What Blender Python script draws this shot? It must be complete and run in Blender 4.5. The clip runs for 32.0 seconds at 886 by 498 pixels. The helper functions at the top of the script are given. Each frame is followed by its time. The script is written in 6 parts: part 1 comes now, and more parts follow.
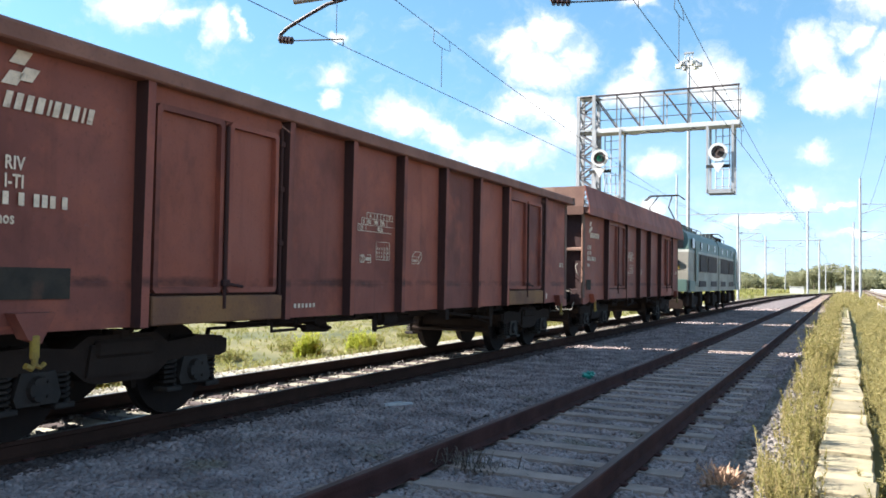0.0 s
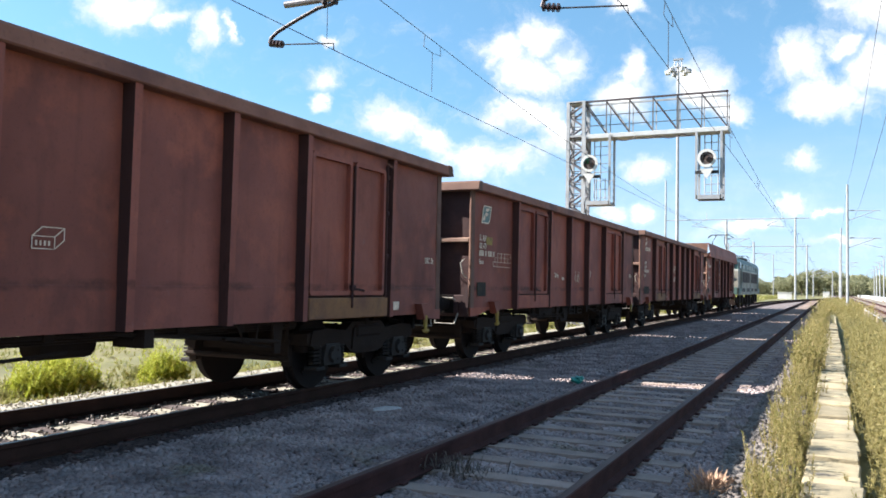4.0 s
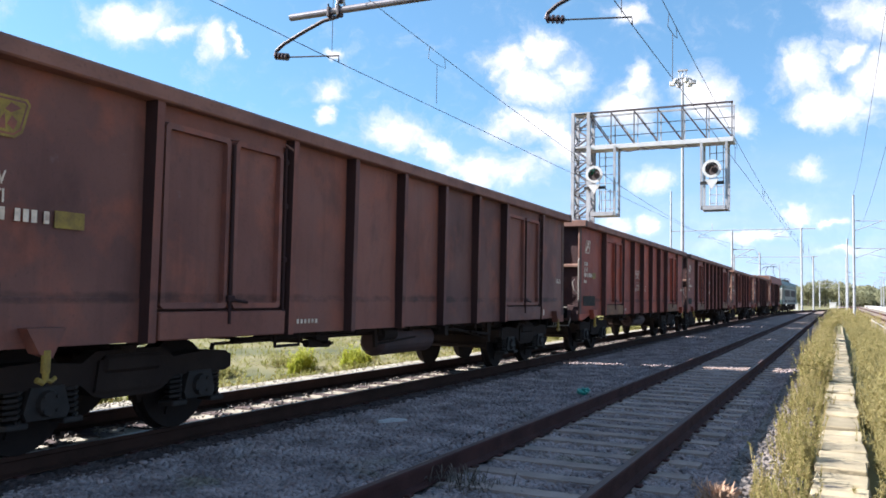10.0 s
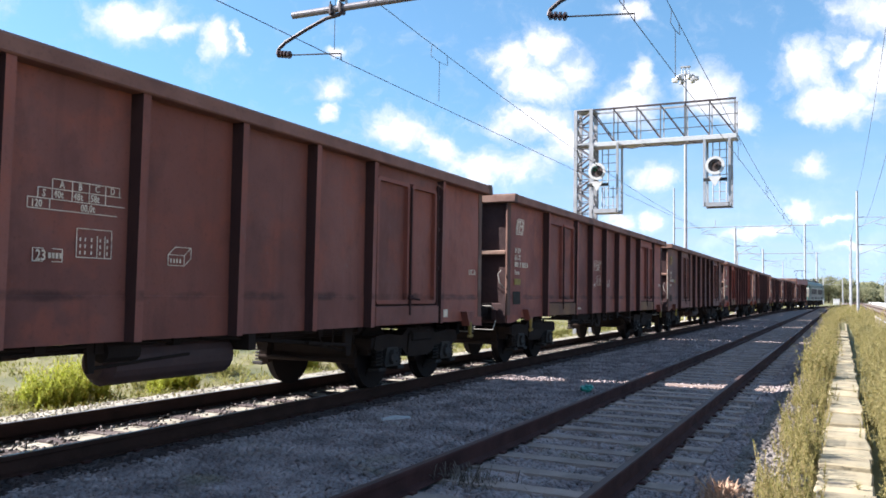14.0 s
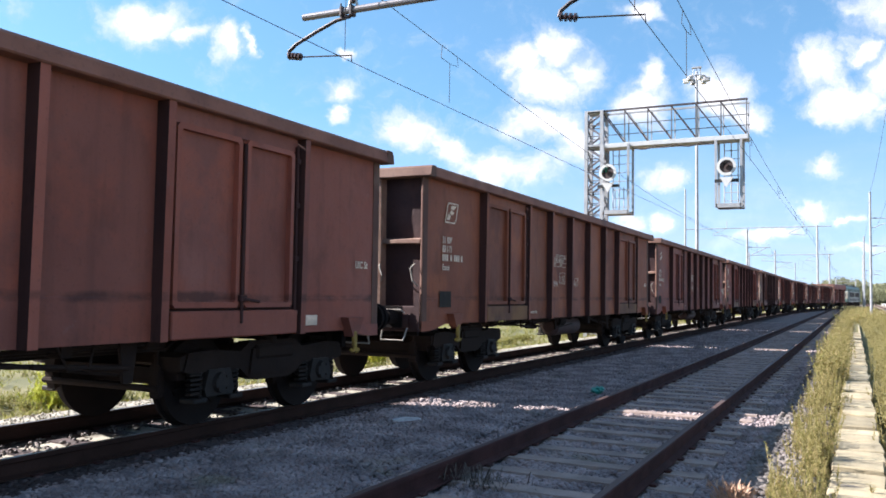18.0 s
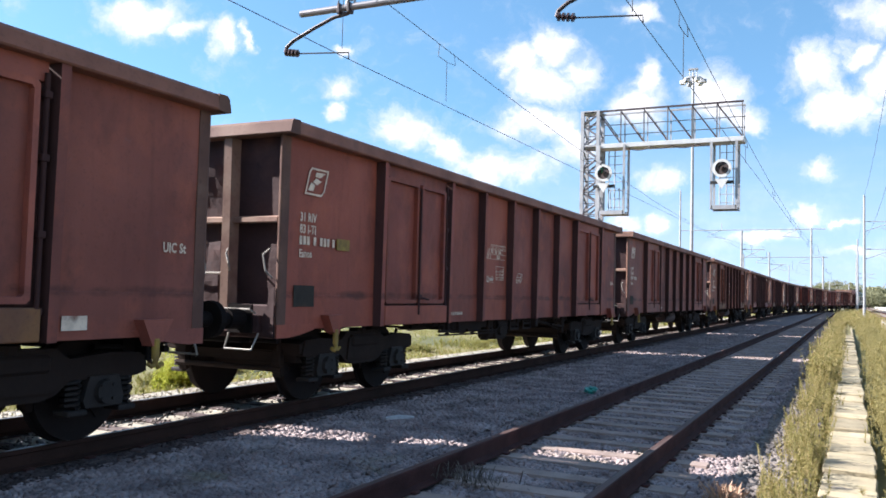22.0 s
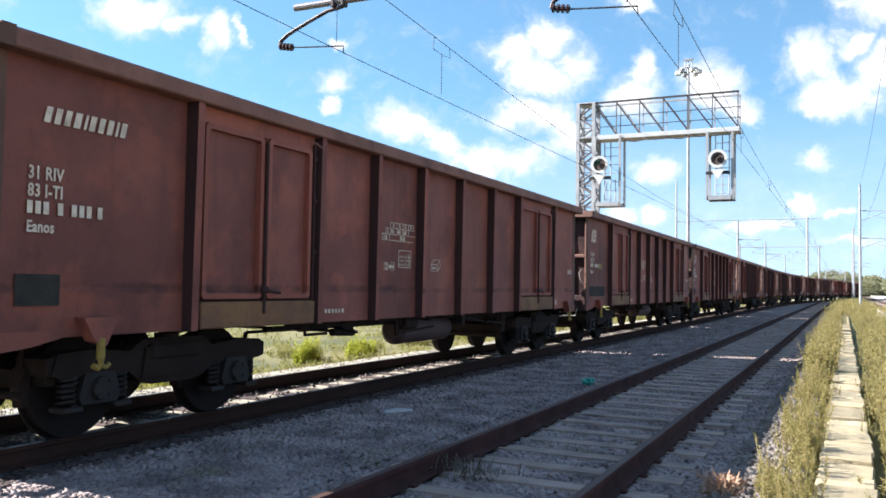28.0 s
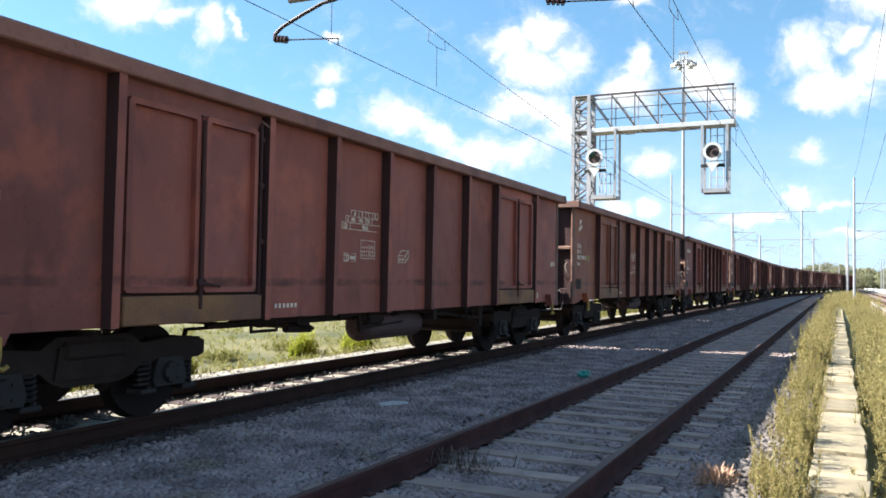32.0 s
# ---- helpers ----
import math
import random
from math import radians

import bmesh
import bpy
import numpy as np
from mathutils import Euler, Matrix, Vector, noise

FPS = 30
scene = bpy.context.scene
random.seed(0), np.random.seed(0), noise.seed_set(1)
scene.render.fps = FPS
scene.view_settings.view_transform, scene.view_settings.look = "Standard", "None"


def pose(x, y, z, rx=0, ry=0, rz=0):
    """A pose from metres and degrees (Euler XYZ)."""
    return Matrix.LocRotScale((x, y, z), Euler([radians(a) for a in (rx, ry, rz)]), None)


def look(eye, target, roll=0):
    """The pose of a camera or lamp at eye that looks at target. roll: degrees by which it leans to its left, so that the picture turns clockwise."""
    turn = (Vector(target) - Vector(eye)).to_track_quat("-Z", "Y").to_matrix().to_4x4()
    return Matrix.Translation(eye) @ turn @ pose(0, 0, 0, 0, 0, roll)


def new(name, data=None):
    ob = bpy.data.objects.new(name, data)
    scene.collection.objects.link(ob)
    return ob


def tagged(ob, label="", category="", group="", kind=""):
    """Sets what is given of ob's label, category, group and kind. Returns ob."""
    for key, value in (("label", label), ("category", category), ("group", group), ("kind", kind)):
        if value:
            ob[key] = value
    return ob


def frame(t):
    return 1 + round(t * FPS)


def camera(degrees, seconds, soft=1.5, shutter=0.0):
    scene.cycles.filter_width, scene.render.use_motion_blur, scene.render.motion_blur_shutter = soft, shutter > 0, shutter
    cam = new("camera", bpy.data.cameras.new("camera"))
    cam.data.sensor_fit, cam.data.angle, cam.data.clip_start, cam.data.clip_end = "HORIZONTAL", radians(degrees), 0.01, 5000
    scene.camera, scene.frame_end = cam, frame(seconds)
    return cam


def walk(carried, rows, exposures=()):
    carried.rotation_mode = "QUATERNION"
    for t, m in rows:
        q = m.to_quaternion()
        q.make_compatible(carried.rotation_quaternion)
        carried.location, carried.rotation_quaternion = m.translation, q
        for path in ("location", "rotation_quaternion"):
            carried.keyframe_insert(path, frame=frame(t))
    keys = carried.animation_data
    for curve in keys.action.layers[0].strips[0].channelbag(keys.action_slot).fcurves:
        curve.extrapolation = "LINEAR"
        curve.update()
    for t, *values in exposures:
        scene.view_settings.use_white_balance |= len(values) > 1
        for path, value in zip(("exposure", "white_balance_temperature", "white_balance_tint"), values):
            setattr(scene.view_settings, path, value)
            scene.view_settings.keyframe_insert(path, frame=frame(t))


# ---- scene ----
HOME = (0.0, 0.0, 1.41)
# seconds, turn to the left of the track, tilt upwards, lean
TURNS = [
    (0, 26.09, 2.10, 0.89), (0.5, 25.99, 2.17, 0.92), (1, 25.78, 2.19, 0.97), (1.5, 25.72, 2.16, 1.04),
    (2, 25.61, 2.18, 1.11), (2.5, 25.63, 2.25, 1.15), (3, 25.48, 2.35, 1.15), (3.5, 25.31, 2.37, 1.09),
    (5.5, 25.76, 2.85, 1.04), (6, 25.68, 2.96, 1.04), (6.5, 25.63, 3.06, 1.05), (7, 25.72, 3.10, 1.04),
    (7.5, 25.85, 3.16, 1.03), (8, 25.93, 3.15, 1.02), (8.5, 25.88, 3.16, 0.97), (9, 25.77, 3.20, 0.91),
    (9.5, 25.74, 3.23, 0.89), (10, 25.75, 3.22, 0.96), (10.5, 25.80, 3.23, 1.08), (11, 25.88, 3.23, 1.22),
    (11.5, 25.89, 3.18, 1.32), (12, 25.91, 3.19, 1.29), (12.5, 26.00, 3.22, 1.13), (13, 26.01, 3.18, 0.92),
    (13.5, 25.95, 3.09, 0.79), (14, 25.95, 3.04, 0.81), (14.5, 26.10, 2.95, 0.86), (16.5, 26.58, 3.00, 0.86),
    (17, 26.65, 3.06, 0.84), (17.5, 26.66, 3.13, 0.84), (18, 26.68, 3.13, 0.83), (18.5, 26.67, 3.22, 0.85),
    (19, 26.66, 3.26, 0.93), (19.5, 26.59, 3.32, 1.05), (20, 26.58, 3.30, 1.18), (20.5, 26.50, 3.29, 1.32),
    (21, 26.41, 3.20, 1.43), (21.5, 26.37, 3.14, 1.49), (22, 26.33, 3.03, 1.46), (22.5, 26.24, 2.95, 1.34),
    (23, 26.19, 2.82, 1.15), (23.5, 26.22, 2.77, 0.95), (24, 26.16, 2.74, 0.78), (24.5, 26.21, 2.72, 0.67),
    (25, 26.30, 2.69, 0.67), (25.5, 26.32, 2.67, 0.73), (27.5, 26.17, 2.56, 0.82), (28, 26.09, 2.55, 0.90),
    (28.5, 26.05, 2.56, 0.92), (29, 25.98, 2.54, 0.91), (29.5, 25.92, 2.45, 0.90), (30, 25.96, 2.34, 0.88),
    (30.5, 25.89, 2.31, 0.81), (31, 25.92, 2.24, 0.75), (31.5, 25.89, 2.17, 0.78), (32, 25.75, 2.06, 0.85),
]


def aim(yaw, tilt, lean):
    a, b = radians(yaw), radians(tilt)
    x, y, z = HOME
    return look(HOME, (x - math.sin(a) * math.cos(b), y + math.cos(a) * math.cos(b), z + math.sin(b)), lean)


cam = camera(56.8, 32.0, 1.7)
walk(cam, [(t, aim(a, b, c)) for t, a, b, c in TURNS], [(0.0, 1.84, 6500, 10), (3.0, 1.72, 6500, 10), (6.0, 1.64, 6350, 13), (9.0, 1.62, 6250, 15), (22.0, 1.64, 6250, 15),
      (27.0, 1.70, 6350, 13), (32.0, 1.74, 6450, 11)])

# ---- plan: y runs along the tracks, z = 0 is the top of the rails ----
NEAR_X, TRAIN_X = -2.385, -7.03
BED = -0.19
CURVE_Y, CURVE_R, CURVE_L = 82.0, 530.0, 70.0


def line_at(s):
    """The train's track at s metres along it: x, y and the heading to the right, in radians."""
    if s < CURVE_Y:
        return TRAIN_X, s, 0.0
    top = CURVE_L / CURVE_R
    u = s - CURVE_Y
    if u < CURVE_L:
        a = u / CURVE_R
        return TRAIN_X + CURVE_R * (1 - math.cos(a)), CURVE_Y + CURVE_R * math.sin(a), a
    x, y = TRAIN_X + CURVE_R * (1 - math.cos(top)), CURVE_Y + CURVE_R * math.sin(top)
    u -= CURVE_L
    v = min(u, CURVE_L)
    a = top - v / CURVE_R
    x, y = x + CURVE_R * (math.cos(a) - math.cos(top)), y + CURVE_R * (math.sin(top) - math.sin(a))
    return x, y + max(0.0, u - CURVE_L), a


def run(t):
    """Metres that the train has gone after t seconds."""
    u = t / 32
    slow = 0.2 * math.exp(-((t - 2.9) / 1.3) ** 2)
    return -slow + 187.878 * u + 38.029 * u ** 2 - 20.428 * u ** 3 + 69.23 * u ** 4 - 24.284 * u ** 5 - 107.518 * u ** 6 + 78.695 * u ** 7


# ---- sky and sun ----
SUN_FROM = Vector((-0.97, -0.31, 0.69)).normalized()
world = bpy.data.worlds.new("world")
scene.world = world
world.use_nodes = True


def build_sky():
    nt = world.node_tree
    nt.nodes.clear()
    N, L = nt.nodes.new, nt.links.new
    out, mix = N("ShaderNodeOutputWorld"), N("ShaderNodeMixShader")
    clear, cloud = N("ShaderNodeBackground"), N("ShaderNodeBackground")
    sky = N("ShaderNodeTexSky")
    sky.sky_type, sky.sun_disc = "NISHITA", False
    sky.sun_elevation = math.asin(SUN_FROM.z)
    sky.sun_rotation = math.atan2(SUN_FROM.x, SUN_FROM.y)
    sky.air_density, sky.dust_density, sky.ozone_density = 1.0, 0.15, 3.0
    clear.inputs[1].default_value = 0.083
    tint = N("ShaderNodeHueSaturation")
    tint.inputs["Hue"].default_value, tint.inputs["Saturation"].default_value = 0.483, 1.06
    L(sky.outputs[0], tint.inputs["Color"])
    L(tint.outputs[0], clear.inputs[0])
    coord = N("ShaderNodeTexCoord").outputs["Generated"]
    lift = N("ShaderNodeVectorMath")
    lift.inputs[1].default_value = (0.0, 0.0, 0.15)
    L(coord, lift.inputs[0])
    unit = N("ShaderNodeVectorMath")
    unit.operation = "NORMALIZE"
    L(lift.outputs[0], unit.inputs[0])
    L(unit.outputs[0], sky.inputs[0])

    def dot(v):
        n = N("ShaderNodeVectorMath")
        n.operation = "DOT_PRODUCT"
        L(coord, n.inputs[0])
        n.inputs[1].default_value = v
        return n.outputs["Value"]

    def num(op, a, b=None):
        n = N("ShaderNodeMath")
        n.operation = op
        for i, v in enumerate((a, b)):
            if v is None:
                continue
            if isinstance(v, (int, float)):
                n.inputs[i].default_value = v
            else:
                L(v, n.inputs[i])
        return n.outputs[0]

    def vec(op, a, b):
        n = N("ShaderNodeVectorMath")
        n.operation = op
        for i, v in enumerate((a, b)):
            if isinstance(v, (tuple, Vector)):
                n.inputs[i].default_value = v
            else:
                L(v, n.inputs[i])
        return n.outputs["Value"] if op in ("LENGTH", "DISTANCE") else n.outputs["Vector"]

    def noise_at(v, scale, detail, rough=0.55):
        n = N("ShaderNodeTexNoise")
        n.inputs["Scale"].default_value, n.inputs["Detail"].default_value = scale, detail
        n.inputs["Roughness"].default_value = rough
        L(v, n.inputs["Vector"])
        return n

    m = aim(25.74, 3.23, 0.82).to_3x3()
    ahead = num("MAXIMUM", dot(-m.col[2]), 0.02)
    flat = N("ShaderNodeCombineXYZ")
    L(num("DIVIDE", dot(m.col[0]), ahead), flat.inputs[0])
    L(num("DIVIDE", dot(m.col[1]), ahead), flat.inputs[1])
    uv = flat.outputs[0]
    warp = noise_at(uv, 11.0, 6.0, 0.62)
    shift = vec("MULTIPLY", vec("SUBTRACT", warp.outputs["Color"], (0.5, 0.5, 0.5)), (0.095, 0.075, 0.0))
    uv = vec("ADD", uv, shift)
    puffs = [(240, 38, 80, 44), (374, 74, 30, 27), (422, 74, 13, 20), (578, 160, 38, 26), (574, 200, 20, 22),
             (965, 80, 54, 42), (900, 105, 62, 42), (955, 145, 88, 50), (1010, 125, 38, 52), (1122, 150, 30, 38),
             (1110, 190, 58, 42), (940, 220, 110, 42), (1100, 22, 42, 20), (300, 62, 46, 22), (600, 95, 20, 12)]
    puffs += [(700, 240, 95, 40), (775, 270, 50, 42), (870, 305, 112, 42), (1000, 250, 60, 46), (1250, 180, 70, 56),
              (1300, 210, 50, 34), (1160, 322, 46, 24), (1146, 386, 22, 24), (1425, 118, 70, 44), (1490, 180, 110, 52)]
    puffs += [(1545, 30, 95, 46), (1500, 95, 50, 30), (1550, 130, 60, 60), (1430, 299, 44, 26), (1405, 385, 46, 26),
              (1085, 390, 34, 20), (1330, 425, 90, 16), (1480, 396, 40, 10), (1500, 440, 60, 8)]
    total = None
    for x, y, rx, ry in puffs:
        c = Vector(((x - 784) / 1450, (441 - y) / 1450, 0))
        d = vec("LENGTH", vec("MULTIPLY", vec("SUBTRACT", uv, c), (1450 / rx, 1450 / ry, 0)), (0, 0, 0))
        v = num("SUBTRACT", 1.32, d)
        total = v if total is None else num("MAXIMUM", total, v)
    # clouds in the rest of the sky, behind the view
    around = noise_at(coord, 3.2, 6.0)
    rest = num("MULTIPLY", num("SUBTRACT", around.outputs[0], 0.5), 6.0)
    behind = num("LESS_THAN", dot(-m.col[2]), 0.55)
    total = num("MAXIMUM", total, num("MULTIPLY", rest, behind))
    fine = noise_at(uv, 38.0, 6.0, 0.65)
    total = num("ADD", total, num("MULTIPLY", num("SUBTRACT", fine.outputs[0], 0.5), 1.15))
    billow = noise_at(uv, 15.0, 5.0, 0.6)
    total = num("ADD", total, num("MULTIPLY", num("SUBTRACT", billow.outputs[0], 0.5), 1.5))
    # thin white haze along the horizon
    up = N("ShaderNodeSeparateXYZ")
    L(coord, up.inputs[0])
    haze = num("SUBTRACT", 0.78, num("MULTIPLY", num("ABSOLUTE", up.outputs[2]), 3.6))
    streak = noise_at(vec("MULTIPLY", coord, (5.0, 5.0, 30.0)), 1.6, 4.0)
    haze = num("MULTIPLY", haze, num("ADD", streak.outputs[0], 0.35))
    soft = N("ShaderNodeMapRange")
    soft.interpolation_type = "SMOOTHSTEP"
    soft.inputs[1].default_value, soft.inputs[2].default_value = -0.05, 1.2
    L(total, soft.inputs[0])
    amount = num("MINIMUM", num("MAXIMUM", soft.outputs[0], haze), 1.0)
    tone = N("ShaderNodeMix")
    tone.data_type = "RGBA"
    tone.inputs["A"].default_value, tone.inputs["B"].default_value = (0.6, 0.68, 0.8, 1), (1, 1, 1, 1)
    shade = N("ShaderNodeMapRange")
    shade.inputs[1].default_value, shade.inputs[2].default_value = 0.25, 0.85
    L(num("ADD", num("MULTIPLY", total, 0.55), num("SUBTRACT", warp.outputs[0], 0.25)), shade.inputs[0])
    L(shade.outputs[0], tone.inputs["Factor"])
    L(tone.outputs["Result"], cloud.inputs[0])
    cloud.inputs[1].default_value = 0.43
    L(amount, mix.inputs[0])
    L(clear.outputs[0], mix.inputs[1])
    L(cloud.outputs[0], mix.inputs[2])
    L(mix.outputs[0], out.inputs[0])


build_sky()
sun_data = bpy.data.lights.new("sun", "SUN")
sun_data.energy, sun_data.angle, sun_data.color = 5.0, radians(0.55), (1.0, 0.97, 0.91)
sun = new("sun", sun_data)
sun.matrix_basis = look(SUN_FROM * 50, (0, 0, 0))


# ---- materials ----
def surface(name, one, two, scale=4.0, rough=0.8, metal=0.0, bump=0.2, fine=40.0, stretch=(1, 1, 1), third=None,
            patch=0.62, coords="Object", spread=0.0, gloss=0.5):
    """A weathered surface: two tones at a large and a fine scale, stains of a third, and relief."""
    m = bpy.data.materials.new(name)
    m.use_nodes = True
    nt = m.node_tree
    N, L = nt.nodes.new, nt.links.new
    bsdf = nt.nodes["Principled BSDF"]
    tc, info = N("ShaderNodeTexCoord"), N("ShaderNodeObjectInfo")
    add = N("ShaderNodeVectorMath")
    add.operation = "MULTIPLY_ADD"
    add.inputs[1].default_value = (37.0, 53.0, 71.0)
    L(info.outputs["Random"], add.inputs[0])
    L(tc.outputs[coords], add.inputs[2])
    mp = N("ShaderNodeMapping")
    mp.inputs["Scale"].default_value = stretch
    L(add.outputs[0], mp.inputs[0])

    def tex(s, d):
        n = N("ShaderNodeTexNoise")
        n.inputs["Scale"].default_value, n.inputs["Detail"].default_value = s, d
        L(mp.outputs[0], n.inputs["Vector"])
        return n.outputs[0]

    def blend(f, a, b, lo, hi):
        r = N("ShaderNodeMapRange")
        r.inputs[1].default_value, r.inputs[2].default_value = lo, hi
        L(f, r.inputs[0])
        x = N("ShaderNodeMix")
        x.data_type = "RGBA"
        L(r.outputs[0], x.inputs["Factor"])
        for slot, v in (("A", a), ("B", b)):
            if isinstance(v, tuple):
                x.inputs[slot].default_value = (*v, 1)
            else:
                L(v, x.inputs[slot])
        return x.outputs["Result"]

    large, small = tex(scale, 5.0), tex(fine, 3.0)
    col = blend(large, one, two, 0.35, 0.65)
    dark = tuple(c * 0.62 for c in two)
    col = blend(small, col, dark, 0.55, 0.95)
    if third:
        col = blend(tex(scale * 0.55, 6.0), col, third, patch, patch + 0.12)
    if spread:
        hsv = N("ShaderNodeHueSaturation")
        r = N("ShaderNodeMapRange")
        r.inputs[3].default_value, r.inputs[4].default_value = 1 - spread, 1 + spread
        L(info.outputs["Random"], r.inputs[0])
        L(r.outputs[0], hsv.inputs["Value"])
        L(col, hsv.inputs["Color"])
        col = hsv.outputs[0]
    L(col, bsdf.inputs["Base Color"])
    r = N("ShaderNodeMapRange")
    r.inputs[3].default_value, r.inputs[4].default_value = max(0.05, rough - 0.12), min(1.0, rough + 0.1)
    L(large, r.inputs[0])
    L(r.outputs[0], bsdf.inputs["Roughness"])
    bsdf.inputs["Metallic"].default_value = metal
    bsdf.inputs["Specular IOR Level"].default_value = gloss
    if bump:
        b = N("ShaderNodeBump")
        b.inputs["Strength"].default_value, b.inputs["Distance"].default_value = bump, 0.02
        L(small, b.inputs["Height"])
        L(b.outputs[0], bsdf.inputs["Normal"])
    return m


def paint(name, one, two, rust):
    """Old wagon paint: cloudy tones, rust blooms, vertical streaks, pale scuffs and a buckled sheet."""
    m = bpy.data.materials.new(name)
    m.use_nodes = True
    nt = m.node_tree
    N, L = nt.nodes.new, nt.links.new
    bsdf = nt.nodes["Principled BSDF"]
    tc, info = N("ShaderNodeTexCoord"), N("ShaderNodeObjectInfo")
    add = N("ShaderNodeVectorMath")
    add.operation = "MULTIPLY_ADD"
    add.inputs[1].default_value = (37.0, 53.0, 71.0)
    L(info.outputs["Random"], add.inputs[0])
    L(tc.outputs["Object"], add.inputs[2])

    def tex(s, d, stretch=(1, 1, 1), rough=0.5):
        mp = N("ShaderNodeMapping")
        mp.inputs["Scale"].default_value = stretch
        L(add.outputs[0], mp.inputs[0])
        n = N("ShaderNodeTexNoise")
        n.inputs["Scale"].default_value, n.inputs["Detail"].default_value, n.inputs["Roughness"].default_value = s, d, rough
        L(mp.outputs[0], n.inputs["Vector"])
        return n.outputs[0]

    def blend(f, a, b, lo, hi, top=1.0):
        r = N("ShaderNodeMapRange")
        r.inputs[1].default_value, r.inputs[2].default_value, r.inputs[4].default_value = lo, hi, top
        L(f, r.inputs[0])
        x = N("ShaderNodeMix")
        x.data_type = "RGBA"
        L(r.outputs[0], x.inputs["Factor"])
        for slot, v in (("A", a), ("B", b)):
            if isinstance(v, tuple):
                x.inputs[slot].default_value = (*v, 1)
            else:
                L(v, x.inputs[slot])
        return x.outputs["Result"]

    cloud = tex(0.9, 5.0)
    col = blend(cloud, one, two, 0.36, 0.64)
    col = blend(tex(1.5, 7.0, rough=0.6), col, rust, 0.5, 0.64, 0.85)
    far, part_of = N("ShaderNodeMath"), N("ShaderNodeMath")
    far.operation, part_of.operation = "MULTIPLY", "FRACT"
    far.inputs[1].default_value = 7.31
    L(info.outputs["Random"], far.inputs[0])
    L(far.outputs[0], part_of.inputs[0])
    col = blend(part_of.outputs[0], col, rust, 0.45, 1.0, 0.6)
    dark = tuple(c * 0.5 for c in two)
    col = blend(tex(2.2, 5.0, (1, 1, 0.6), 0.65), col, dark, 0.54, 0.74, 0.5)
    col = blend(tex(7.0, 4.0, (1, 1, 0.08)), col, dark, 0.56, 0.8, 0.38)
    pale = tuple(0.55 * c + 0.1 for c in one)
    col = blend(tex(5.0, 8.0, rough=0.7), col, pale, 0.64, 0.78, 0.55)
    # dark broken smears along the fold above the sole
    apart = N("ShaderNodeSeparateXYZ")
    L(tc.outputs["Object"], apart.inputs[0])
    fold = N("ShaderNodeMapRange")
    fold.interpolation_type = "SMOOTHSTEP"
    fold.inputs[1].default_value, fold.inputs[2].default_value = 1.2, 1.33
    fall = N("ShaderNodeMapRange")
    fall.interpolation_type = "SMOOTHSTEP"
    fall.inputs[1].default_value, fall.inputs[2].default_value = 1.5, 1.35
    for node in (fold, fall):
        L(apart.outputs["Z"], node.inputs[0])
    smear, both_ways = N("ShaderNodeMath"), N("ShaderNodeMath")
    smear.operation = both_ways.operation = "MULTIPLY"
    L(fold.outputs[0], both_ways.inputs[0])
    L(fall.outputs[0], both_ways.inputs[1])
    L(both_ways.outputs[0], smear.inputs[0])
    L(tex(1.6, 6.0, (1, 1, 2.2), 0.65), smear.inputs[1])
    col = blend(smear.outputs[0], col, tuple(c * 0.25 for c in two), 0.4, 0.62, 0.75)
    grain = tex(32.0, 3.0)
    col = blend(grain, col, dark, 0.58, 0.9, 0.6)
    hsv = N("ShaderNodeHueSaturation")
    r = N("ShaderNodeMapRange")
    r.inputs[3].default_value, r.inputs[4].default_value = 0.78, 1.16
    L(info.outputs["Random"], r.inputs[0])
    L(r.outputs[0], hsv.inputs["Value"])
    L(col, hsv.inputs["Color"])
    L(hsv.outputs[0], bsdf.inputs["Base Color"])
    r = N("ShaderNodeMapRange")
    r.inputs[3].default_value, r.inputs[4].default_value = 0.5, 0.85
    L(cloud, r.inputs[0])
    L(r.outputs[0], bsdf.inputs["Roughness"])
    bsdf.inputs["Specular IOR Level"].default_value = 0.35
    b1, b2 = N("ShaderNodeBump"), N("ShaderNodeBump")
    b1.inputs["Strength"].default_value, b1.inputs["Distance"].default_value = 0.35, 0.05
    b2.inputs["Strength"].default_value, b2.inputs["Distance"].default_value = 0.15, 0.01
    L(tex(2.4, 2.0), b1.inputs["Height"])
    L(grain, b2.inputs["Height"])
    L(b1.outputs[0], b2.inputs["Normal"])
    L(b2.outputs[0], bsdf.inputs["Normal"])
    return m


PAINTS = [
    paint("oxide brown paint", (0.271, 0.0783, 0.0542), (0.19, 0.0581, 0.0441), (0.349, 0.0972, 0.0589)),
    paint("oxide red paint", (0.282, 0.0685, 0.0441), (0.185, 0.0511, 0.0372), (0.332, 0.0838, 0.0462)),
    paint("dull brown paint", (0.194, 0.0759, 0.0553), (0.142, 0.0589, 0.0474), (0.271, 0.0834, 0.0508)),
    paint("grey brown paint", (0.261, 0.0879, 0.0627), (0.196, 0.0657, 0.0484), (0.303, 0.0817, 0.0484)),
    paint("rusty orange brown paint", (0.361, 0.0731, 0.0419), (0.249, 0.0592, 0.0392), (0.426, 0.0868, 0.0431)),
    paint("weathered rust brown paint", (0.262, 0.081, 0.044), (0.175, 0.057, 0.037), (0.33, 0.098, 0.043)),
]
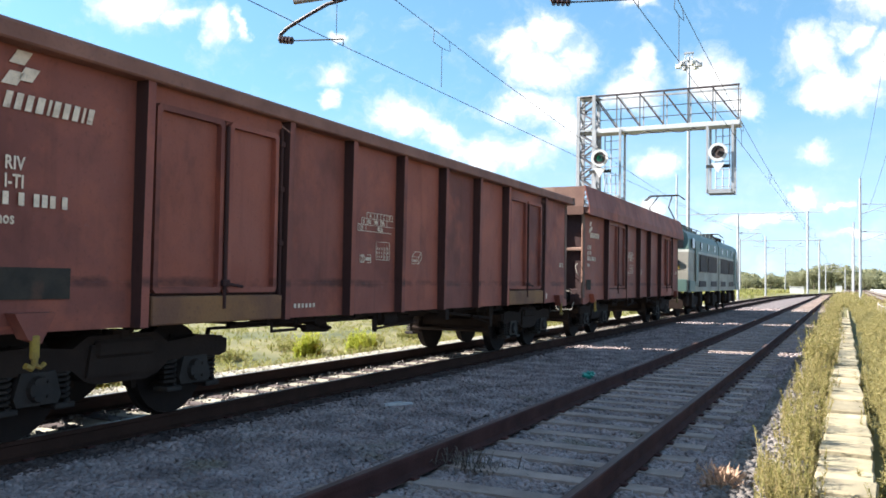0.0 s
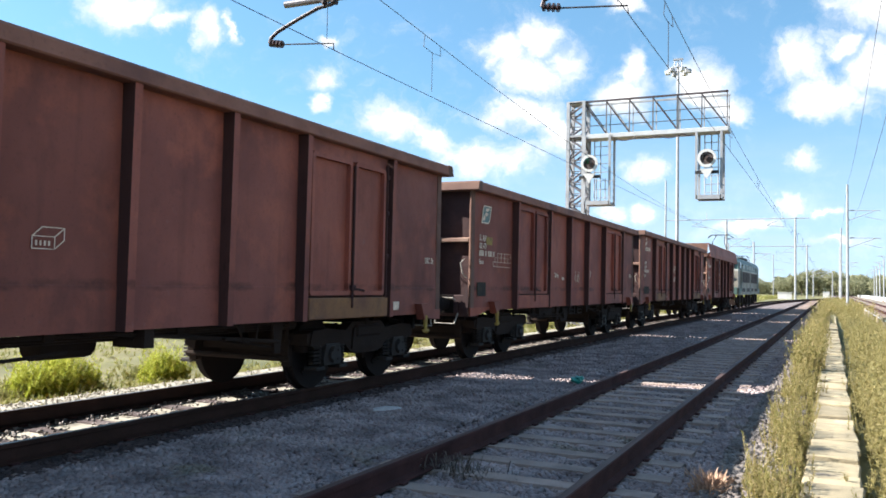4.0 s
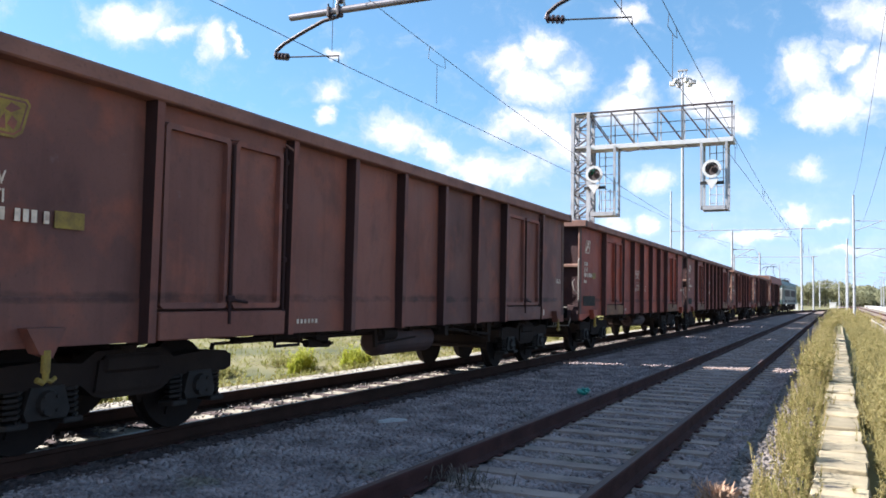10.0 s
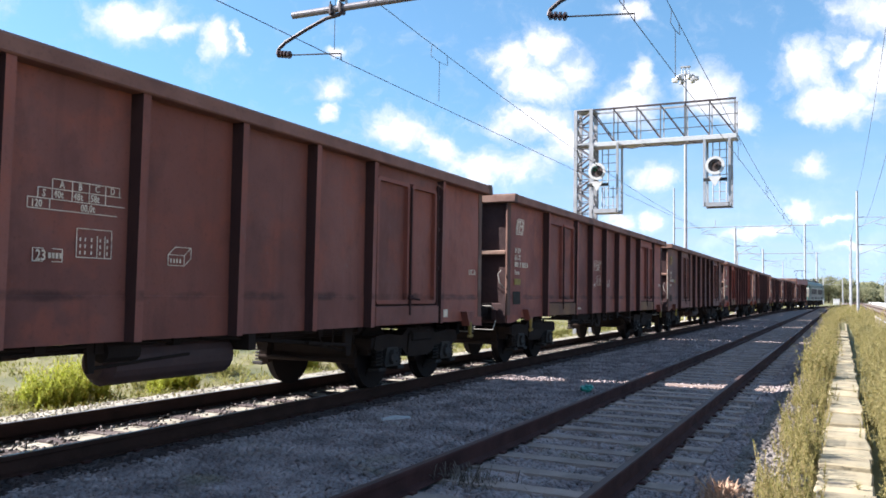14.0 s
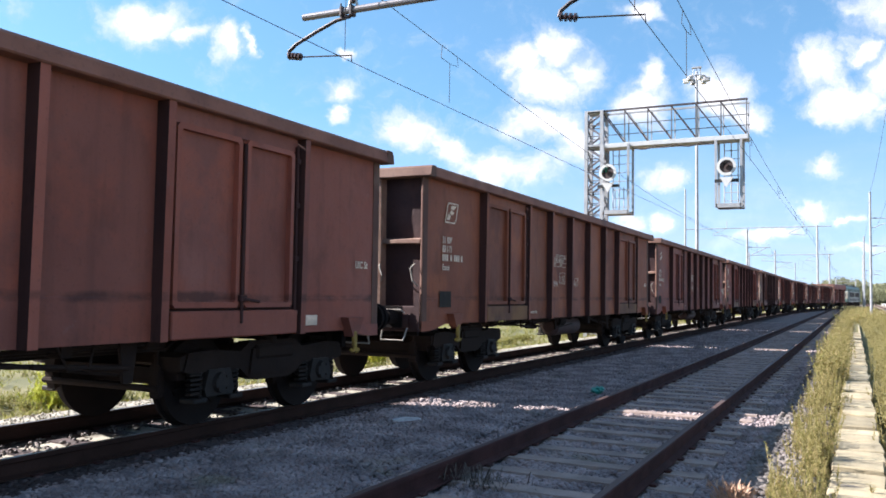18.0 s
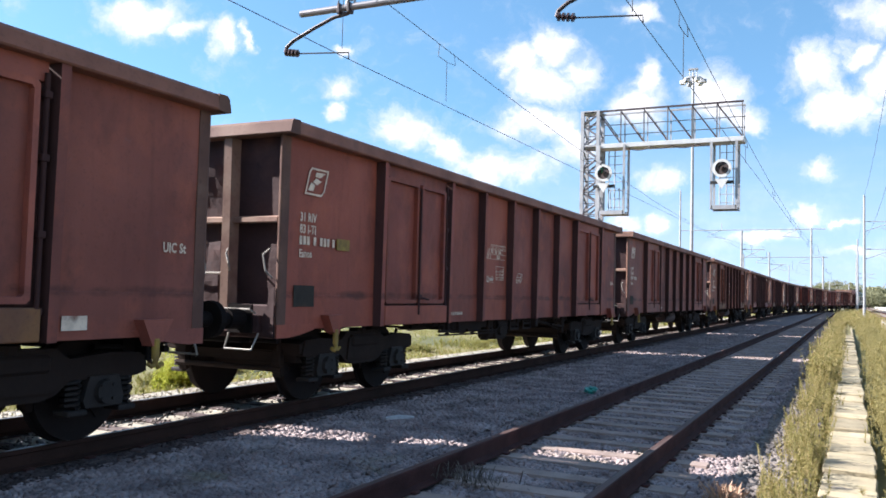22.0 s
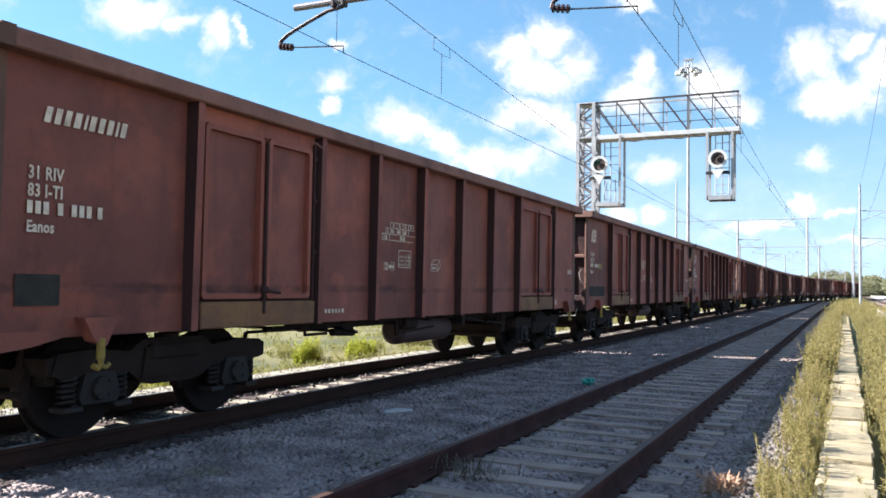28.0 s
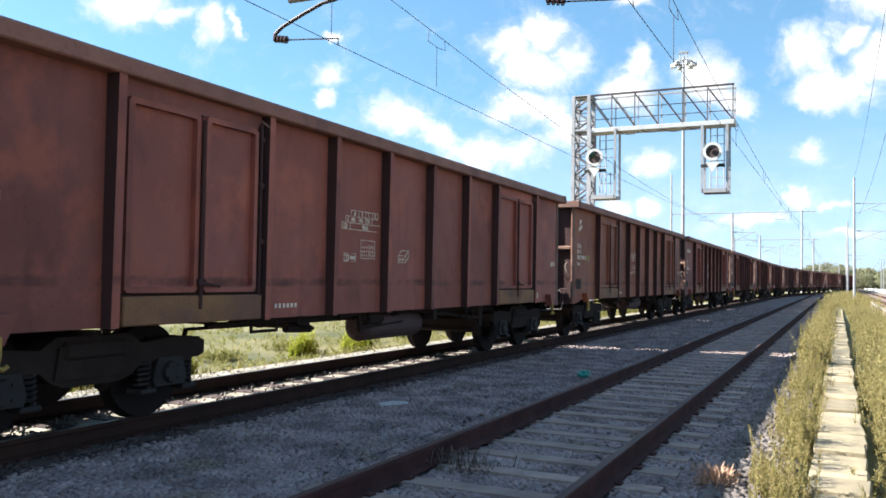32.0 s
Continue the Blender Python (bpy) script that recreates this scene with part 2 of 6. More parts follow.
# post flanks, jambs, door bars: recess shade put into a soot-brown colour
FLANKS = [surface("shaded sooty channel " + str(i), (0.05 * k, 0.022 * k, 0.019 * k), (0.036 * k, 0.017 * k, 0.016 * k), 2.0, 0.85, 0, 0.1, 20.0, (1, 1, 0.3), gloss=0.2)
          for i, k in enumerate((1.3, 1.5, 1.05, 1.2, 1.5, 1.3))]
OCHRE = surface("worn ochre sill", (0.26, 0.115, 0.04), (0.16, 0.068, 0.038), 2.0, 0.8, 0, 0.2, 30, third=(0.08, 0.035, 0.026))
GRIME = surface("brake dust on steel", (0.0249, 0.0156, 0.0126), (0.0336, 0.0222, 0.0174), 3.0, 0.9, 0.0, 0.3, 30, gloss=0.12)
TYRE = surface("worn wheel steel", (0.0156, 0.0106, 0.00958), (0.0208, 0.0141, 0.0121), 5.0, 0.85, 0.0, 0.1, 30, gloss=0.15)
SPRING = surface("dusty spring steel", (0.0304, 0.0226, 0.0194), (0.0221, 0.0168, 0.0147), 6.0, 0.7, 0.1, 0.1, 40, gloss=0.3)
WHITE = surface("worn white marking", (0.86, 0.68, 0.52), (0.62, 0.47, 0.35), 9.0, 0.8, 0, 0.05, 60, third=(0.26, 0.13, 0.09), patch=0.6)
YELLOW = surface("worn yellow paint", (0.34, 0.22, 0.03), (0.2, 0.12, 0.03), 9.0, 0.7, 0, 0.1, 60)
PLATE = surface("dark panel paint", (0.034, 0.03, 0.026), (0.055, 0.045, 0.036), 6.0, 0.85, 0, 0.1, 40, third=(0.1, 0.055, 0.04), patch=0.56, gloss=0.15)
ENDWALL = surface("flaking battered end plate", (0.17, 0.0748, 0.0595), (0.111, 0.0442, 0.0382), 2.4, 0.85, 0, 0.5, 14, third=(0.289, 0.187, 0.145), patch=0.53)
# end sheets, headstock, gusset: shade of the wagon gap put into the paint
ENDDARK = surface("shaded end paint", (0.0553, 0.0234, 0.0221), (0.039, 0.0169, 0.0175), 2.4, 0.85, 0, 0.3, 14, third=(0.091, 0.039, 0.0325), patch=0.62)
POSTTAN = surface("worn tan post paint", (0.3, 0.19, 0.14), (0.2, 0.105, 0.08), 3.0, 0.85, 0, 0.1, 20, third=(0.13, 0.055, 0.045), patch=0.58)
TANKS = surface("dull brown tank paint", (0.082, 0.037, 0.031), (0.055, 0.027, 0.024), 2.0, 0.75, 0, 0.1, 30, third=(0.035, 0.022, 0.02))
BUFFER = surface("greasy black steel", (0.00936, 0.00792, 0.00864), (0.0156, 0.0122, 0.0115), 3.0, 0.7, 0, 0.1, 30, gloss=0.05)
BARE = surface("bare galvanised bar", (0.336, 0.304, 0.264), (0.24, 0.208, 0.176), 8.0, 0.6, 0.1, 0.05, 60)
RAIL = surface("rusty rail flank", (0.07, 0.029, 0.026), (0.045, 0.02, 0.018), 3.0, 0.9, 0.0, 0.3, 60, gloss=0.15)
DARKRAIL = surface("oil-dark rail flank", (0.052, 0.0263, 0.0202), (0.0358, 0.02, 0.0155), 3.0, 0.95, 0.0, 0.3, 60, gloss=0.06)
RAILTOP = surface("run rail head", (0.25, 0.22, 0.2), (0.17, 0.135, 0.115), 3.0, 0.5, 0.7, 0.05, 60)
RUSTTOP = surface("rusted rail head", (0.11, 0.066, 0.055), (0.066, 0.036, 0.029), 3.0, 0.62, 0.15, 0.05, 60, (4, 0.15, 4), third=(0.16, 0.12, 0.105), patch=0.6, gloss=0.2)
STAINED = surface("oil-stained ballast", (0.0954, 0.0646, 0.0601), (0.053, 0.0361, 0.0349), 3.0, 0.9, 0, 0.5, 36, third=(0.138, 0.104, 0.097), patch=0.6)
CONCRETE = surface("sleeper concrete", (0.349, 0.26, 0.217), (0.244, 0.182, 0.154), 4.0, 0.9, 0, 0.3, 50, third=(0.152, 0.114, 0.098), spread=0.12)
SLAB = surface("pale slab concrete", (0.396, 0.33, 0.21), (0.324, 0.264, 0.168), 5.0, 0.9, 0, 0.35, 60, third=(0.156, 0.132, 0.102), spread=0.24)
STONE = surface("ballast stone", (0.384, 0.306, 0.293), (0.172, 0.134, 0.132), 2.2, 0.85, 0, 0.3, 40, third=(0.21, 0.172, 0.133))
GREYSTONE = surface("grey-brown stone", (0.22, 0.19, 0.17), (0.12, 0.1, 0.09), 2.2, 0.9, 0, 0.3, 40)
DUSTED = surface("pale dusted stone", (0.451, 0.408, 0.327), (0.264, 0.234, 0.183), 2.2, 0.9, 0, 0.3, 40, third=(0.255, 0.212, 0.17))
EDGESTONE = surface("dusty verge stone", (0.338, 0.31, 0.245), (0.216, 0.198, 0.151), 2.2, 0.9, 0, 0.3, 40, third=(0.18, 0.166, 0.108))
BALLAST = surface("ballast bed", (0.225, 0.179, 0.17), (0.107, 0.0851, 0.0828), 14.0, 0.9, 0, 1.0, 32, third=(0.178, 0.148, 0.123))
DIRT = surface("dry verge earth", (0.2, 0.172, 0.075), (0.14, 0.13, 0.045), 0.35, 0.95, 0, 0.6, 12, third=(0.072, 0.078, 0.024), patch=0.5)
BROWNBED = surface("old brown ballast", (0.252, 0.204, 0.156), (0.18, 0.144, 0.108), 3.0, 0.9, 0, 1.0, 24)
# uprights of the near truss: galvanised steel with shade in its colour
GALVDARK = surface("shaded galvanised steel", (0.15, 0.145, 0.15), (0.1, 0.098, 0.1), 3.0, 0.6, 0.2, 0.05, 40)
GALVDULL = surface("dull grey tube", (0.21, 0.195, 0.21), (0.15, 0.14, 0.15), 3.0, 0.55, 0.2, 0.05, 40)
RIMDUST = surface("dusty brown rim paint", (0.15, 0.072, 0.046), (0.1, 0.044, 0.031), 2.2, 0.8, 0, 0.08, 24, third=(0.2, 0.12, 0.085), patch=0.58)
# top rail: colour lightened for the light that its upward slope catches
RIMPAINT = surface("light-lifted dusty tan-brown rim paint", (0.27, 0.112, 0.074), (0.2, 0.082, 0.056), 2.2, 0.8, 0, 0.08, 24, third=(0.14, 0.058, 0.045), patch=0.58)
DECK = surface("pale walkway sheet", (0.54, 0.54, 0.53), (0.46, 0.46, 0.46), 3.0, 0.55, 0.1, 0.05, 40)
GALV = surface("galvanised steel", (0.396, 0.396, 0.403), (0.302, 0.302, 0.31), 3.0, 0.55, 0.25, 0.05, 40)
WIRE = surface("copper wire", (0.05, 0.045, 0.045), (0.035, 0.03, 0.03), 5.0, 0.6, 0.5, 0.0, 40)
ARM = surface("dark weathered and shaded steel", (0.055, 0.037, 0.04), (0.038, 0.028, 0.03), 5.0, 0.6, 0.2, 0.05, 40)
INSUL = surface("brown insulator", (0.07, 0.035, 0.03), (0.05, 0.028, 0.025), 5.0, 0.3, 0, 0.0, 40)
PALE = surface("white wall paint", (0.585, 0.578, 0.555), (0.495, 0.48, 0.45), 1.0, 0.85, 0, 0.1, 20)
BLACK = surface("signal hood black", (0.012, 0.012, 0.012), (0.02, 0.02, 0.02), 5.0, 0.7, 0, 0.0, 30)
LOCO_GREEN = surface("faded green paint", (0.0759, 0.132, 0.115), (0.101, 0.155, 0.138), 0.8, 0.5, 0, 0.05, 20, third=(0.069, 0.115, 0.103))
LOCO_GREY = surface("dusty light grey paint", (0.314, 0.285, 0.232), (0.218, 0.199, 0.167), 0.9, 0.6, 0, 0.05, 20, third=(0.266, 0.228, 0.19))
LOCO_WHITE = surface("off-white stripe paint", (0.44, 0.43, 0.38), (0.34, 0.33, 0.3), 1.5, 0.6, 0, 0.05, 20)
LOUVRE = surface("rust-brown louvre", (0.075, 0.052, 0.048), (0.055, 0.04, 0.037), 1.5, 0.8, 0, 0.1, 20)
LOCO_ROOF = surface("dark loco roof", (0.11, 0.135, 0.13), (0.08, 0.095, 0.09), 1.0, 0.7, 0, 0.1, 20)
GLASS = surface("dark cab glass", (0.02, 0.025, 0.03), (0.02, 0.02, 0.025), 1.0, 0.12, 0, 0.0, 20)
SIGNAL_GREEN = surface("green signal glass", (0.01, 0.16, 0.09), (0.01, 0.11, 0.06), 4.0, 0.2, 0, 0.0, 20)
TEAL = surface("green plastic", (0.03, 0.32, 0.24), (0.02, 0.24, 0.2), 9.0, 0.35, 0, 0.1, 40)
LITTER = surface("white litter", (0.55, 0.55, 0.56), (0.45, 0.45, 0.45), 20.0, 0.7, 0, 0.1, 60)
RUSTLEAF = surface("dry tan leaves", (0.5, 0.33, 0.23), (0.36, 0.22, 0.14), 30.0, 0.9, 0, 0.2, 80)
STRAW = surface("dry straw", (0.15, 0.115, 0.085), (0.095, 0.072, 0.06), 30.0, 0.9, 0, 0.1, 80)
BARK = surface("bark", (0.1, 0.08, 0.06), (0.07, 0.055, 0.04), 4.0, 0.9, 0, 0.5, 20)


def leafage(name, one, two, three):
    """Leaves: each island of the mesh takes its own tone between three; light passes through a little."""
    m = bpy.data.materials.new(name)
    m.use_nodes = True
    nt = m.node_tree
    N, L = nt.nodes.new, nt.links.new
    bsdf, out = nt.nodes["Principled BSDF"], nt.nodes["Material Output"]
    ramp, geo = N("ShaderNodeValToRGB"), N("ShaderNodeNewGeometry")
    ramp.color_ramp.elements[0].color, ramp.color_ramp.elements[1].color = (*one, 1), (*three, 1)
    ramp.color_ramp.elements.new(0.5).color = (*two, 1)
    L(geo.outputs["Random Per Island"], ramp.inputs[0])
    L(ramp.outputs[0], bsdf.inputs["Base Color"])
    bsdf.inputs["Roughness"].default_value = 0.75
    bsdf.inputs["Specular IOR Level"].default_value = 0.2
    thin, mix = N("ShaderNodeBsdfTranslucent"), N("ShaderNodeMixShader")
    mix.inputs[0].default_value = 0.35
    L(ramp.outputs[0], thin.inputs[0])
    L(bsdf.outputs[0], mix.inputs[1])
    L(thin.outputs[0], mix.inputs[2])
    L(mix.outputs[0], out.inputs[0])
    return m


WEED = leafage("yellow green weeds", (0.212, 0.2, 0.062), (0.286, 0.24, 0.085), (0.424, 0.33, 0.17))
DRYWEED = leafage("dry golden weeds", (0.313, 0.255, 0.0986), (0.244, 0.22, 0.0812), (0.383, 0.313, 0.151))
LUSH = leafage("fresh green weeds", (0.19, 0.2, 0.05), (0.25, 0.245, 0.075), (0.32, 0.28, 0.12))
BUSHLEAF = leafage("bright bush leaves", (0.281, 0.323, 0.0338), (0.396, 0.422, 0.0542), (0.521, 0.511, 0.113))
# distance haze is mixed into these leaf tones
TREELEAF = leafage("hazy tree leaves", (0.2, 0.205, 0.115), (0.25, 0.25, 0.145), (0.31, 0.3, 0.18))


# ---- mesh helpers ----
CACHE = {}


def block(bm, x0, x1, y0, y1, z0, z1, bevel=0.0, turn=None):
    m = Matrix.LocRotScale(((x0 + x1) / 2, (y0 + y1) / 2, (z0 + z1) / 2), None, (x1 - x0, y1 - y0, z1 - z0))
    vs = bmesh.ops.create_cube(bm, size=1, matrix=(turn @ m) if turn else m)["verts"]
    if bevel:
        es = list({e for v in vs for e in v.link_edges})
        bmesh.ops.bevel(bm, geom=es, offset=bevel, segments=1, affect="EDGES")


def rod(bm, a, b, r, n=8, r2=None):
    a, b = Vector(a), Vector(b)
    m = Matrix.Translation((a + b) / 2) @ (b - a).to_track_quat("Z", "Y").to_matrix().to_4x4()
    bmesh.ops.create_cone(bm, cap_ends=True, segments=n, radius1=r, radius2=r if r2 is None else r2, depth=(b - a).length, matrix=m)


def pipe(bm, pts, r, n=6):
    """One bent tube through the points."""
    pts = [Vector(p) for p in pts]
    last, side = None, None
    for i, p in enumerate(pts):
        d = (pts[min(i + 1, len(pts) - 1)] - pts[max(i - 1, 0)]).normalized()
        if side is None:
            side = d.orthogonal().normalized()
        side = (side - d * side.dot(d)).normalized()
        up = d.cross(side)
        ring = [bm.verts.new(p + (side * math.cos(6.2832 * k / n) + up * math.sin(6.2832 * k / n)) * r) for k in range(n)]
        if last:
            for k in range(n):
                bm.faces.new((last[k], last[(k + 1) % n], ring[(k + 1) % n], ring[k]))
        else:
            bm.faces.new(ring[::-1])
        last = ring
    bm.faces.new(last)


def hoop(bm, outer, inner, axis, lo, hi):
    """A closed ring between two outlines with as many corners each, drawn out along axis: one piece."""
    def put(p, q, w):
        return {"x": (w, p, q), "y": (p, w, q), "z": (p, q, w)}[axis]
    rings = [[bm.verts.new(put(p, q, w)) for p, q in o] for o, w in ((outer, lo), (outer, hi), (inner, hi), (inner, lo))]
    n = len(outer)
    for u in range(4):
        r, s = rings[u], rings[(u + 1) % 4]
        for i in range(n):
            j = (i + 1) % n
            bm.faces.new((r[i], r[j], s[j], s[i]))


def prism(bm, outline, axis, lo, hi):
    """A closed outline in the plane across axis ('x', 'y' or 'z'), drawn out from lo to hi."""
    def put(p, q, w):
        return {"x": (w, p, q), "y": (p, w, q), "z": (p, q, w)}[axis]
    a = [bm.verts.new(put(p, q, lo)) for p, q in outline]
    b = [bm.verts.new(put(p, q, hi)) for p, q in outline]
    n = len(a)
    bm.faces.new(a), bm.faces.new(b[::-1])
    for i in range(n):
        bm.faces.new((a[i], b[i], b[(i + 1) % n], a[(i + 1) % n]))


def finish(name, bm, material, smooth=False):
    bmesh.ops.recalc_face_normals(bm, faces=bm.faces)
    me = bpy.data.meshes.new(name)
    bm.to_mesh(me)
    bm.free()
    for m in material if isinstance(material, (list, tuple)) else (material,):
        me.materials.append(m)
    if smooth:
        me.polygons.foreach_set("use_smooth", [True] * len(me.polygons))
    return me


def shape(key, build, material, smooth=False):
    """The mesh of that key, built once."""
    if key not in CACHE:
        bm = bmesh.new()
        build(bm)
        name = key[0] if isinstance(key, tuple) else key
        CACHE[key] = finish(name, bm, material, smooth)
    return CACHE[key]


def hang(name, mesh, parent, m=None, label=""):
    ob = new(name, mesh)
    ob.parent = parent
    if m is not None:
        ob.matrix_basis = m
    return tagged(ob, label)


def part(name, bm, material, parent, label="", smooth=False):
    return hang(name, finish(name, bm, material, smooth), parent, None, label)


def thing(name, label, category, m=None, group="", kind=""):
    ob = new(name)
    ob.empty_display_size = 0.2
    if m is not None:
        ob.matrix_basis = m
    return tagged(ob, label, category, group, kind)


def solid(name, bm, material, label, category="", group="", kind="", m=None, smooth=False):
    ob = new(name, finish(name, bm, material, smooth))
    if m is not None:
        ob.matrix_basis = m
    return tagged(ob, label, category, group, kind)


def many(name, verts, faces, material, label="", kind="stuff", category=""):
    """One object from arrays: verts (n, 3), faces (m, 3) or (m, 4)."""
    me = bpy.data.meshes.new(name)
    k = faces.shape[1]
    me.vertices.add(len(verts))
    me.vertices.foreach_set("co", np.ascontiguousarray(verts, dtype=np.float32).ravel())
    me.loops.add(faces.size)
    me.loops.foreach_set("vertex_index", np.ascontiguousarray(faces, dtype=np.int32).ravel())
    me.polygons.add(len(faces))
    me.polygons.foreach_set("loop_start", np.arange(0, faces.size, k, dtype=np.int32))
    me.update(calc_edges=True)
    me.materials.append(material)
    return tagged(new(name, me), label, category, "", kind)


def lettering(text, size, material):
    key = ("lettering", text, size, material.name)
    if key not in CACHE:
        cu = bpy.data.curves.new("lettering", "FONT")
        cu.body, cu.size, cu.space_character, cu.extrude, cu.resolution_u = text, size, 1.05, 0.0015, 2
        cu.offset = size * 0.022
        ob = new("lettering", cu)
        dg = bpy.context.evaluated_depsgraph_get()
        me = bpy.data.meshes.new_from_object(ob.evaluated_get(dg))
        bpy.data.objects.remove(ob)
        me.transform(Matrix.Diagonal((0.78, 1, 1, 1)))
        me.materials.clear()
        me.materials.append(material)
        CACHE[key] = me
    return CACHE[key]


# ---- ground, beds and tracks ----
def build_ground():
    bm = bmesh.new()
    xs = [-2500, -600, -150, -40, -12, -9.4, 12, 40, 150, 600, 2500]
    ys = [-2500, -600, -100, -20, 0, 20, 40, 60, 90, 150, 300, 800, 2500]
    rows = [[bm.verts.new((x, y, -0.32 + (0.05 * noise.noise((x * 0.2, y * 0.2, 0)) if abs(x) < 50 else 0))) for x in xs] for y in ys]
    for a, b in zip(rows, rows[1:]):
        for i in range(len(xs) - 1):
            bm.faces.new((a[i], a[i + 1], b[i + 1], b[i]))
    solid("ground", bm, DIRT, "dry grassy earth beside the railway tracks", "ground", kind="structure")
    bm = bmesh.new()
    last = None
    s = -260.0
    while s < 330:
        x, y, a = line_at(s)
        left, right = x - 2.0, max(-0.62, x + 2.2)
        k = 30
        prof = [(left - 0.45, -0.40)] + [(left + (right - left) * i / k, BED - 0.012 - (0.016 if abs(left + (right - left) * i / k - NEAR_X) < 1.35 else 0.0) + 0.012 * noise.noise((i * 1.7, s * 0.9, 3))) for i in range(k + 1)] + [(right + 0.3, -0.40)]
        cur = [bm.verts.new((px, y, pz)) for px, pz in prof]
        if last:
            for i in range(len(cur) - 1):
                bm.faces.new((last[i], last[i + 1], cur[i + 1], cur[i]))
        last = cur
        s += 2.0 if -10 < s < 230 else 10.0
    solid("ballast_bed", bm, BALLAST, "grey crushed stone ballast under two tracks", "ballast", kind="structure")
    bm = bmesh.new()
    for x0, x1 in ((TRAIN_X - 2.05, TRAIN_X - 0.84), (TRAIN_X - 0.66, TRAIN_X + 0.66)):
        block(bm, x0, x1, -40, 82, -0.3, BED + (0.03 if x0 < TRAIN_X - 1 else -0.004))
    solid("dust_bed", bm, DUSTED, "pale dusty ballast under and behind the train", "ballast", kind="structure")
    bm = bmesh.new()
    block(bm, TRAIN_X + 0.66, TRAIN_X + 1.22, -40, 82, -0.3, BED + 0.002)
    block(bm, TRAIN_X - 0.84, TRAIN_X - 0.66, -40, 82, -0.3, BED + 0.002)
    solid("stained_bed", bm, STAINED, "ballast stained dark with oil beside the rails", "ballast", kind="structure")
    bm = bmesh.new()
    prism(bm, [(2.4, -0.4), (2.7, -0.22), (8.0, -0.22), (8.3, -0.4)], "y", -60, 420)
    solid("far_ballast_bed", bm, BROWNBED, "sunlit brown ballast under the further track", "ballast", kind="structure")


RAIL_OUTLINE = [(-0.075, -0.172), (0.075, -0.172), (0.075, -0.16), (0.012, -0.142), (0.01, -0.05), (0.036, -0.038), (0.036, -0.006),
                (0.028, 0.0), (-0.028, 0.0), (-0.036, -0.006), (-0.036, -0.038), (-0.01, -0.05), (-0.012, -0.142), (-0.075, -0.16)]


def rail_mesh(stations, name, parent, label, top=RAILTOP, flank=RAIL):
    bm = bmesh.new()
    last = None
    for x, y, a in stations:
        cur = [bm.verts.new((x + p * math.cos(a), y - p * math.sin(a), q)) for p, q in RAIL_OUTLINE]
        if last:
            n = len(cur)
            for i in range(n):
                f = bm.faces.new((last[i], last[(i + 1) % n], cur[(i + 1) % n], cur[i]))
                f.material_index = 1 if i == 7 else 0
        last = cur
    return part(name, bm, (flank, top), parent, label)


def sleeper_build(bm):
    prism(bm, [(-0.13, -0.36), (0.13, -0.36), (0.1, -0.168), (-0.1, -0.168)], "x", -1.18, 1.18)
    n = len(bm.faces)
    for side in (1, -1):
        for dx in (-0.1, 0.1):
            block(bm, side * 0.7525 + dx - 0.03, side * 0.7525 + dx + 0.03, -0.045, 0.045, -0.17, -0.145, 0.008)
    bm.faces.ensure_lookup_table()
    for f in bm.faces[n:]:
        f.material_index = 1


def build_tracks():
    sleeper = shape("sleeper", sleeper_build, (CONCRETE, RAIL))
    near = thing("near_track", "empty track with rusty rails on concrete sleepers", "railway track", kind="structure")
    for d in (-0.7525, 0.7525):
        rail_mesh([(NEAR_X + d, y, 0.0) for y in range(-60, 150, 6)], "rail", near, "rusty brown rail with a worn top", RUSTTOP)
    y = -2.33
    while y < 148:
        hang("sleeper", sleeper, near, pose(NEAR_X + random.uniform(-0.015, 0.015), y, random.uniform(-0.014, 0.004), 0, random.uniform(-0.3, 0.3), random.uniform(-0.8, 0.8)))
        y += 0.6242
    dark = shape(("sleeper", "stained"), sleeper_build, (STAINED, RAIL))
    main = thing("train_track", "track with dark rails under the goods train", "railway track", kind="structure")
    for d in (-0.7525, 0.7525):
        st = []
        s = -260.0
        while s < 420:
            x, yy, a = line_at(s)
            st.append((x + d * math.cos(a), yy - d * math.sin(a), a))
            s += 4 if 70 < s < 240 else 12
        rail_mesh(st, "rail", main, "dark rusty rail with a polished top", RAILTOP, DARKRAIL)
    s = 1.0
    while s < 160:
        x, yy, a = line_at(s)
        hang("sleeper", dark, main, pose(x, yy, -0.01 + random.uniform(-0.006, 0.004), 0, 0, -math.degrees(a) + random.uniform(-0.6, 0.6)))
        s += 0.622
    far = thing("further_track", "further track on brown ballast in the sun", "railway track", kind="structure")
    for d in (-0.7525, 0.7525):
        rail_mesh([(4.28 + d, y, 0.0) for y in range(-40, 420, 20)], "rail", far, "light worn rail")
    y = 20.0
    while y < 120:
        hang("sleeper", sleeper, far, pose(4.28, y, -0.01))
        y += 0.66


def rough_cube():
    v = np.array([(x, y, z) for x in (-1, 1) for y in (-1, 1) for z in (-1, 1)]) * 0.72
    q = [(0, 1, 3, 2), (4, 6, 7, 5), (0, 4, 5, 1), (2, 3, 7, 6), (0, 2, 6, 4), (1, 5, 7, 3)]
    return v, np.array([t for a, b, c, d in q for t in ((a, b, c), (a, c, d))])


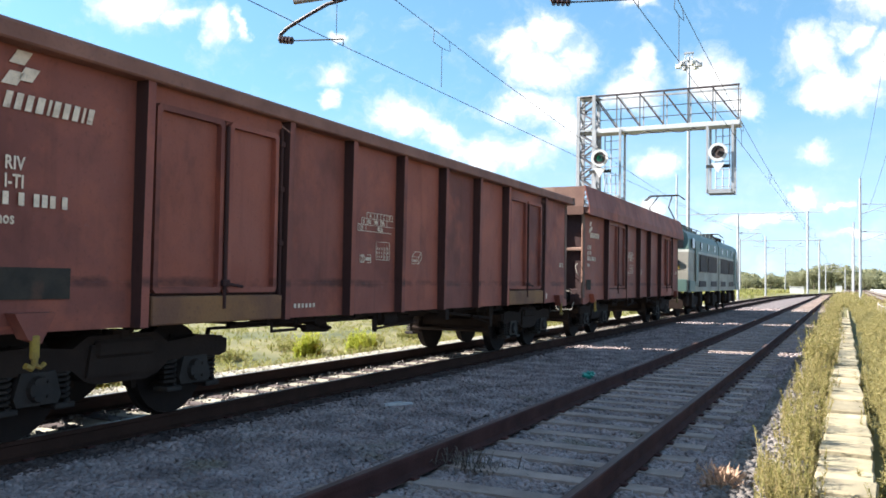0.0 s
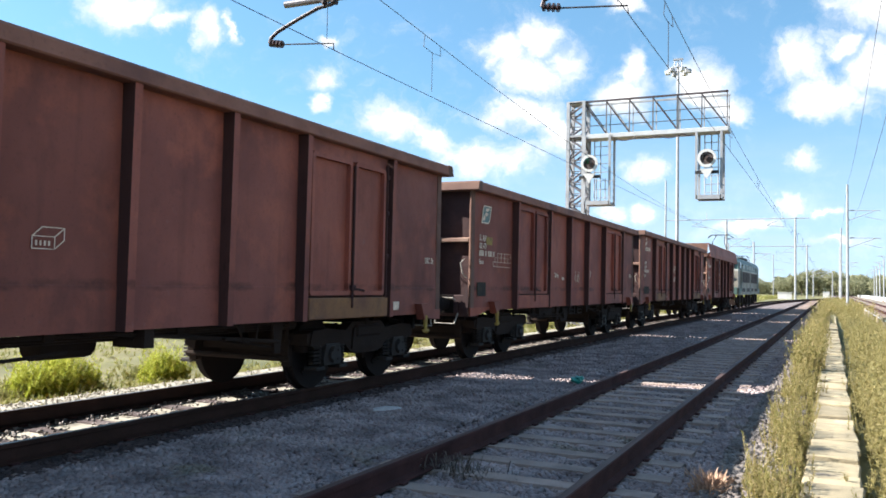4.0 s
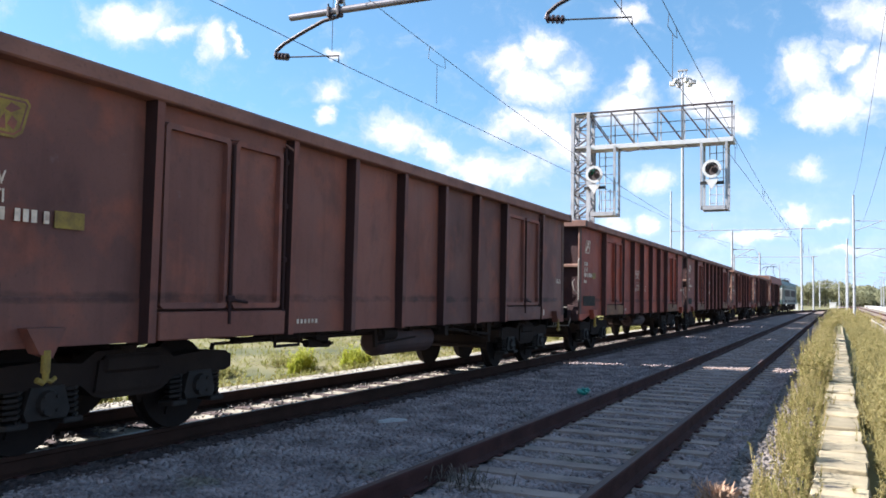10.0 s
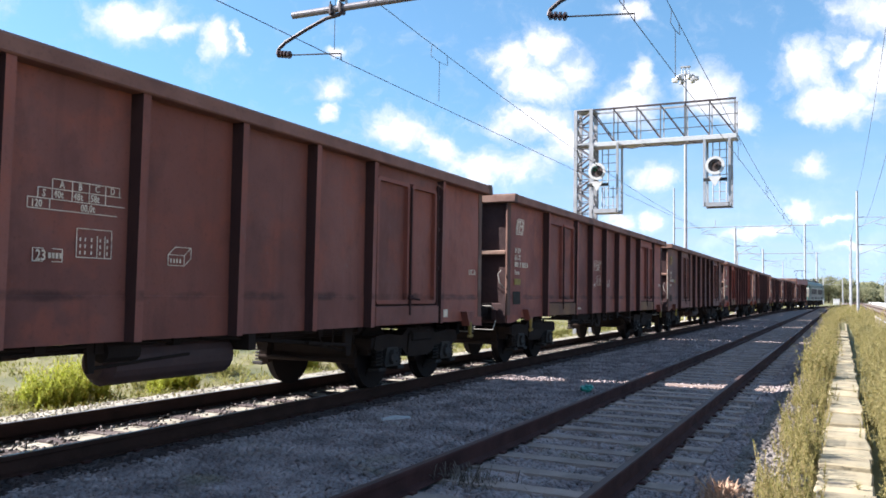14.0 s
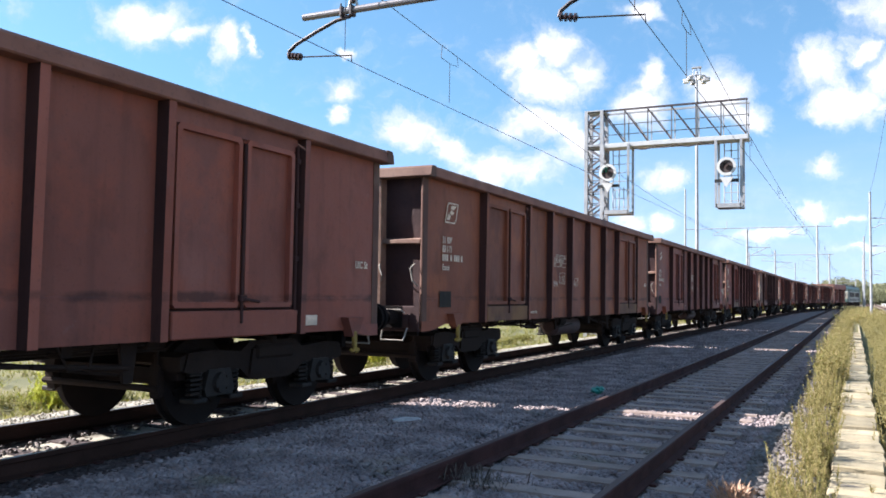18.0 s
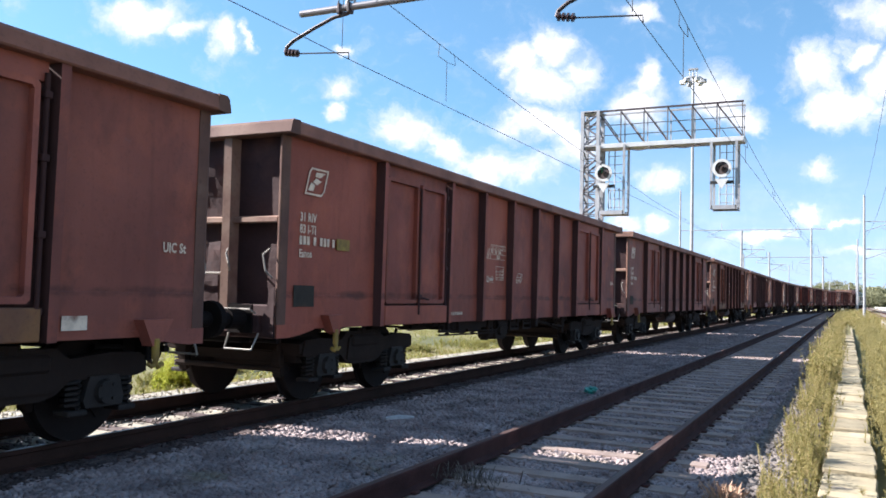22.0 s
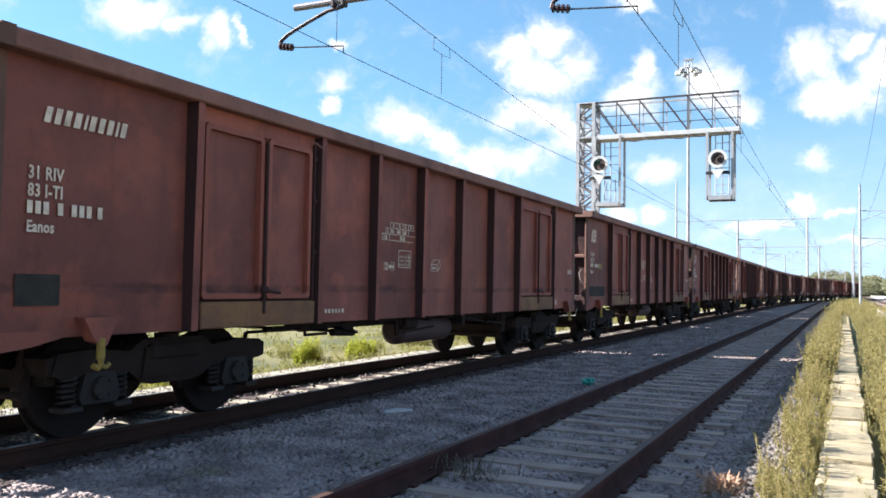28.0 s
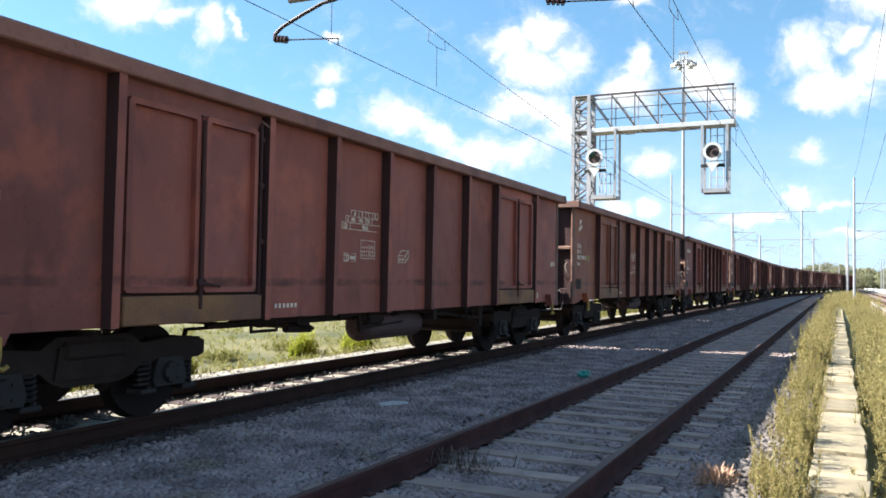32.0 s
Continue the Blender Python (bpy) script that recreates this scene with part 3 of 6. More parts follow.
def scatter_stones():
    rng = np.random.default_rng(5)
    v0, f0 = rough_cube()
    kinds = [(v0 + rng.uniform(-0.42, 0.42, v0.shape)) * np.array([1.1, 0.85, 0.68]) for _ in range(8)]

    def stones(name, n, x0, x1, y0, y1, small, large, label, bare=True, material=STONE):
        y = y0 * (y1 / y0) ** rng.random(n)
        x = rng.uniform(x0, x1, n)
        keep = np.ones(n, bool)
        for c in (NEAR_X, TRAIN_X):
            off = np.abs(x - c)
            keep &= np.abs(off - 0.7525) > 0.085
            if bare and c == NEAR_X:
                phase = np.abs(((y + 2.33) / 0.6242 + 0.5) % 1.0 - 0.5) * 0.6242
                keep &= ~((off < 1.2) & (phase < 0.112) & (rng.random(n) > 0.06))
        x, y = x[keep], y[keep]
        n = len(x)
        size = rng.uniform(small, large, n)
        ang = rng.random((n, 3)) * 6.283
        ca, sa, cb, sb = np.cos(ang[:, 0]), np.sin(ang[:, 0]), np.cos(ang[:, 1] * 0.16 - 0.5), np.sin(ang[:, 1] * 0.16 - 0.5)
        pick = rng.integers(0, 8, n)
        base = np.stack(kinds)[pick] * size[:, None, None]
        px = base[..., 0] * ca[:, None] - base[..., 1] * sa[:, None]
        py = base[..., 0] * sa[:, None] + base[..., 1] * ca[:, None]
        pz = base[..., 2] * cb[:, None] + px * sb[:, None]
        low = np.where(np.abs(x - NEAR_X) < 1.38, -0.02, np.where(np.abs(x - TRAIN_X) < 1.2, -0.012, 0.0))
        z = BED + low + (0.03 if material in (EDGESTONE, GREYSTONE) else 0.0) + size * rng.uniform(0.05, 0.5, n)
        verts = np.stack([px + x[:, None], py + y[:, None], pz + z[:, None]], -1).reshape(-1, 3)
        faces = (f0[None] + (np.arange(n) * len(v0))[:, None, None]).reshape(-1, 3)
        many(name, verts, faces, material, label, category="gravel")

    stones("ballast_stones", 100000, -5.86, -0.5, 3.0, 26.0, 0.011, 0.032, "loose grey crushed stones between the tracks")
    stones("far_ballast_stones", 17000, -5.9, -0.6, 25.0, 58.0, 0.022, 0.042, "loose grey crushed stones further along the tracks")
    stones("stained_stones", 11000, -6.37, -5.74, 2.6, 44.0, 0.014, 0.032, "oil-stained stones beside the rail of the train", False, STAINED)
    stones("verge_stones", 5500, -9.1, -7.85, 3.0, 32.0, 0.007, 0.019, "pale dusty stones at the grass edge", False, EDGESTONE)
    stones("track_stones", 1000, TRAIN_X - 0.66, TRAIN_X + 0.1, 3.0, 40.0, 0.01, 0.026, "dark stones on the dusty bed between the rails", False, GREYSTONE)
    stones("shoulder_stones", 8000, -0.9, -0.3, 4.4, 30.0, 0.014, 0.034, "grey stones along the slab walkway", True, GREYSTONE)


# ---- plants ----
def plants(name, spots, height, leaves, leaf, spread, material, label, kind="stuff", category="", lean=0.25, seed=1):
    """Weeds at spots (n, 2): each of some stems with narrow leaves; height and leaf give low and high."""
    rng = np.random.default_rng(seed)
    n = len(spots)
    h = rng.uniform(*height, n) if not isinstance(height, np.ndarray) else height
    stems = 5
    sx = rng.normal(0, 1, (n, stems, 2)) * spread
    per = max(1, leaves // stems)
    u = rng.random((n, stems, per)) ** 0.8
    hh = (h[:, None] * rng.uniform(0.55, 1.0, (n, stems)))[..., None]
    tilt = rng.normal(0, lean, (n, stems, 2))
    base = np.empty((n, stems, per, 3))
    base[..., 0] = spots[:, 0][:, None, None] + sx[..., 0][..., None] + tilt[..., 0][..., None] * hh * u
    base[..., 1] = spots[:, 1][:, None, None] + sx[..., 1][..., None] + tilt[..., 1][..., None] * hh * u
    base[..., 2] = -0.32 + hh * u
    base = base.reshape(-1, 3)
    k = len(base)
    a = rng.random(k) * 6.283
    e = rng.uniform(-0.2, 1.25, k)
    size = rng.uniform(*leaf, k) * (1.15 - 0.5 * u.reshape(-1))
    d = np.stack([np.cos(a) * np.cos(e), np.sin(a) * np.cos(e), np.sin(e)], -1)
    w = np.stack([-np.sin(a), np.cos(a), rng.uniform(-0.5, 0.5, k)], -1) * (size * 0.13)[:, None]
    tip = base + d * size[:, None]
    mid = base + d * (size * 0.45)[:, None]
    verts = np.stack([base, mid + w, tip, mid - w], 1).reshape(-1, 3)
    faces = np.arange(k * 4).reshape(-1, 4)
    # stems as thin three-sided blades
    b0 = np.stack([spots[:, 0][:, None] + sx[..., 0], spots[:, 1][:, None] + sx[..., 1], np.full((n, stems), -0.34)], -1)
    b1 = b0 + np.stack([tilt[..., 0] * hh[..., 0], tilt[..., 1] * hh[..., 0], hh[..., 0]], -1)
    b0, b1 = b0.reshape(-1, 3), b1.reshape(-1, 3)
    t = np.array([[0.004, 0, 0], [-0.004, 0.003, 0]])
    sv = np.stack([b0 + t[0], b0 + t[1], b1 + t[1] * 0.5, b1 + t[0] * 0.5], 1).reshape(-1, 3)
    sf = np.arange(len(sv)).reshape(-1, 4) + len(verts)
    return many(name, np.concatenate([verts, sv]), np.concatenate([faces, sf]), material, label, kind, category)


def build_weeds():
    rng = np.random.default_rng(11)

    def strip(n, x0, x1, y0, y1):
        return np.stack([rng.uniform(x0, x1, n), y0 * (y1 / y0) ** rng.random(n)], -1)

    def clump(n, cx, cy, rx, ry):
        a, r = rng.random(n) * 6.283, rng.random(n) ** 0.6
        return np.stack([cx + rx * r * np.cos(a), cy + ry * r * np.sin(a)], -1)

    s = np.concatenate([clump(26, -0.34, 6.6, 0.12, 0.9), clump(7, -0.54, 6.9, 0.04, 0.16), clump(34, -0.38, 8.6, 0.15, 1.2), clump(36, -0.42, 10.8, 0.2, 1.4),
                        clump(38, -0.44, 13.2, 0.2, 1.4), clump(26, -0.42, 15.6, 0.18, 1.2)])
    plants("walkway_weeds", s, (0.26, 0.62), 520, (0.018, 0.055), 0.06, WEED, "dry yellow-green weeds along the slab walkway", category="weeds", lean=0.15, seed=2)
    s = np.concatenate([strip(140, -0.62, -0.28, 17.0, 34.0), strip(160, -0.68, -0.28, 30.0, 78.0)])
    plants("further_walkway_weeds", s, (0.5, 0.95), 260, (0.04, 0.11), 0.1, WEED, "tall yellow-green weeds beside the empty track", category="weeds", lean=0.13, seed=3)
    s = strip(90, 0.3, 0.62, 4.6, 16.0)
    plants("edge_weeds", s, (0.2, 0.5), 220, (0.025, 0.075), 0.07, DRYWEED, "dry golden weeds leaning over the slab edge", category="weeds", lean=0.22, seed=7)
    s = np.concatenate([strip(150, 0.5, 1.6, 6.0, 13.0), strip(620, 0.48, 2.2, 11.0, 80.0)])
    plants("right_weeds", s, (0.4, 0.9), 210, (0.04, 0.11), 0.11, DRYWEED, "tall dry golden weeds beyond the slab walkway", category="weeds", lean=0.13, seed=4)
    s = strip(240, -0.8, 2.4, 60.0, 150.0)
    plants("distant_weeds", s, (0.5, 1.1), 80, (0.12, 0.3), 0.4, WEED, "overgrown weeds at the end of the walkway", category="weeds", seed=5)
    # the verge beyond the train
    s = np.stack([rng.uniform(-24, -9.5, 1700), 2 + 46 * rng.random(1700)], -1)
    s = np.concatenate([s, strip(420, -9.9, -8.85, 3.0, 40.0), strip(90, -9.0, -8.3, 3.0, 40.0)])
    plants("verge_grass", s, (0.05, 0.2), 30, (0.05, 0.16), 0.2, LUSH, "sunlit dry light green grass beyond the train", category="grass", seed=6)
    spots = [(-10.3 - 1.3 * rng.random(), y, 0.3 + 0.5 * rng.random()) for y in np.arange(5.0, 46, 2.7)]
    for x, y, r in spots:
        h = 0.16 + 0.25 * r
        s = clump(int(6 + 26 * r), x, y, r, r * 1.2)
        plants("bush", s, (h * 0.6, h), 190, (0.04, 0.1), 0.08, LUSH, "bushy light green weed clump on the verge", "", "bush", 0.2, int(y * 10))
    for x, y, r, h in ((-10.15, 8.15, 0.45, 0.66), (-10.25, 8.7, 0.4, 0.8), (-10.0, 10.4, 0.34, 0.74), (-10.2, 14.4, 0.22, 0.66), (-10.15, 16.5, 0.34, 0.62)):
        s = clump(int(16 + 60 * r), x, y, r, r)
        away = np.hypot(s[:, 0] - x, s[:, 1] - y) / r
        plants("bush", s, h * (1.0 - 0.55 * away ** 2) * rng.uniform(0.8, 1.05, len(s)), 210, (0.05, 0.11), 0.05, BUSHLEAF, "fresh yellow-green rounded bush on the verge", "", "bush", 0.2, int(y * 10))
    s = np.stack([rng.uniform(-40, -9.6, 1500), 48 + 150 * rng.random(1500)], -1)
    plants("far_verge_grass", s, (0.3, 0.8), 25, (0.25, 0.6), 0.6, LUSH, "yellow-green grass along the line", category="grass", seed=8)


def tree(x, y, h, w, seed):
    rng = np.random.default_rng(seed)
    t = thing("tree", "distant broadleaf tree with a dense dark green crown", "tree", pose(x, y, -0.35), "trees along the line")
    bm = bmesh.new()
    rod(bm, (0, 0, 0), (0.1, 0.05, h * 0.45), 0.05 * h * 0.5, 7, 0.02 * h)
    for i in range(4):
        a = i * 1.6 + seed
        rod(bm, (0.08, 0.04, h * (0.3 + 0.04 * i)), (math.cos(a) * w * 0.35, math.sin(a) * w * 0.35, h * (0.6 + 0.06 * i)), 0.014 * h, 5, 0.005 * h)
    part("trunk", bm, BARK, t, "brown trunk with limbs")
    clumps = 34
    c = rng.normal(0, 1, (clumps, 3))
    c = c / np.linalg.norm(c, axis=1)[:, None] * rng.random((clumps, 1)) ** 0.4
    c = c * np.array([w * 0.42, w * 0.42, h * 0.32]) + np.array([0, 0, h * 0.62])
    per = 110
    p = c[:, None] + rng.normal(0, 1, (clumps, per, 3)) * np.array([w, w, h]) * 0.085
    p = p.reshape(-1, 3)
    k = len(p)
    d = rng.normal(0, 1, (k, 3))
    d /= np.linalg.norm(d, axis=1)[:, None]
    e = np.cross(d, rng.normal(0, 1, (k, 3)))
    e /= np.linalg.norm(e, axis=1)[:, None]
    s = rng.uniform(0.02, 0.045, (k, 1)) * h
    verts = np.stack([p - d * s, p + e * s * 0.5, p + d * s, p - e * s * 0.5], 1).reshape(-1, 3)
    ob = many("crown", verts, np.arange(k * 4).reshape(-1, 4), TREELEAF, "", "")
    ob.parent = t


def build_trees():
    row = [(-30, 262, 6.2, 8), (-25.5, 250, 4.6, 6), (-36, 270, 7.5, 8), (-22.4, 300, 6.4, 5), (-13.5, 305, 7.0, 9), (-9, 300, 9.4, 9),
           (-4, 306, 10.2, 9), (1.0, 300, 9.6, 8), (6, 295, 6.8, 9), (14, 270, 7.4, 9), (19, 262, 8.2, 9), (25, 250, 8.5, 10), (31, 262, 9, 10)]
    for i, (x, y, h, w) in enumerate(row):
        tree(x, y, h * 0.86, w * 1.05, 20 + i)
    rng = np.random.default_rng(9)
    n = 60000
    x, y = rng.uniform(-75, 70, n), rng.uniform(330, 380, n)
    top = np.interp(x, [-75, -60, -36, -31, -29, -25, -20, -12, -8, 0, 4, 30, 70], [6, 6, 6.5, 5, 3.5, 4, 6.5, 7.5, 9, 9.5, 7.5, 8, 10])
    top = top * (0.86 + 0.16 * np.sin(x * 0.9 + 2 * np.sin(x * 0.37)))
    p = np.stack([x, y, rng.random(n) ** 0.6 * top - 0.3], -1)
    d = rng.normal(0, 1, (n, 3))
    e = rng.normal(0, 1, (n, 3))
    verts = np.stack([p - d * 0.36, p + e * 0.26, p + d * 0.36, p - e * 0.26], 1).reshape(-1, 3)
    many("distant_woods", verts, np.arange(n * 4).reshape(-1, 4), TREELEAF, "distant band of dark green woods", category="woods")


# ---- slab walkway ----
def slab_build(bm):
    block(bm, -0.2, 0.245, -0.257, 0.257, -0.07, 0.0, 0.014)


def build_walkway():
    w = thing("slab_walkway", "walkway of uneven pale concrete cable-trench lids", "walkway", kind="structure")
    bm = bmesh.new()
    for x in (-0.2, 0.2):
        block(bm, x - 0.035, x + 0.035, -6, 60, -0.4, -0.215)
    part("trench_wall", bm, SLAB, w, "low concrete trench walls under the lids")
    slab = shape("slab", slab_build, SLAB)
    y = 1.5
    while y < 44:
        hang("slab", slab, w, pose(random.uniform(-0.02, 0.02), y, -0.145 + random.uniform(-0.022, 0.028), random.uniform(-2.6, 2.0), random.uniform(-1.5, 1.5), random.uniform(-3, 3)))
        y += random.uniform(0.535, 0.575)


# ---- goods wagons ----
POSTS = (-5.44, -3.35, -2.02, -0.68, 0.68, 2.02, 3.35, 5.44)
HALF, FLOOR_Z, RIM_LOW, RIM_TOP = 7.35, 1.16, 3.145, 3.31
TAIL = 0.28      # the rear end lies that much further from the doors than the front end


def grid_panel(bm, y0, y1, z0, z1, x, thick, seed, dent=0.012, crease=None):
    """A sheet-metal panel across x, gently buckled on its outer face, with a pressed step at crease."""
    ys = [y0 + (y1 - y0) * i / 7 for i in range(8)]
    zs = [z0 + (z1 - z0) * j / 6 for j in range(7)]
    if crease:
        zs = sorted([z for z in zs if abs(z - crease) > 0.06] + [crease - 0.006, crease + 0.006])
    ny, nz = len(ys) - 1, len(zs) - 1
    fr = [[None] * (nz + 1) for _ in range(ny + 1)]
    bk = [[None] * (nz + 1) for _ in range(ny + 1)]
    for i, y in enumerate(ys):
        for j, z in enumerate(zs):
            edge = min(i, ny - i, j, nz - j) > 0
            d = dent * noise.noise((y * 1.6 + seed, z * 1.6, seed * 3.1)) if edge else 0
            if crease and z < crease:
                d += 0.005
            fr[i][j] = bm.verts.new((x + d, y, z))
            bk[i][j] = bm.verts.new((x - thick + d, y, z))
    for i in range(ny):
        for j in range(nz):
            bm.faces.new((fr[i][j], fr[i + 1][j], fr[i + 1][j + 1], fr[i][j + 1]))
            bm.faces.new((bk[i][j], bk[i][j + 1], bk[i + 1][j + 1], bk[i + 1][j]))
    for i in range(ny):
        bm.faces.new((fr[i][0], bk[i][0], bk[i + 1][0], fr[i + 1][0]))
        bm.faces.new((fr[i][nz], fr[i + 1][nz], bk[i + 1][nz], bk[i][nz]))
    for j in range(nz):
        bm.faces.new((fr[0][j], fr[0][j + 1], bk[0][j + 1], bk[0][j]))
        bm.faces.new((fr[ny][j], bk[ny][j], bk[ny][j + 1], fr[ny][j + 1]))


def post_build(bm):
    prism(bm, [(-0.06, 1.29), (-0.046, 1.462), (0.046, 1.462), (0.06, 1.29)], "z", 0.0, 1.0)
    for v in bm.verts:
        x, y, z = v.co
        v.co = (y, x, 0.935 + z * (RIM_LOW - 0.935))
    for v in bm.verts:
        if v.co.z < 1.0 and v.co.x > 1.45:
            v.co.x -= 0.02
    bm.normal_update()
    # flank faces take the shade-darkened material
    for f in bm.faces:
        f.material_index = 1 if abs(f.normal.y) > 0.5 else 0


def door_build(wide):
    def go(bm):
        grid_panel(bm, -wide / 2, wide / 2, 1.24, 2.98, 1.365, 0.015, 4.2 + wide, 0.02)
    return go


def door_frame_build(wide):
    def go(bm):
        o, z0, z1, t, c = wide / 2, 1.24, 2.98, 0.055, 0.035
        out = [(-o + c, z0), (o - c, z0), (o, z0 + c), (o, z1 - c), (o - c, z1), (-o + c, z1), (-o, z1 - c), (-o, z0 + c)]
        o, z0, z1, c = o - t, z0 + t, z1 - t, c - 0.012
        inn = [(-o + c, z0), (o - c, z0), (o, z0 + c), (o, z1 - c), (o - c, z1), (-o + c, z1), (-o, z1 - c), (-o, z0 + c)]
        hoop(bm, out, inn, "x", 1.35, 1.425)
    return go


def door_lock_build(bm):
    """Hinge bar with its lugs in the dark gap beside the door."""
    rod(bm, (1.4, 0, 1.0), (1.4, 0, 3.05), 0.022, 8)
    for z in (1.15, 1.75, 2.35, 2.85):
        block(bm, 1.37, 1.43, -0.035, 0.035, z, z + 0.06, 0.006)


def latch_build(bm):
    rod(bm, (1.435, 0, 1.08), (1.44, 0, 2.92), 0.019, 8)
    block(bm, 1.41, 1.47, -0.05, 0.05, 1.30, 1.37, 0.01)
    rod(bm, (1.46, 0.0, 1.33), (1.465, 0.24, 1.3), 0.016, 6)


def rim_side_build(bm):
    prism(bm, [(1.3, RIM_LOW), (1.478, RIM_LOW), (1.492, RIM_LOW + 0.015), (1.478, RIM_TOP - 0.03), (1.45, RIM_TOP), (1.34, RIM_TOP), (1.3, RIM_TOP - 0.03)], "y", -7.17 - TAIL, 7.17)


def rim_end_build(bm):
    prism(bm, [(7.17, RIM_LOW), (7.34, RIM_LOW), (7.35, RIM_LOW + 0.015), (7.32, RIM_TOP - 0.03), (7.29, RIM_TOP), (7.17, RIM_TOP)], "x", -1.488, 1.488)


END_Y = 7.13


def end_sheet_build(seed, lo, hi):
    """One sheet of the end wall, between two posts: knocked outwards by the loads, unevenly, above and below the rib."""
    def go(bm):
        nx, nz, z0, z1 = 12, 18, 0.98, RIM_LOW + 0.06
        front, back = [], []
        for j in range(nz + 1):
            z = z0 + (z1 - z0) * j / nz
            f, b = [], []
            for i in range(nx + 1):
                x = lo + (hi - lo) * i / nx
                v = (z - 2.2) / 0.95 if z > 2.2 else (z - 1.0) / 1.2
                swell = max(0.0, math.sin(math.pi * i / nx)) * max(0.0, math.sin(math.pi * max(0.0, min(1.0, v))))
                d = (0.085 if lo * hi < 0 else 0.014) * swell * (0.7 + 0.9 * noise.noise((x * 2.1 + seed * 5.3, z * 1.8, seed)))
                d += (0.022 if lo * hi < 0 else 0.005) * noise.noise((x * 7.0, z * 7.0 + seed, 2.0)) * min(1.0, 3 * swell)
                f.append(bm.verts.new((x, END_Y + d, z)))
                b.append(bm.verts.new((x, END_Y + d - 0.02, z)))
            front.append(f), back.append(b)
        for j in range(nz):
            for i in range(nx):
                bm.faces.new((front[j][i], front[j][i + 1], front[j + 1][i + 1], front[j + 1][i]))
                bm.faces.new((back[j][i], back[j + 1][i], back[j + 1][i + 1], back[j][i + 1]))
        for j in range(nz):
            bm.faces.new((front[j][0], front[j + 1][0], back[j + 1][0], back[j][0]))
            bm.faces.new((front[j][nx], back[j][nx], back[j + 1][nx], front[j + 1][nx]))
        for i in range(nx):
            bm.faces.new((front[0][i], back[0][i], back[0][i + 1], front[0][i + 1]))
            bm.faces.new((front[nz][i], front[nz][i + 1], back[nz][i + 1], back[nz][i]))
    return go


def end_post_build(bm):
    prism(bm, [(-0.06, 0.0), (-0.055, 0.17), (0.045, 0.185), (0.05, 0.175), (0.02, 0.0)], "z", 0.98, RIM_LOW)
    for v in bm.verts:
        v.co.y += END_Y - 0.01
        if v.co.z < 1.2:
            v.co.x -= 0.02


def corner_post_build(bm):
    prism(bm, [(1.255, END_Y - 0.05), (1.335, END_Y - 0.05), (1.338, 7.21), (1.328, 7.235), (1.31, 7.235), (1.295, 7.222), (1.28, 7.2)], "z", 0.86, RIM_LOW)


def gusset_build(bm):
    """The lower corner plate, spreading inwards towards the headstock; its colour is darkened for shade."""
    prism(bm, [(1.3, 0.84), (1.3, 1.42), (1.25, 1.4), (1.2, 1.2), (1.12, 1.02), (1.2, 0.95)], "y", 7.24, 7.252)


def ledge_build(bm):
    """The rib across the end wall: a folded angle, its front edge towards the gap."""
    prism(bm, [(END_Y - 0.01, 2.2), (7.235, 2.15), (7.245, 2.165), (7.245, 2.215), (END_Y - 0.01, 2.245)], "x", -1.26, 1.26)


def low_rib_build(bm):
    rod(bm, (-0.48, 7.26, 1.57), (0.48, 7.26, 1.57), 0.014, 6)
    for x in (-0.44, 0.44):
        rod(bm, (x, 7.1, 1.57), (x, 7.26, 1.57), 0.012, 6)


def step_bar_build(bm):
    pipe(bm, [(0.62, 7.33, 1.12), (0.64, 7.4, 1.165), (1.05, 7.4, 1.165), (1.07, 7.33, 1.12)], 0.013, 6)


def grab_iron_build(bm):
    pipe(bm, [(0.6, 7.28, 1.86), (0.64, 7.36, 1.8), (0.7, 7.38, 1.68), (0.66, 7.32, 1.6)], 0.012, 6)


def corner_iron_build(bm):
    pipe(bm, [(1.2, 7.28, 1.85), (1.17, 7.36, 1.78), (1.21, 7.36, 1.6), (1.26, 7.29, 1.52)], 0.012, 6)


def end_plate_build(bm):
    block(bm, 0.98, 1.05, END_Y + 0.065, END_Y + 0.075, 1.46, 1.54)


def end_mark_build(bm):
    for k in range(5):
        block(bm, 0.74 + k * 0.055, 0.775 + k * 0.055, END_Y + 0.07, END_Y + 0.075, 1.66, 1.72)


def solebar_build(bm):
    prism(bm, [(1.2, 0.95), (1.272, 0.95), (1.272, 1.2), (1.2, 1.2)], "y", -7.13 - TAIL, 7.13)


def floor_build(bm):
    block(bm, -1.27, 1.27, -7.0 - TAIL, 7.0, FLOOR_Z, FLOOR_Z + 0.05)


def underframe_build(bm):
    for x in (-0.42, 0.42):
        block(bm, x - 0.06, x + 0.06, -7.1 - TAIL, 7.1, 0.98, 1.155)
    for y in (-6.4, -5.35, -4.3, -2.6, -0.9, 0.9, 2.6, 4.3, 5.35, 6.4):
        block(bm, -1.2, 1.2, y - 0.05, y + 0.05, 1.0, 1.155)


def headstock_build(bm):
    block(bm, -1.26, 1.26, 7.1, 7.25, 0.84, 1.22, 0.015)
    block(bm, -1.1, 1.1, 7.24, 7.31, 0.9, 1.1, 0.01)


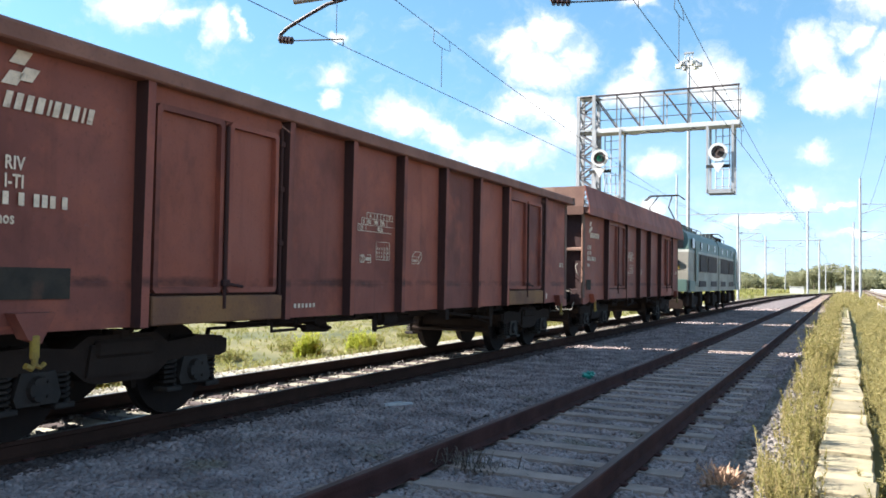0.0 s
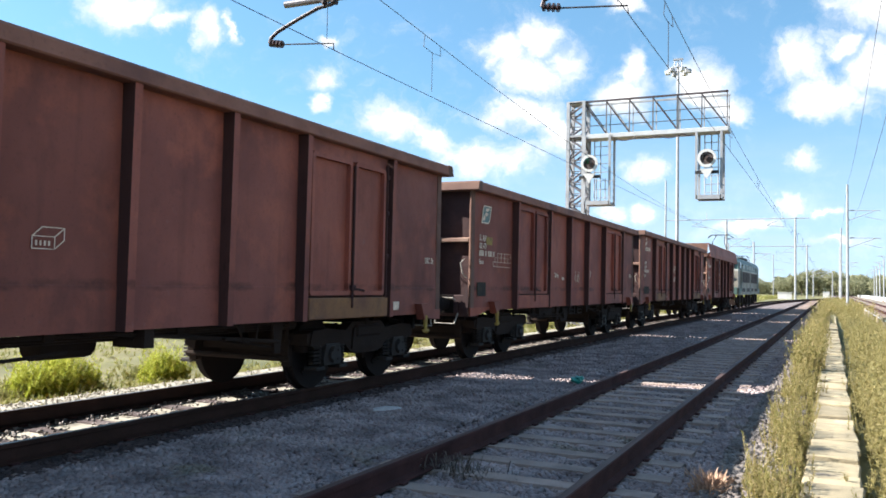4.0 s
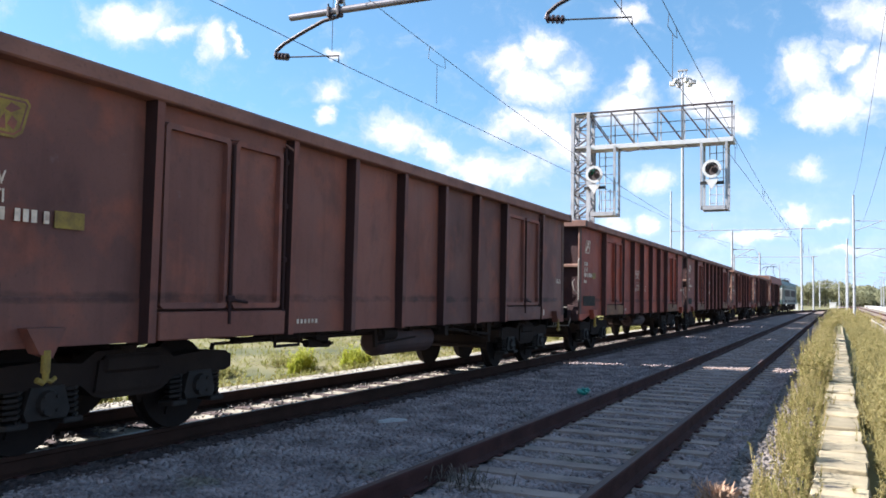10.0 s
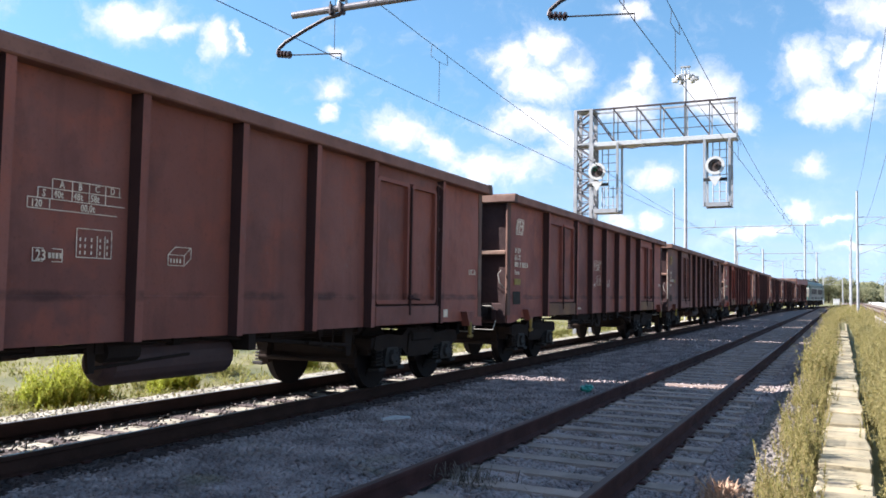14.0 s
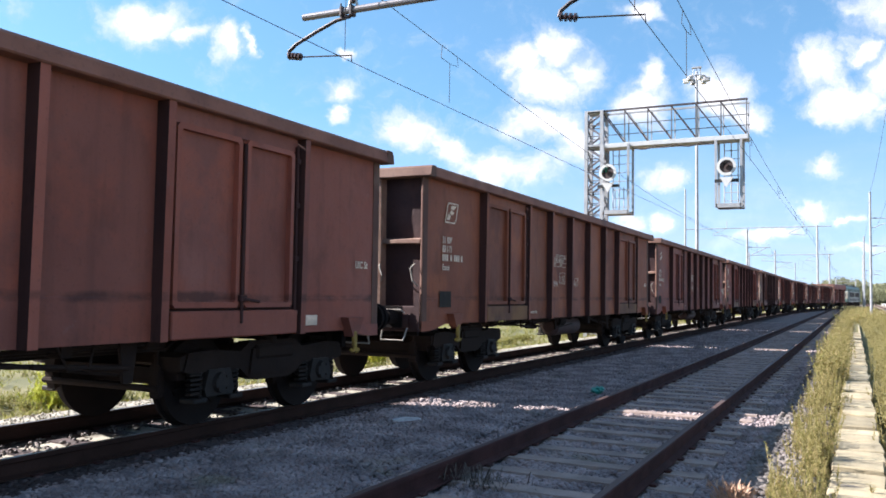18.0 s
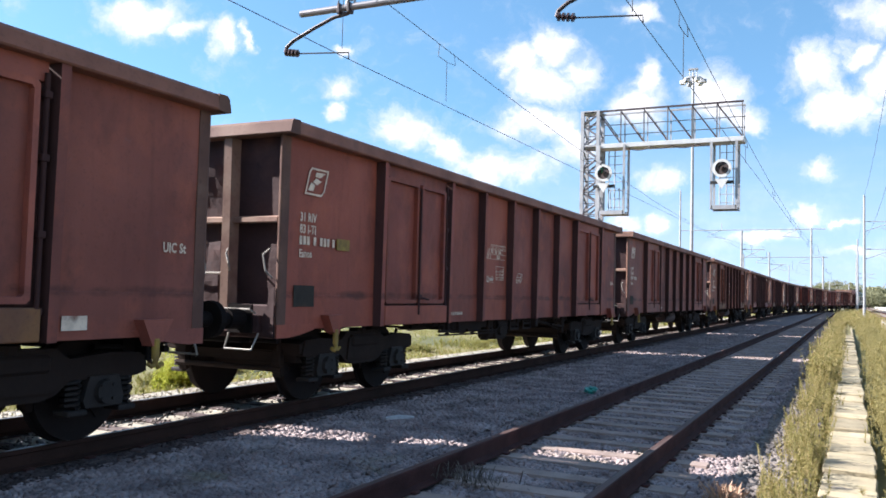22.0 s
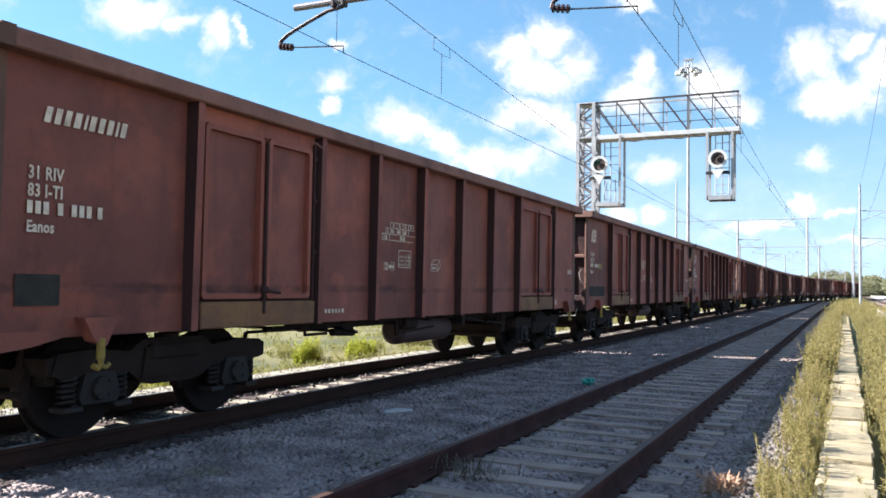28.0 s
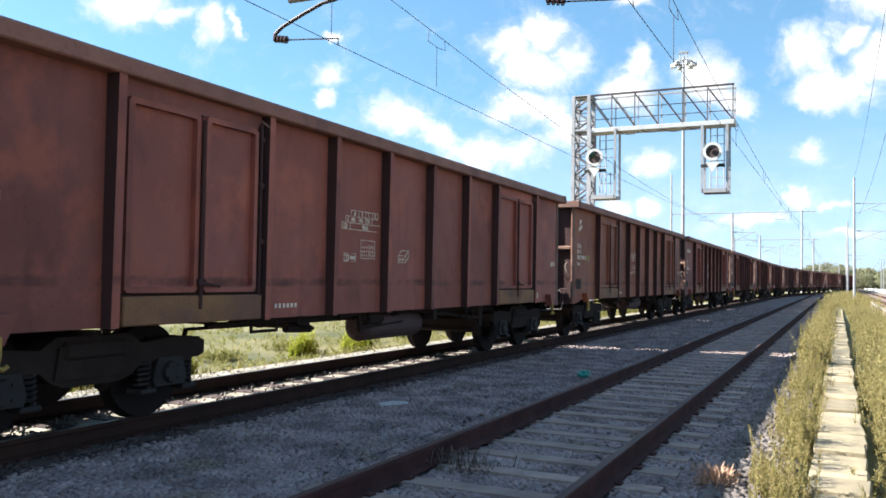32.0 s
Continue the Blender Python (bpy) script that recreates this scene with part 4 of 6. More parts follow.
def buffer_build(bm):
    rod(bm, (0, 7.3, 1.06), (0, 7.6, 1.06), 0.115, 14)
    rod(bm, (0, 7.6, 1.06), (0, 7.8, 1.06), 0.085, 12)
    rod(bm, (0, 7.8, 1.06), (0, 7.86, 1.06), 0.2, 18)
    block(bm, -0.17, 0.17, 7.34, 7.37, 0.9, 1.22)


def coupling_build(bm):
    rod(bm, (0, 7.3, 1.05), (0, 7.62, 1.05), 0.04, 8)
    pipe(bm, [(-0.07, 7.55, 1.02), (-0.07, 7.66, 0.75), (0.07, 7.66, 0.75), (0.07, 7.55, 1.02)], 0.025, 7)
    block(bm, -0.05, 0.05, 7.52, 7.66, 1.0, 1.12, 0.02)


def draw_box_build(bm):
    """Dark draw gear and pipes under the end of the floor."""
    block(bm, -0.7, 0.95, 6.62, 7.12, 0.76, 0.98, 0.02)
    block(bm, 0.3, 1.1, 6.75, 6.85, 0.7, 0.9, 0.01)
    rod(bm, (-1.1, 6.95, 0.8), (1.15, 6.95, 0.8), 0.035, 8)
    rod(bm, (0.9, 6.3, 0.84), (0.9, 7.2, 0.78), 0.03, 6)


def hose_build(bm):
    pts = [(0.42 + 0.0 * i, 7.36 + 0.28 * i / 8, 0.92 - 0.36 * math.sin(math.pi * i / 8)) for i in range(9)]
    pipe(bm, pts, 0.026, 7)


def handle_build(bm):
    pipe(bm, [(1.12, 7.33, 0.9), (1.1, 7.42, 0.72), (0.72, 7.42, 0.72), (0.7, 7.33, 0.9)], 0.013, 6)


def step_build(bm):
    prism(bm, [(6.3, 1.0), (7.235, 1.0), (7.235, 0.85), (7.02, 0.85), (6.8, 0.875), (6.55, 0.925)], "x", 1.312, 1.338)


def hook_build(bm):
    prism(bm, [(6.36, 1.1), (6.72, 1.1), (6.6, 0.9), (6.48, 0.86)], "x", 1.318, 1.45)


def hook_tip_build(bm):
    pipe(bm, [(1.44, 6.53, 0.92), (1.44, 6.53, 0.70), (1.44, 6.56, 0.675), (1.44, 6.61, 0.7)], 0.026, 7)
    block(bm, 1.41, 1.46, 6.495, 6.565, 0.74, 0.93, 0.012)
    pipe(bm, [(1.44, 6.53, 0.70), (1.44, 6.48, 0.68), (1.44, 6.44, 0.705)], 0.02, 6)


def tank_build(bm):
    rod(bm, (0.9, -0.6, 0.72), (0.9, 0.98, 0.72), 0.215, 20)
    rod(bm, (0.9, -0.69, 0.72), (0.9, -0.6, 0.72), 0.14, 20, 0.215)
    rod(bm, (0.9, 0.98, 0.72), (0.9, 1.07, 0.72), 0.215, 20, 0.14)
    for y in (-0.3, 0.7):
        block(bm, 0.85, 0.95, y - 0.03, y + 0.03, 0.9, 1.0)


def rigging_build(bm):
    rod(bm, (0.9, -4.0, 0.84), (0.9, 3.9, 0.82), 0.018, 6)
    rod(bm, (1.15, -3.9, 0.9), (1.15, -1.5, 0.86), 0.014, 6)
    for y in (-3.3, -2.6, 1.2, 2.7):
        rod(bm, (0.9, y, 0.82), (0.9, y, 1.0), 0.014, 6)
    block(bm, 0.95, 1.15, -2.33, -2.12, 0.8, 0.98, 0.02)
    rod(bm, (1.05, -2.5, 0.78), (1.05, -2.0, 0.76), 0.05, 8)
    block(bm, 0.9, 1.3, 1.0, 1.12, 0.76, 0.98)
    pipe(bm, [(1.3, -3.45, 0.98), (1.3, -3.45, 0.8), (1.3, -3.0, 0.8), (1.3, -3.0, 0.98)], 0.02, 6)
    rod(bm, (-1.25, 2.2, 0.78), (1.25, 2.2, 0.78), 0.02, 6)
    rod(bm, (1.18, 0.4, 0.93), (1.18, 3.2, 0.7), 0.022, 6)
    rod(bm, (1.1, 1.6, 0.86), (1.1, 3.25, 0.62), 0.014, 6)
    prism(bm, [(3.1, 0.98), (3.32, 0.98), (3.26, 0.56), (3.16, 0.56)], "x", 1.12, 1.16)
    rod(bm, (0.6, 0.35, 0.8), (0.6, 0.95, 0.8), 0.15, 12)
    pipe(bm, [(1.2, 2.4, 0.95), (1.2, 2.55, 0.72), (1.2, 2.75, 0.74), (1.2, 2.8, 0.95)], 0.012, 5)
    rod(bm, (1.12, -0.8, 0.84), (1.12, -0.42, 0.84), 0.1, 12)
    prism(bm, [(-0.98, 0.98), (-0.86, 0.98), (-0.88, 0.66), (-0.94, 0.66)], "x", 1.1, 1.14)
    rod(bm, (1.12, -0.9, 0.7), (1.12, 0.3, 0.76), 0.016, 6)


def pipe_tray_build(bm):
    """The trough and lines that hang under the sole on the side of the brake gear."""
    block(bm, 0.78, 1.16, -3.0, -0.9, 0.8, 0.97, 0.015)
    block(bm, 1.1, 1.2, -2.5, -1.55, 0.74, 0.95, 0.012)
    for y in (-2.9, -1.9, -1.2):
        block(bm, 1.15, 1.2, y - 0.03, y + 0.03, 0.72, 0.98)
    for z in (0.725, 0.775):
        rod(bm, (1.18, -3.2, z), (1.18, -0.9, z - 0.03), 0.014, 6)


def valve_box_build(bm):
    prism(bm, [(-0.86, 0.97), (-0.22, 0.97), (-0.22, 0.68), (-0.32, 0.565), (-0.74, 0.565), (-0.8, 0.62)], "x", 0.8, 1.16)
    rod(bm, (1.16, -0.62, 0.74), (1.22, -0.62, 0.74), 0.1, 12)
    rod(bm, (1.16, -0.4, 0.82), (1.2, -0.4, 0.82), 0.06, 10)
    rod(bm, (1.05, -1.06, 0.56), (1.05, -1.06, 0.96), 0.075, 10)
    block(bm, 1.0, 1.16, -1.12, -0.9, 0.6, 0.7, 0.02)


def bracket_build(bm):
    """An open hanger of flat bars under the sole."""
    for y in (-0.2, 0.2):
        block(bm, 1.17, 1.21, y - 0.035, y + 0.035, 0.72, 0.97)
    for z in (0.735, 0.83):
        block(bm, 1.175, 1.2, -0.2, 0.2, z - 0.02, z + 0.02)


def sole_pipe_build(bm):
    """Brake pipe and cable run close under the sole, with its clips."""
    rod(bm, (1.12, -3.6, 0.9), (1.12, 3.6, 0.9), 0.022, 6)
    rod(bm, (0.98, -3.8, 0.87), (0.98, 3.8, 0.87), 0.03, 6)
    for i in range(9):
        y = -3.3 + i * 0.82 + 0.11 * (i % 3)
        block(bm, 0.95, 1.16, y - 0.05, y + 0.05, 0.86 - 0.03 * (i % 2), 0.97)


def frame_build(bm):
    """One side of a bogie, in the bogie's space."""
    prism(bm, [(-1.38, 0.6), (-1.33, 0.78), (-1.0, 0.8), (-0.55, 0.76), (-0.4, 0.86), (0.4, 0.86), (0.55, 0.76), (1.0, 0.8), (1.33, 0.78), (1.38, 0.6),
               (1.3, 0.575), (0.56, 0.575), (0.42, 0.47), (0.28, 0.43), (-0.28, 0.43), (-0.42, 0.47), (-0.56, 0.575), (-1.3, 0.575)], "x", 0.94, 1.1)
    prism(bm, [(-0.42, 0.5), (0.42, 0.5), (0.38, 0.78), (-0.38, 0.78)], "x", 1.1, 1.13)
    block(bm, 0.9, 1.16, -0.34, 0.34, 0.66, 0.82, 0.03)
    rod(bm, (1.0, 0, 0.78), (1.0, 0, 0.9), 0.12, 10)
    for s in (-1, 1):
        prism(bm, [(s * 1.3, 0.64), (s * 1.42, 0.6), (s * 1.42, 0.74), (s * 1.3, 0.78)], "x", 0.7, 1.08)


def axle_box_build(bm):
    prism(bm, [(-0.19, 0.33), (-0.22, 0.4), (-0.16, 0.6), (0.16, 0.6), (0.22, 0.4), (0.19, 0.33)], "x", 0.9, 1.13)
    rod(bm, (1.12, 0, 0.46), (1.17, 0, 0.46), 0.115, 14, 0.1)
    for a in range(4):
        y, z = 0.085 * math.cos(a * 1.571 + 0.785), 0.085 * math.sin(a * 1.571 + 0.785)
        rod(bm, (1.16, y, 0.46 + z), (1.185, y, 0.46 + z), 0.016, 6)
    for d in (-0.27, 0.27):
        block(bm, 0.93, 1.13, d - 0.1, d + 0.1, 0.27, 0.32, 0.01)


def brake_block_build(bm):
    for s in (-1, 1):
        prism(bm, [(0.0, 0.34), (0.06, 0.32), (0.1, 0.5), (0.07, 0.66), (0.0, 0.64)], "x", s * 0.76 - 0.06, s * 0.76 + 0.06)
        rod(bm, (s * 0.76, 0.05, 0.6), (s * 0.8, 0.08, 0.84), 0.025, 6)
    rod(bm, (-0.85, 0.08, 0.42), (0.85, 0.08, 0.42), 0.035, 8)


def spring_build(bm):
    pts = [(0.078 * math.cos(i * 1.2566), 0.078 * math.sin(i * 1.2566), 0.325 + i * 0.0095) for i in range(27)]
    pipe(bm, pts, 0.017, 5)


def bolster_build(bm):
    block(bm, -0.92, 0.92, -0.2, 0.2, 0.5, 0.8, 0.03)
    for y in (-1.3, 1.3):
        block(bm, -0.98, 0.98, y - 0.05, y + 0.05, 0.5, 0.62)
    block(bm, -0.22, 0.22, -0.22, 0.22, 0.8, 0.9)
    for x in (-0.75, 0.75):
        for y in (-0.42, 0.42):
            block(bm, x - 0.05, x + 0.05, y - 0.03, y + 0.03, 0.3, 0.62, 0.01)


def wheelset_build(bm):
    rod(bm, (-1.0, 0, 0), (1.0, 0, 0), 0.08, 12)
    for s in (-1, 1):
        rod(bm, (s * 0.70, 0, 0), (s * 0.80, 0, 0), 0.46, 36)
        rod(bm, (s * 0.665, 0, 0), (s * 0.70, 0, 0), 0.488, 36)
        rod(bm, (s * 0.80, 0, 0), (s * 0.84, 0, 0), 0.16, 16)
        for i in range(3):
            a = i * 2.094
            block(bm, s * 0.81 - 0.01, s * 0.81 + 0.01, -0.03, 0.03, 0.2, 0.34, 0, Matrix.Rotation(a, 4, "X"))


def railing_build(bm):
    pipe(bm, [(-0.7, 7.56, 1.2), (-0.74, 7.58, 1.7), (-0.74, 7.58, 2.28), (-0.66, 7.58, 2.36), (1.3, 7.58, 2.36)], 0.024, 8)
    for x in (-0.2, 0.4):
        rod(bm, (x, 7.58, 1.2), (x, 7.58, 2.36), 0.02, 6)
    rod(bm, (-0.74, 7.58, 1.75), (1.3, 7.58, 1.75), 0.02, 6)


def deck_build(bm):
    block(bm, -0.85, 1.35, 7.3, 7.66, 1.17, 1.205)


def grab_bar_build(bm):
    pipe(bm, [(-1.3, 7.3, 1.3), (-1.34, 7.42, 1.34), (-1.34, 7.42, 2.3), (-1.32, 7.3, 2.36)], 0.016, 6)


def side_board_build(bm):
    prism(bm, [(1.496, 3.03), (1.52, 3.03), (1.515, 3.24), (1.40, 3.74), (1.37, 3.74), (1.494, 3.24)], "y", -6.45, 6.45)


def end_board_build(bm):
    prism(bm, [(6.436, 3.03), (6.456, 3.03), (6.45, 3.24), (6.33, 3.735), (6.30, 3.735), (6.432, 3.24)], "x", -1.36, 1.36)


TURN = pose(0, 0, 0, 0, 0, 180)
WHEELS = []


def stroke(bm, p, q, wide=0.012):
    p, q = Vector(p), Vector(q)
    d = (q - p).normalized()
    n = Vector((-d.y, d.x)) * wide / 2
    prism(bm, [tuple(p - n), tuple(q - n), tuple(q + n), tuple(p + n)], "z", -0.001, 0.0025)


def load_table_build(bm):
    for x0, x1, z in ((0.0, 0.88, 0.0), (0.0, 0.96, 0.085), (0.09, 0.92, 0.17), (0.22, 0.9, 0.25)):
        stroke(bm, (x0, z), (x1, z), 0.008)
    for x, z0, z1 in ((0.0, 0.0, 0.085), (0.2, 0.0, 0.085), (0.09, 0.085, 0.17), (0.22, 0.085, 0.25), (0.41, 0.085, 0.25), (0.58, 0.085, 0.25), (0.75, 0.085, 0.25), (0.9, 0.17, 0.25)):
        stroke(bm, (x, z0), (x, z1), 0.008)


TABLE_TEXT = (("A", 0.29, 0.185), ("B", 0.47, 0.185), ("C", 0.64, 0.185), ("D", 0.8, 0.185), ("S", 0.13, 0.1), ("40t", 0.235, 0.1),
              ("48t", 0.425, 0.1), ("58t", 0.595, 0.1), ("120", 0.03, 0.013), ("00,0t", 0.5, 0.013))


def date_table_build(bm):
    for z in (0.0, 0.24):
        stroke(bm, (0, z), (0.36, z), 0.008)
    for x in (0.0, 0.21, 0.29, 0.36):
        stroke(bm, (x, 0), (x, 0.24 if x in (0.0, 0.36) else 0.19), 0.008)
    for z in (0.025, 0.08, 0.135):
        for x in (0.035, 0.085, 0.15, 0.24, 0.315):
            stroke(bm, (x, z), (x + 0.003, z + 0.03), 0.013)


def bracket_mark_build(bm):
    prism(bm, [(0.1, 0.0), (0.0, 0.0), (0.0, 0.11), (0.1, 0.11), (0.1, 0.103), (0.008, 0.103), (0.008, 0.007), (0.1, 0.007)], "z", -0.001, 0.0025)


def volume_mark_build(bm):
    a, b, d, e = (0, 0), (0.21, 0), (0.21, 0.1), (0, 0.1)
    f, g, h = (0.09, 0.175), (0.3, 0.175), (0.3, 0.075)
    for p, q in ((a, b), (b, d), (d, e), (e, a), (e, f), (f, g), (g, d), (g, h), (h, b)):
        stroke(bm, p, q, 0.008)


def marks(w, kind, short):
    """White stencils on both sides: logo shapes, reading lines, load tables; numbers as plain bars."""
    face = 1.34
    lab = COAT_OF[kind]
    e = 0.92 if short else 0.0

    def put(mesh, name, y, z, side, x=face, label=""):
        m = pose(x, y, z, 90, 0, 90)
        hang(name, mesh, w, (TURN @ m) if side else m, label)

    def bar(name, y0, y1, z0, z1, material, side, label="", x=face):
        key = ("bar", round(y1 - y0, 3), round(z1 - z0, 3), material.name)
        me = shape(key, lambda bm: block(bm, 0, y1 - y0, 0, z1 - z0, -0.002, 0.003), material)
        put(me, name, y0, z0, side, x, label)

    def length(y, z, side):
        me = shape("bracket_mark", bracket_mark_build, WHITE)
        put(me, "bracket_mark", y, z, side)
        m = pose(face, y + 0.28, z + 0.11, 90, 0, 90) @ pose(0, 0, 0, 0, 0, 180)
        hang("bracket_mark", me, w, (TURN @ m) if side else m)
        put(lettering("23", 0.12, WHITE), "lettering", y + 0.03, z + 0.012, side)
        for j in range(4):
            bar("length_bar", y + 0.145 + j * 0.035, y + 0.168 + j * 0.035, z + 0.03, z + 0.075, WHITE, side)

    for side in (0, 1):
        a = -7.1 + e - (TAIL if kind not in (0, 1, 8) and not side else 0.0)
        if kind in (0, 1, 7, 13, 14, 16):
            def emblem(bm):
                for p, q in ((0.0, 0.0), (0.13, 0.05), (0.06, 0.17)):
                    prism(bm, [(p, q), (p + 0.13, q), (p + 0.2, q + 0.11), (p + 0.07, q + 0.11)], "z", -0.002, 0.003)
            if kind != 13:
                put(shape("emblem_slanted", emblem, WHITE), "emblem", a + 0.28, 2.84 if kind == 1 else 2.62, side, label="worn white slanted emblem")
            if kind in (0, 1, 13):
                x = a + (0.3 if kind else 0.4)
                for wd in (0.07, 0.07, 0.07, 0.08, 0.03, 0.07, 0.07, 0.07, 0.03, 0.07):
                    def slant(bm, wd=wd):
                        prism(bm, [(0, 0), (wd * 0.8, 0), (wd * 0.8 + 0.03, 0.13), (0.03, 0.13)], "z", -0.002, 0.003)
                    put(shape(("name_bar", wd), slant, WHITE), "name_bar", x, 2.66 if kind else 2.5, side)
                    x += wd + 0.022
        elif kind in (5, 6, 9, 12):
            def plate(bm):
                o = [(0.0, 0.03), (0.03, 0.0), (0.34, 0.0), (0.41, 0.05), (0.47, 0.28), (0.44, 0.32), (0.14, 0.32), (0.06, 0.27)]
                prism(bm, o, "z", -0.002, 0.003)

            def glyph(bm):
                o = [(0.02, 0.045), (0.045, 0.02), (0.33, 0.02), (0.39, 0.065), (0.445, 0.275), (0.425, 0.3), (0.15, 0.3), (0.085, 0.26)]
                n = [(0.035, 0.055), (0.052, 0.035), (0.325, 0.035), (0.378, 0.075), (0.43, 0.27), (0.415, 0.285), (0.158, 0.285), (0.097, 0.252)]
                hoop(bm, o, n, "z", 0.0, 0.0045)
                for o in ([(0.09, 0.05), (0.14, 0.05), (0.2, 0.2), (0.17, 0.26)], [(0.2, 0.06), (0.26, 0.06), (0.25, 0.18), (0.22, 0.14)],
                          [(0.27, 0.1), (0.33, 0.06), (0.36, 0.13), (0.31, 0.17)], [(0.25, 0.21), (0.3, 0.19), (0.39, 0.24), (0.3, 0.27)]):
                    prism(bm, o, "z", 0.0, 0.0045)
            put(shape(("emblem_plate", kind == 5), plate, YELLOW if kind == 5 else WHITE), "emblem", a + 0.22, 2.56, side, label="faded painted emblem panel")
            put(shape(("emblem_shapes", lab), glyph, PAINTS[COAT_OF[kind]]), "emblem_shapes", a + 0.22, 2.56, side)
        else:
            def frame_mark(bm):
                o = [(0.0, 0.0), (0.34, 0.0), (0.4, 0.06), (0.48, 0.33), (0.13, 0.33), (0.08, 0.28)]
                n = [(0.03, 0.022), (0.33, 0.022), (0.38, 0.07), (0.448, 0.308), (0.142, 0.308), (0.1, 0.268)]
                hoop(bm, o, n, "z", -0.002, 0.003)
                for o in ([(0.06, 0.05), (0.16, 0.05), (0.2, 0.12), (0.12, 0.15)], [(0.15, 0.16), (0.24, 0.13), (0.33, 0.18), (0.22, 0.21)],
                          [(0.2, 0.23), (0.3, 0.22), (0.42, 0.29), (0.22, 0.28)]):
                    prism(bm, o, "z", -0.002, 0.003)
            if kind == 2:
                def field(bm):
                    prism(bm, [(0.02, 0.015), (0.335, 0.015), (0.385, 0.065), (0.46, 0.315), (0.14, 0.315), (0.09, 0.275)], "z", -0.0035, -0.0005)
                put(shape("emblem_field", field, LOCO_GREEN), "emblem_field", a + 0.25, 2.52, side, label="faded green emblem field")
            put(shape("emblem_framed", frame_mark, WHITE), "emblem", a + 0.25, 2.52, side, label="worn white framed emblem")
        put(lettering("31 RIV", 0.145, WHITE), "lettering", a + 0.18, 2.2, side)
        put(lettering("83 I-TI", 0.145, WHITE), "lettering", a + 0.18, 2.06, side)
        for j, gap in enumerate((0, 0, 0, 0.06, 0.12, 0.12, 0.12, 0.16)):
            bar("number_bar", a + 0.18 + j * 0.073 + gap, a + 0.228 + j * 0.073 + gap, 1.925, 2.025, WHITE, side)
        put(lettering("Eanos" if not short else "Eaos", 0.13, WHITE), "lettering", a + 0.18, 1.78, side)
        if kind in (2, 4, 5, 10, 12, 14):
            o = 0.5 if kind == 2 else 0.95
            bar("yellow_label", a + o, a + o + 0.29, 2.14 if kind == 2 else 1.9, 2.28 if kind == 2 else 2.04, YELLOW, side, "small yellow label")
        if kind == 6:
            bar("yellow_label", a + 0.16, a + 0.5, 1.58, 1.7, YELLOW, side, "small yellow label")
        if kind == 2:
            put(shape("load_table", load_table_build, WHITE), "load_table", a + 0.85, 1.75, side, label="white stencilled load table")
        bar("chalk_board", a + 0.1, a + {1: 0.95, 3: 0.95, 4: 1.2, 12: 1.5}.get(kind, 0.5), 1.2, 1.45, PLATE, side, "dark painted chalk board")
        b = -1.35 - e * 0.27
        if kind not in (2, 5, 9):
            put(shape("load_table", load_table_build, WHITE), "load_table", b - 0.4, 2.03, side, label="white stencilled load table")
            if not side:
                for text, p, q in TABLE_TEXT:
                    put(lettering(text, 0.085, WHITE), "lettering", b - 0.4 + p, 2.03 + q, side)
            put(shape("date_table", date_table_build, WHITE), "date_table", b + 0.07, 1.66, side, label="white stencilled date table")
            length(b - 0.34, 1.61, side)
        if kind == 2:
            put(shape("date_table", date_table_build, WHITE), "date_table", -0.2, 1.52, side, label="white stencilled date table")
            length(-1.85, 1.6, side)
            bar("small_label", -1.3, -1.12, 1.55, 1.62, WHITE, side)
        if kind not in (5, 9, 14):
            put(shape("volume_mark", volume_mark_build, WHITE), "volume_mark", 0.95 if kind == 2 else -0.25, 1.63, side, label="white outlined box mark")
            for j in range(4):
                q = (0.95 if kind == 2 else -0.25) + 0.03 + j * 0.04
                bar("volume_bar", q, q + 0.016, 1.655, 1.695, WHITE, side)
        put(lettering("UIC St", 0.13, WHITE), "lettering", 6.66 - e, 1.72, side)
        bar("maker_plate", 5.6 - e, 5.85 - e, 1.02, 1.14, WHITE if kind % 2 else PLATE, side)
        for j in range(6):
            bar("weight_figure", -3.1 + j * 0.075, -3.06 + j * 0.075, 1.05, 1.1, WHITE, side)
        bar("door_label", -3.62 + e * 0.5, -3.5 + e * 0.5, 1.3, 1.33, YELLOW if kind % 2 else WHITE, side)


def bogie(w, y):
    b = hang("bogie", None, w, pose(0, y, 0))
    b.empty_display_size = 0.2
    for m in (Matrix.Identity(4), TURN):
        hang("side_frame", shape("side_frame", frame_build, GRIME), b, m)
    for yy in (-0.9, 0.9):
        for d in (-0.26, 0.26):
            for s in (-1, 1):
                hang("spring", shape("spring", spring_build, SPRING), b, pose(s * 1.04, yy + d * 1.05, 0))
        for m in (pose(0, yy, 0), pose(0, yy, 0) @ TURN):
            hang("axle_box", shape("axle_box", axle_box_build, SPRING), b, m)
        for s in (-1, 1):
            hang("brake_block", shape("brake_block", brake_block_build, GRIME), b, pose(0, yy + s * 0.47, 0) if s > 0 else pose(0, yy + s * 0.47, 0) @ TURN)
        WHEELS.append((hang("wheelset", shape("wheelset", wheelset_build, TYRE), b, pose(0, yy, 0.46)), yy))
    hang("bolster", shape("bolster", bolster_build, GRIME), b)


